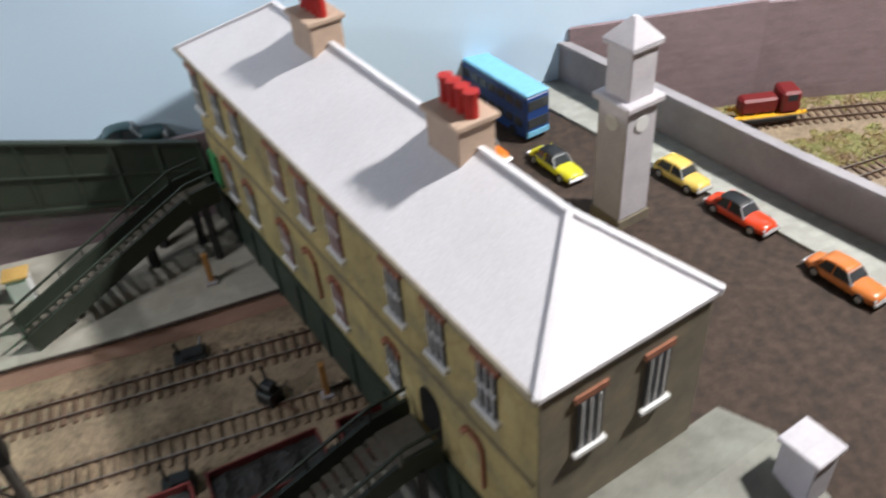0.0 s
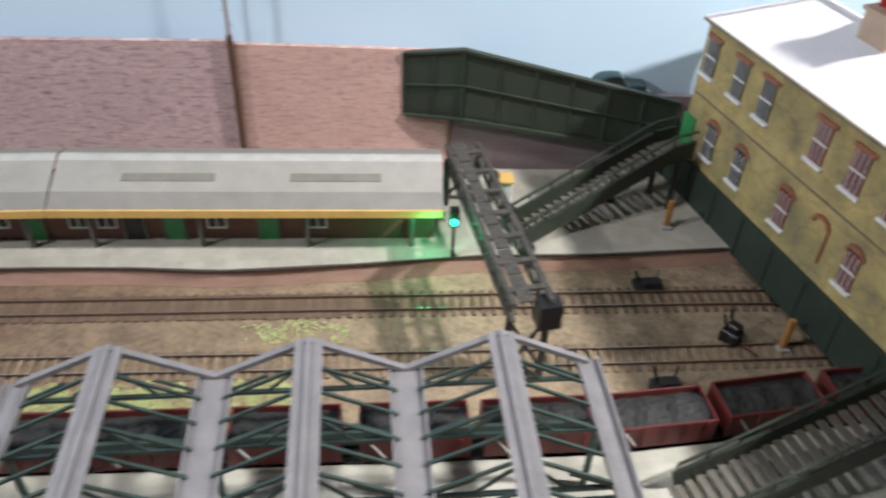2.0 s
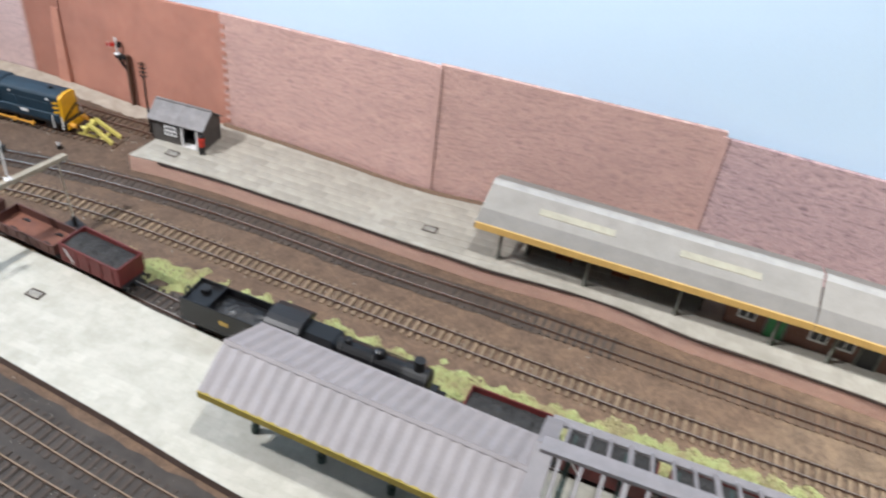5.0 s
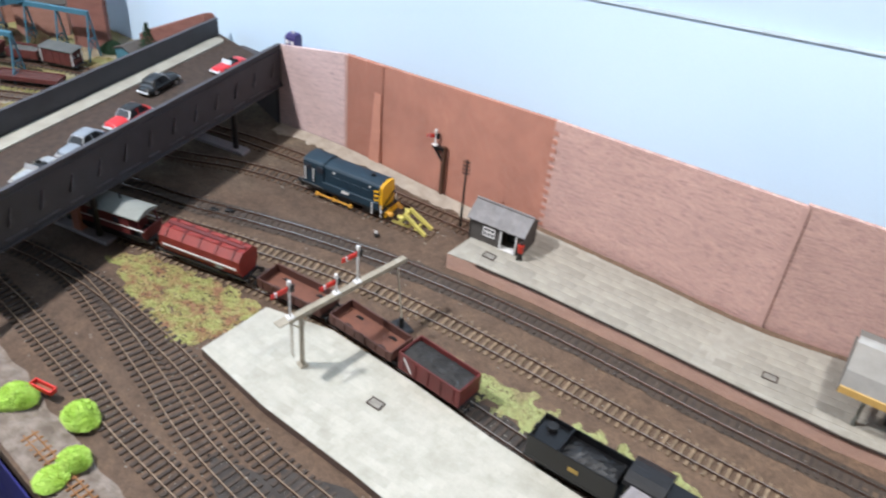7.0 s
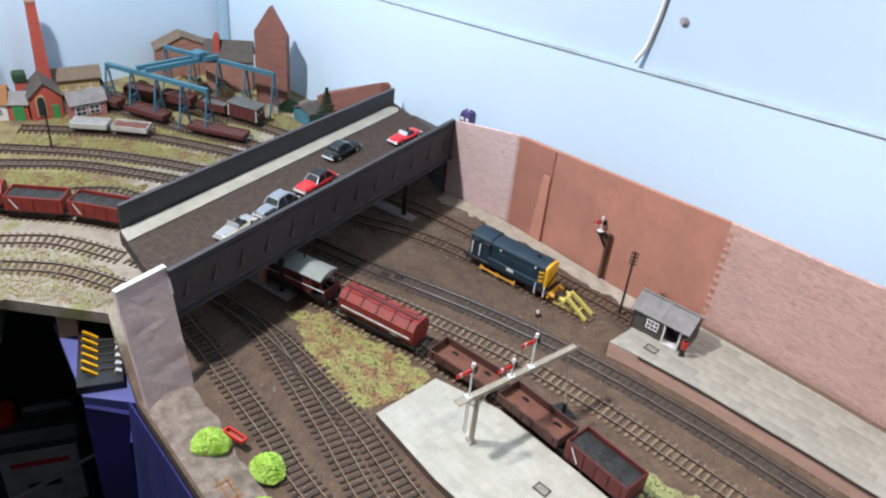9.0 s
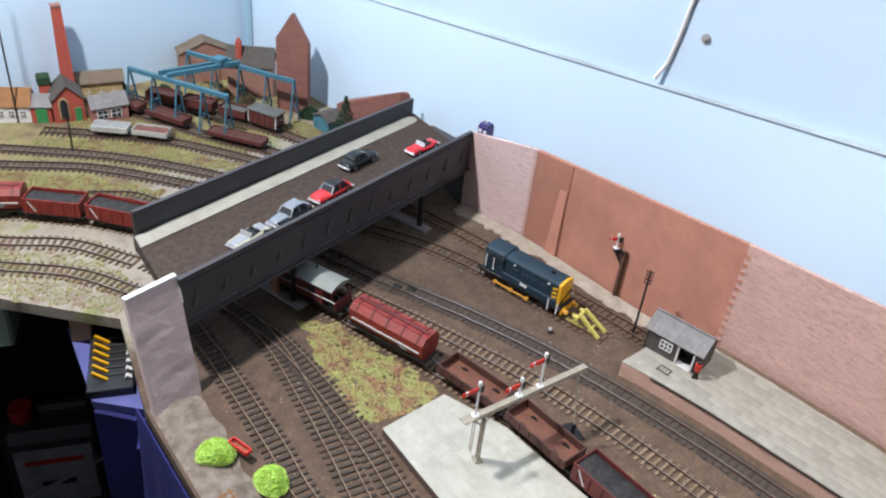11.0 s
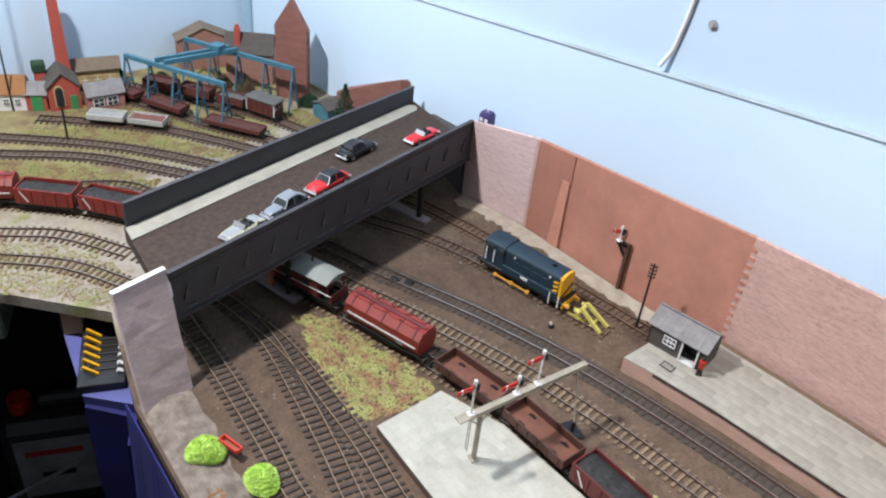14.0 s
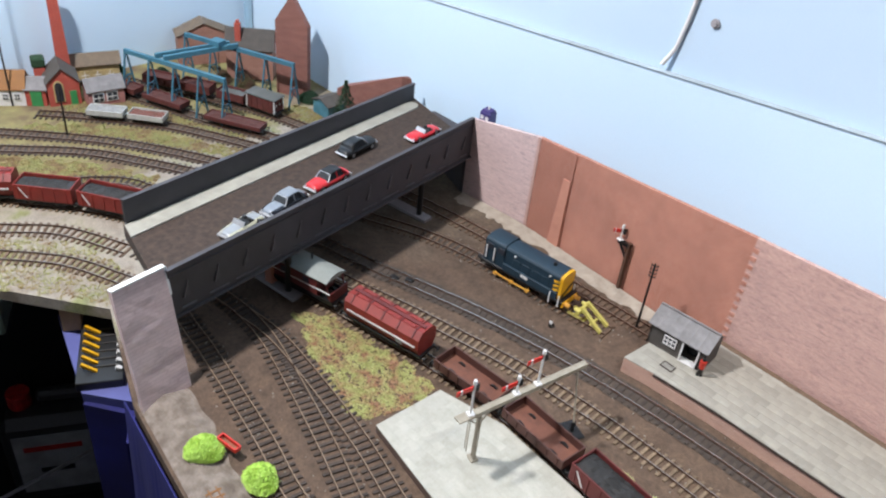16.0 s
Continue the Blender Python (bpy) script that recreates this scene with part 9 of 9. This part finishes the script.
# grey rubble slope at the front of the board
M["rubble"] = mat("grey_stone_rubble", (0.30, 0.25, 0.21), (0.15, 0.115, 0.09), big=70, fine=420, rough=0.95, bump=0.9)
bm = bmesh.new()
nx, ny = 44, 26
g = []
for i in range(nx + 1):
    row = []
    for j in range(ny + 1):
        f, t = i / nx, j / ny
        fx = -1.715 + 0.33 * f
        fy = -0.372 + 0.222 * 0.33 * f + 0.002
        wd = 0.062 - 0.012 * f + 0.006 * noise.noise(Vector((fx * 30, 0, 4)))
        x, y = fx - 0.22 * wd * t * 0.6, fy + wd * t
        z = 0.0004 + 0.010 * math.sin(math.pi * min(1, t * 1.1)) ** 0.8 * (0.55 + 0.45 * noise.noise(Vector((x * 40, y * 40, 2)))) * (1 - f * 0.6) + 0.0012 * noise.noise(Vector((x * 220, y * 220, 3)))
        row.append(bm.verts.new((x, y, max(0.0003, z) if 0 < j < ny else 0.0003)))
    g.append(row)
for i in range(nx):
    for j in range(ny):
        bm.faces.new((g[i][j], g[i + 1][j], g[i + 1][j + 1], g[i][j + 1]))
solo("rubble_bank", bm, "rubble", "grey rubble bank along the front of the layout", "bank", kind="stuff")


def bush(x, y, r, h, seed, material="lime", label="bright lime green foam bush on the rubble bank", z=0.004):
    b = thing("bush", (x, y, z), 0, label, "bush", "foam bushes")
    rng = random.Random(seed)
    bm = bmesh.new()
    lob = [rng.uniform(0.8, 1.12) for _ in range(9)]
    for _ in range(2400):
        a = rng.uniform(0, 6.28)
        k = a / 6.2832 * 9
        e = lob[int(k) % 9] * (1 - k % 1) + lob[(int(k) + 1) % 9] * (k % 1)
        rr = r * e * math.sqrt(rng.random())
        top = h * (1 - (rr / (r * 1.15)) ** 2)
        c = Vector((math.cos(a) * rr, math.sin(a) * rr, rng.uniform(0.72, 1.0) * max(0.001, top)))
        s = rng.uniform(0.0008, 0.0017)
        vs = [bm.verts.new(c + Vector((rng.uniform(-s, s), rng.uniform(-s, s), rng.uniform(-s, s) * 0.8))) for _ in range(4)]
        bm.faces.new(vs[:3])
        bm.faces.new((vs[0], vs[2], vs[3]))
    rim_, hub_ = [], bm.verts.new((0, 0, h * 0.86))
    for i in range(36):
        a = i / 36 * 6.2832
        k = i / 4
        e = lob[int(k) % 9] * (1 - k % 1) + lob[(int(k) + 1) % 9] * (k % 1)
        rim_.append([bm.verts.new((math.cos(a) * r * e * f, math.sin(a) * r * e * f, max(-z, h * 0.84 * (1 - (f / 1.02) ** 2)))) for f in (0.35, 0.7, 0.98)])
    for i in range(36):
        p_, q_ = rim_[i], rim_[(i + 1) % 36]
        bm.faces.new((hub_, p_[0], q_[0]))
        for j in range(2):
            bm.faces.new((p_[j], p_[j + 1], q_[j + 1], q_[j]))
    part("foliage", bm, material, b)
    bm = bmesh.new()
    rod(bm, (0, 0, -z), (0, 0, h * 0.4), 0.0016, 6, 0.0008)
    part("stem", bm, "brown_roof", b)


bush(-1.616, -0.311, 0.0215, 0.022, 1)
bush(-1.558, -0.262, 0.0205, 0.021, 2)
bush(-1.504, -0.284, 0.018, 0.017, 3)
bush(-1.494, -0.306, 0.018, 0.010, 4)
M["russet"] = grass_mat("russet_brown_foliage", (0.10, 0.055, 0.035), (0.14, 0.085, 0.05), (0.12, 0.11, 0.05))
for k, (x, y, r, h, m, lb) in enumerate(((-2.654, -0.298, 0.016, 0.026, "conifer", "dark green bush beside the stone warehouse"), (-2.604, -0.216, 0.022, 0.028, "conifer", "dark green bush behind the gantry crane"),
                                         (-2.540, -0.062, 0.020, 0.026, "russet", "russet brown shrub before the mill house"), (-2.575, -0.100, 0.018, 0.024, "russet", "russet brown shrub before the mill house"),
                                         (-2.452, 0.046, 0.022, 0.022, "conifer", "dark green bush at the foot of the mill tower"))):
    bush(x, y, r, h, 30 + k, m, lb, 0.001)
M["cover_grey"] = mat("worn_grey_cover_card", (0.30, 0.285, 0.25), (0.22, 0.205, 0.18), big=160, rough=0.85)
for x, y, z, a in ((-1.549, 0.265, PF, 20), (-1.203, 0.410, PF, 24), (-1.412, 0.005, PH, 19)):
    dc = thing("drain_cover", (x, y, z + 0.0007), a, "small grey inspection cover let into the platform paving", "drain cover", "platform covers")
    bm = bmesh.new()
    for q in (-1, 1):
        box(bm, (0, q * 0.0055, 0.0004), (0.018, 0.0014, 0.0010))
        box(bm, (q * 0.0083, 0, 0.0004), (0.0014, 0.0096, 0.0010))
    part("rim", bm, "edge_brown", dc, "dark rim")
    bm = bmesh.new()
    box(bm, (0, 0, 0.0001), (0.0150, 0.0096, 0.0008), bevel=0.0002)
    part("plate", bm, "cover_grey", dc)
bush(-0.318, 0.925, 0.020, 0.030, 5, "conifer", "dark green bush behind the footbridge", 0.105)
bush(-0.285, 0.940, 0.016, 0.024, 6, "conifer", "dark green bush behind the footbridge", 0.105)
bm = bmesh.new()
prism(bm, [(-0.36, 0.893), (-0.24, 0.938), (-0.245, 0.952), (-0.365, 0.905)], 0.0, 0.106)
solo("planted_bank", tri_fix(bm), "dark_mauve", "narrow walled bank with bushes behind the footbridge", "bank", kind="structure")

rb = thing("red_frame", (-1.612, -0.284, 0.008), 30, "small red painted open frame lying on the rubble", "frame")
for a, c in (((-0.014, -0.004), (0.014, -0.004)), ((-0.014, 0.004), (0.014, 0.004)), ((-0.014, -0.004), (-0.014, 0.004)), ((0.014, -0.004), (0.014, 0.004))):
    bm = bmesh.new()
    bar(bm, (*a, 0.006), (*c, 0.006), 0.0016, 0.005)
    part("side", bm, "signal_red", rb)
bm = bmesh.new()
box(bm, (0, 0, 0.002), (0.026, 0.007, 0.002))
part("base", bm, "arch_red", rb)
fence = thing("rusty_track_panel", (-1.505, -0.298, 0.003), 14, "rusty orange track panel lying on the rubble", "track panel")
for s in (-1, 1):
    bm = bmesh.new()
    bar(bm, (-0.060, s * 0.0045, 0.003), (0.060, s * 0.0045, 0.003), 0.0012, 0.0016)
    part("rail", bm, "orange_roof", fence)
for k in range(14):
    bm = bmesh.new()
    bar(bm, (-0.056 + k * 0.0085, -0.009, 0.0015), (-0.056 + k * 0.0085, 0.009, 0.0015), 0.0022, 0.0014)
    part("sleeper", bm, "orange_roof", fence)

# loose pale ballast stones
rng = random.Random(11)
V, F = [], []
for _ in range(2400):
    pts = rng.choice((T1, T2, T3, F1, F2, F3, T0))
    q = spline(pts, 0.02)
    k = rng.randrange(len(q))
    x, y = q[k, 0] + rng.gauss(0, 0.014), q[k, 1] + rng.gauss(0, 0.014)
    if x > -0.9:
        continue
    s = rng.uniform(0.0004, 0.0011)
    i = len(V)
    z = 0.0006
    V += [(x - s, y - s, z), (x + s, y - s * 0.7, z), (x + s * 0.6, y + s, z), (x - s * 0.8, y + s * 0.7, z), (x, y, z + s * 1.2)]
    F += [(i, i + 1, i + 4), (i + 1, i + 2, i + 4), (i + 2, i + 3, i + 4), (i + 3, i, i + 4)]
me = bpy.data.meshes.new("loose_stones")
me.from_pydata(V, [], F)
me.materials.append(M["cream_path"])
tagged(new("loose_stones", me), "scattered pale loose ballast stones", "stones", kind="stuff")

# ---------------------------------------------------------------- below the baseboard

M["curtain"] = mat("royal_blue_curtain_cloth", (0.008, 0.009, 0.14), (0.005, 0.005, 0.075), big=14, fine=400, rough=0.8)
M["plywood"] = mat("pale_plywood_batten", (0.50, 0.32, 0.15), big=40, rough=0.7)
M["violet_paint"] = mat("violet_blue_shelf_paint", (0.10, 0.11, 0.33), big=20, rough=0.6, spread=0.15)
M["can_grey"] = glossy("dark_grey_plastic", (0.035, 0.037, 0.042), 0.4)
M["label_grey"] = mat("dull_grey_label", (0.45, 0.45, 0.47), big=20, rough=0.6)
edge = [(-1.728, -0.382), (-1.503, -0.332), (-1.0, -0.220), (0.2, 0.045), (1.45, 0.345)]
bm = bmesh.new()
q = spline(edge, 0.012)
tg = tangents(q)
prev = None
for k in range(len(q)):
    w = 0.004 * math.sin(k * 1.1) + 0.003 * math.sin(k * 0.43)
    nx_, ny_ = tg[k, 1], -tg[k, 0]
    col = [bm.verts.new((q[k, 0] + nx_ * (0.002 + d * (0.035 + w * 3)), q[k, 1] + ny_ * (0.002 + d * (0.035 + w * 3)), -0.004 - 0.90 * d)) for d in (0, 0.15, 0.5, 1.0)]
    if prev:
        for i in range(3):
            bm.faces.new((prev[i], prev[i + 1], col[i + 1], col[i]))
    prev = col
cur = solo("curtain", bm, "curtain", "royal blue cloth curtain hanging below the layout", "curtain")
sd = cur.modifiers.new("cloth", "SOLIDIFY")
sd.thickness = 0.002
bm = bmesh.new()
q2 = [(-1.728, -0.384), (-1.780, -0.372), (-1.818, -0.430), (-1.812, -0.433), (-1.776, -0.380), (-1.730, -0.390)]
prism(bm, q2, -0.93, -0.0755)
solo("end_curtain", tri_fix(bm), "curtain", "royal blue cloth hanging beside the lever panel", "curtain")

lp = thing("lever_panel", (-1.893, -0.399, -0.055), 172, "black signal lever panel with yellow and white levers", "lever panel")
bm = bmesh.new()
box(bm, (0, 0, 0), (0.150, 0.058, 0.012), bevel=0.001)
part("case", bm, "black", lp)
for k in range(6):
    bm = bmesh.new()
    bar(bm, (-0.055 + k * 0.015, 0.004, 0.006), (-0.052 + k * 0.015, 0.022, 0.018), 0.0040, 0.0040)
    part("lever", bm, "warning_yellow", lp, "yellow lever")
    bm = bmesh.new()
    bar(bm, (-0.055 + k * 0.015, -0.026, 0.006), (-0.055 + k * 0.015, -0.020, 0.010), 0.006, 0.004)
    part("switch", bm, "white", lp, "white switch")
    bm = bmesh.new()
    bar(bm, (-0.0475 + k * 0.015, -0.024, 0.0070), (-0.0475 + k * 0.015, 0.022, 0.0070), 0.0012, 0.0020)
    part("divider", bm, "hut_board", lp)
bm = bmesh.new()
prism(bm, [(-1.818, -0.432), (-1.778, -0.366), (-1.93, -0.370), (-1.985, -0.452)], -0.075, -0.0615)
solo("panel_shelf", tri_fix(bm), "violet_paint", "violet blue shelf carrying the lever panel", "shelf")
bm = bmesh.new()
box(bm, (-1.985, -0.428, -0.040), (0.085, 0.026, 0.042), rz=-8, bevel=0.001)
solo("timber_batten", bm, "plywood", "pale plywood batten under the yard board", "batten")
# near-black panel added for the shade under the yard board
upright("storage_back", (-2.265, -1.30), (-2.745, 0.0), -0.948, -0.06, 0.012, "carpet_and_shade", "added dark panel standing in for the shade below the yard", "cloth")

oc = thing("oil_can", (-2.47, -0.545, -0.949), 82, "dark grey plastic oil can with a red label", "oil can")
bm = bmesh.new()
box(bm, (0, 0, 0.135), (0.21, 0.13, 0.27), bevel=0.02)
part("body", bm, "can_grey", oc)
bm = bmesh.new()
box(bm, (0.03, 0, 0.29), (0.11, 0.03, 0.03), bevel=0.008)
part("handle", bm, "can_grey", oc)
bm = bmesh.new()
rod(bm, (-0.06, 0, 0.265), (-0.06, 0, 0.305), 0.025, 16)
part("cap", bm, "lining_red", oc)
for s in (-1,):
    bm = bmesh.new()
    box(bm, (0, s * 0.0665, 0.14), (0.16, 0.002, 0.18), bevel=0.0005)
    lb = part("label_sheet", bm, "label_grey", oc)
    for z, w, m in ((0.19, 0.12, "lining_red"), (0.15, 0.09, "label_grey"), (0.12, 0.07, "black")):
        bm = bmesh.new()
        box(bm, (0, s * 0.0680, z), (w, 0.002, 0.014))
        part("label_bar", bm, m, lb)
bm = bmesh.new()
rod(bm, (-2.035, -0.68, -0.5), (-2.14, -0.425, -0.5), 0.0035, 10)
rod(bm, (-2.037, -0.675, -0.949), (-2.037, -0.675, -0.5), 0.0035, 10)
rod(bm, (-2.138, -0.43, -0.949), (-2.138, -0.43, -0.5), 0.0035, 10)
solo("metal_tube", bm, "chrome", "thin bright metal tube rail standing below the layout", "rail")
bm = bmesh.new()
box(bm, (-2.065, -0.598, -0.0605), (0.09, 0.16, 0.084), rz=-8, bevel=0.004)
M["pale_green"] = mat("pale_green_plastic", (0.50, 0.62, 0.48), big=20, rough=0.5, spread=0.1)
solo("storage_box", bm, "pale_green", "pale green plastic box below the yard board", "box")

# point machines and clutter on the tracks beside the station
for x, y, turn, w, h, label in ((-0.173, 0.576, 20, 0.026, 0.020, "black box shaped point machine beside the station tracks"), (-0.201, 0.718, 21, 0.030, 0.012, "dark point machine lying between the rails"), (-0.117, 0.664, 60, 0.016, 0.026, "dark ground lever frame by the station")):
    b = thing("point_machine", (x, y, 0), turn, label, "point machine", "point machines")
    bm = bmesh.new()
    box(bm, (0, 0, h * 0.3), (w, 0.018, h * 0.6), bevel=0.0012)
    part("case", bm, "black", b)
    bm = bmesh.new()
    box(bm, (w * 0.1, 0, h * 0.7), (w * 0.7, 0.013, h * 0.3), bevel=0.0015)
    part("cover", bm, "black", b)
    for k in (-1, 1):
        bm = bmesh.new()
        bar(bm, (k * w * 0.3, 0.004, h * 0.6), (k * w * 0.42, 0.010, h * 1.25), 0.0022, 0.0022)
        part("lever", bm, "black", b)
    bm = bmesh.new()
    bar(bm, (0, -0.006, 0.0025), (0, -0.030, 0.0025), 0.0018, 0.0018)
    part("rod", bm, "rust", b)

# paving slabs of the far platform, laid in rows along it
M["paver"] = mat("worn_grey_paving_slab", (0.44, 0.41, 0.35), (0.345, 0.32, 0.27), big=26, fine=600, rough=0.85, vary=0.22, spread=0.2)
far = bpy.data.objects["platform_far"]
poly = P2F + P2B
SLABS = []
rng = random.Random(8)
for _ in range(4):
    bm = bmesh.new()
    box(bm, (0, 0, -0.0002), (0.0208, 0.0129, 0.0012), bevel=0.0002)
    SLABS.append(mesh_of("slab", bm, "paver"))
for a, b, ang in (((-1.60, 0.20), 0.36, 20.0), ((-1.262, 0.335), 0.30, 24.0)):
    u = Vector((math.cos(radians(ang)), math.sin(radians(ang))))
    v = Vector((-u.y, u.x))
    for j in range(-2, 16):
        for i in range(int(b / 0.0212) + 1):
            c = Vector(a) + u * (0.0106 + i * 0.0212 + (0.0106 if j % 2 else 0)) + v * (0.007 + j * 0.0133)
            if ang > 21 and c.x < -1.255 or ang < 21 and c.x > -1.268:
                continue
            if all(inside(c + u * (e * 0.0112) + v * (f * 0.0078), poly) for e in (-1, 1) for f in (-1, 1)):
                ob = new("slab", SLABS[rng.randrange(4)])
                ob.parent = far
                ob.matrix_basis = pose(c.x, c.y, PF + rng.uniform(-0.0001, 0.0002), rng.uniform(-0.4, 0.4), rng.uniform(-0.4, 0.4), ang + rng.uniform(-0.5, 0.5))


# short orange yellow timber posts under the end of the station road
M["post_orange"] = mat("faded_orange_post_paint", (0.42, 0.20, 0.05), (0.30, 0.14, 0.04), big=80, rough=0.7)
for (x, y, z), hgt in (((-0.193, 0.795, PF), 0.036), ((-0.068, 0.668, 0.0), 0.040)):
    p = thing("marker_post", (x, y, z), 20, "short orange yellow timber post beside the platform road", "post", "marker posts")
    bm = bmesh.new()
    box(bm, (0, 0, hgt / 2), (0.0055, 0.0055, hgt), bevel=0.0005)
    part("shaft", bm, "post_orange", p)
    bm = bmesh.new()
    box(bm, (0, 0, 0.002), (0.011, 0.011, 0.004), bevel=0.0006)
    part("foot_block", bm, "grey_wall", p)
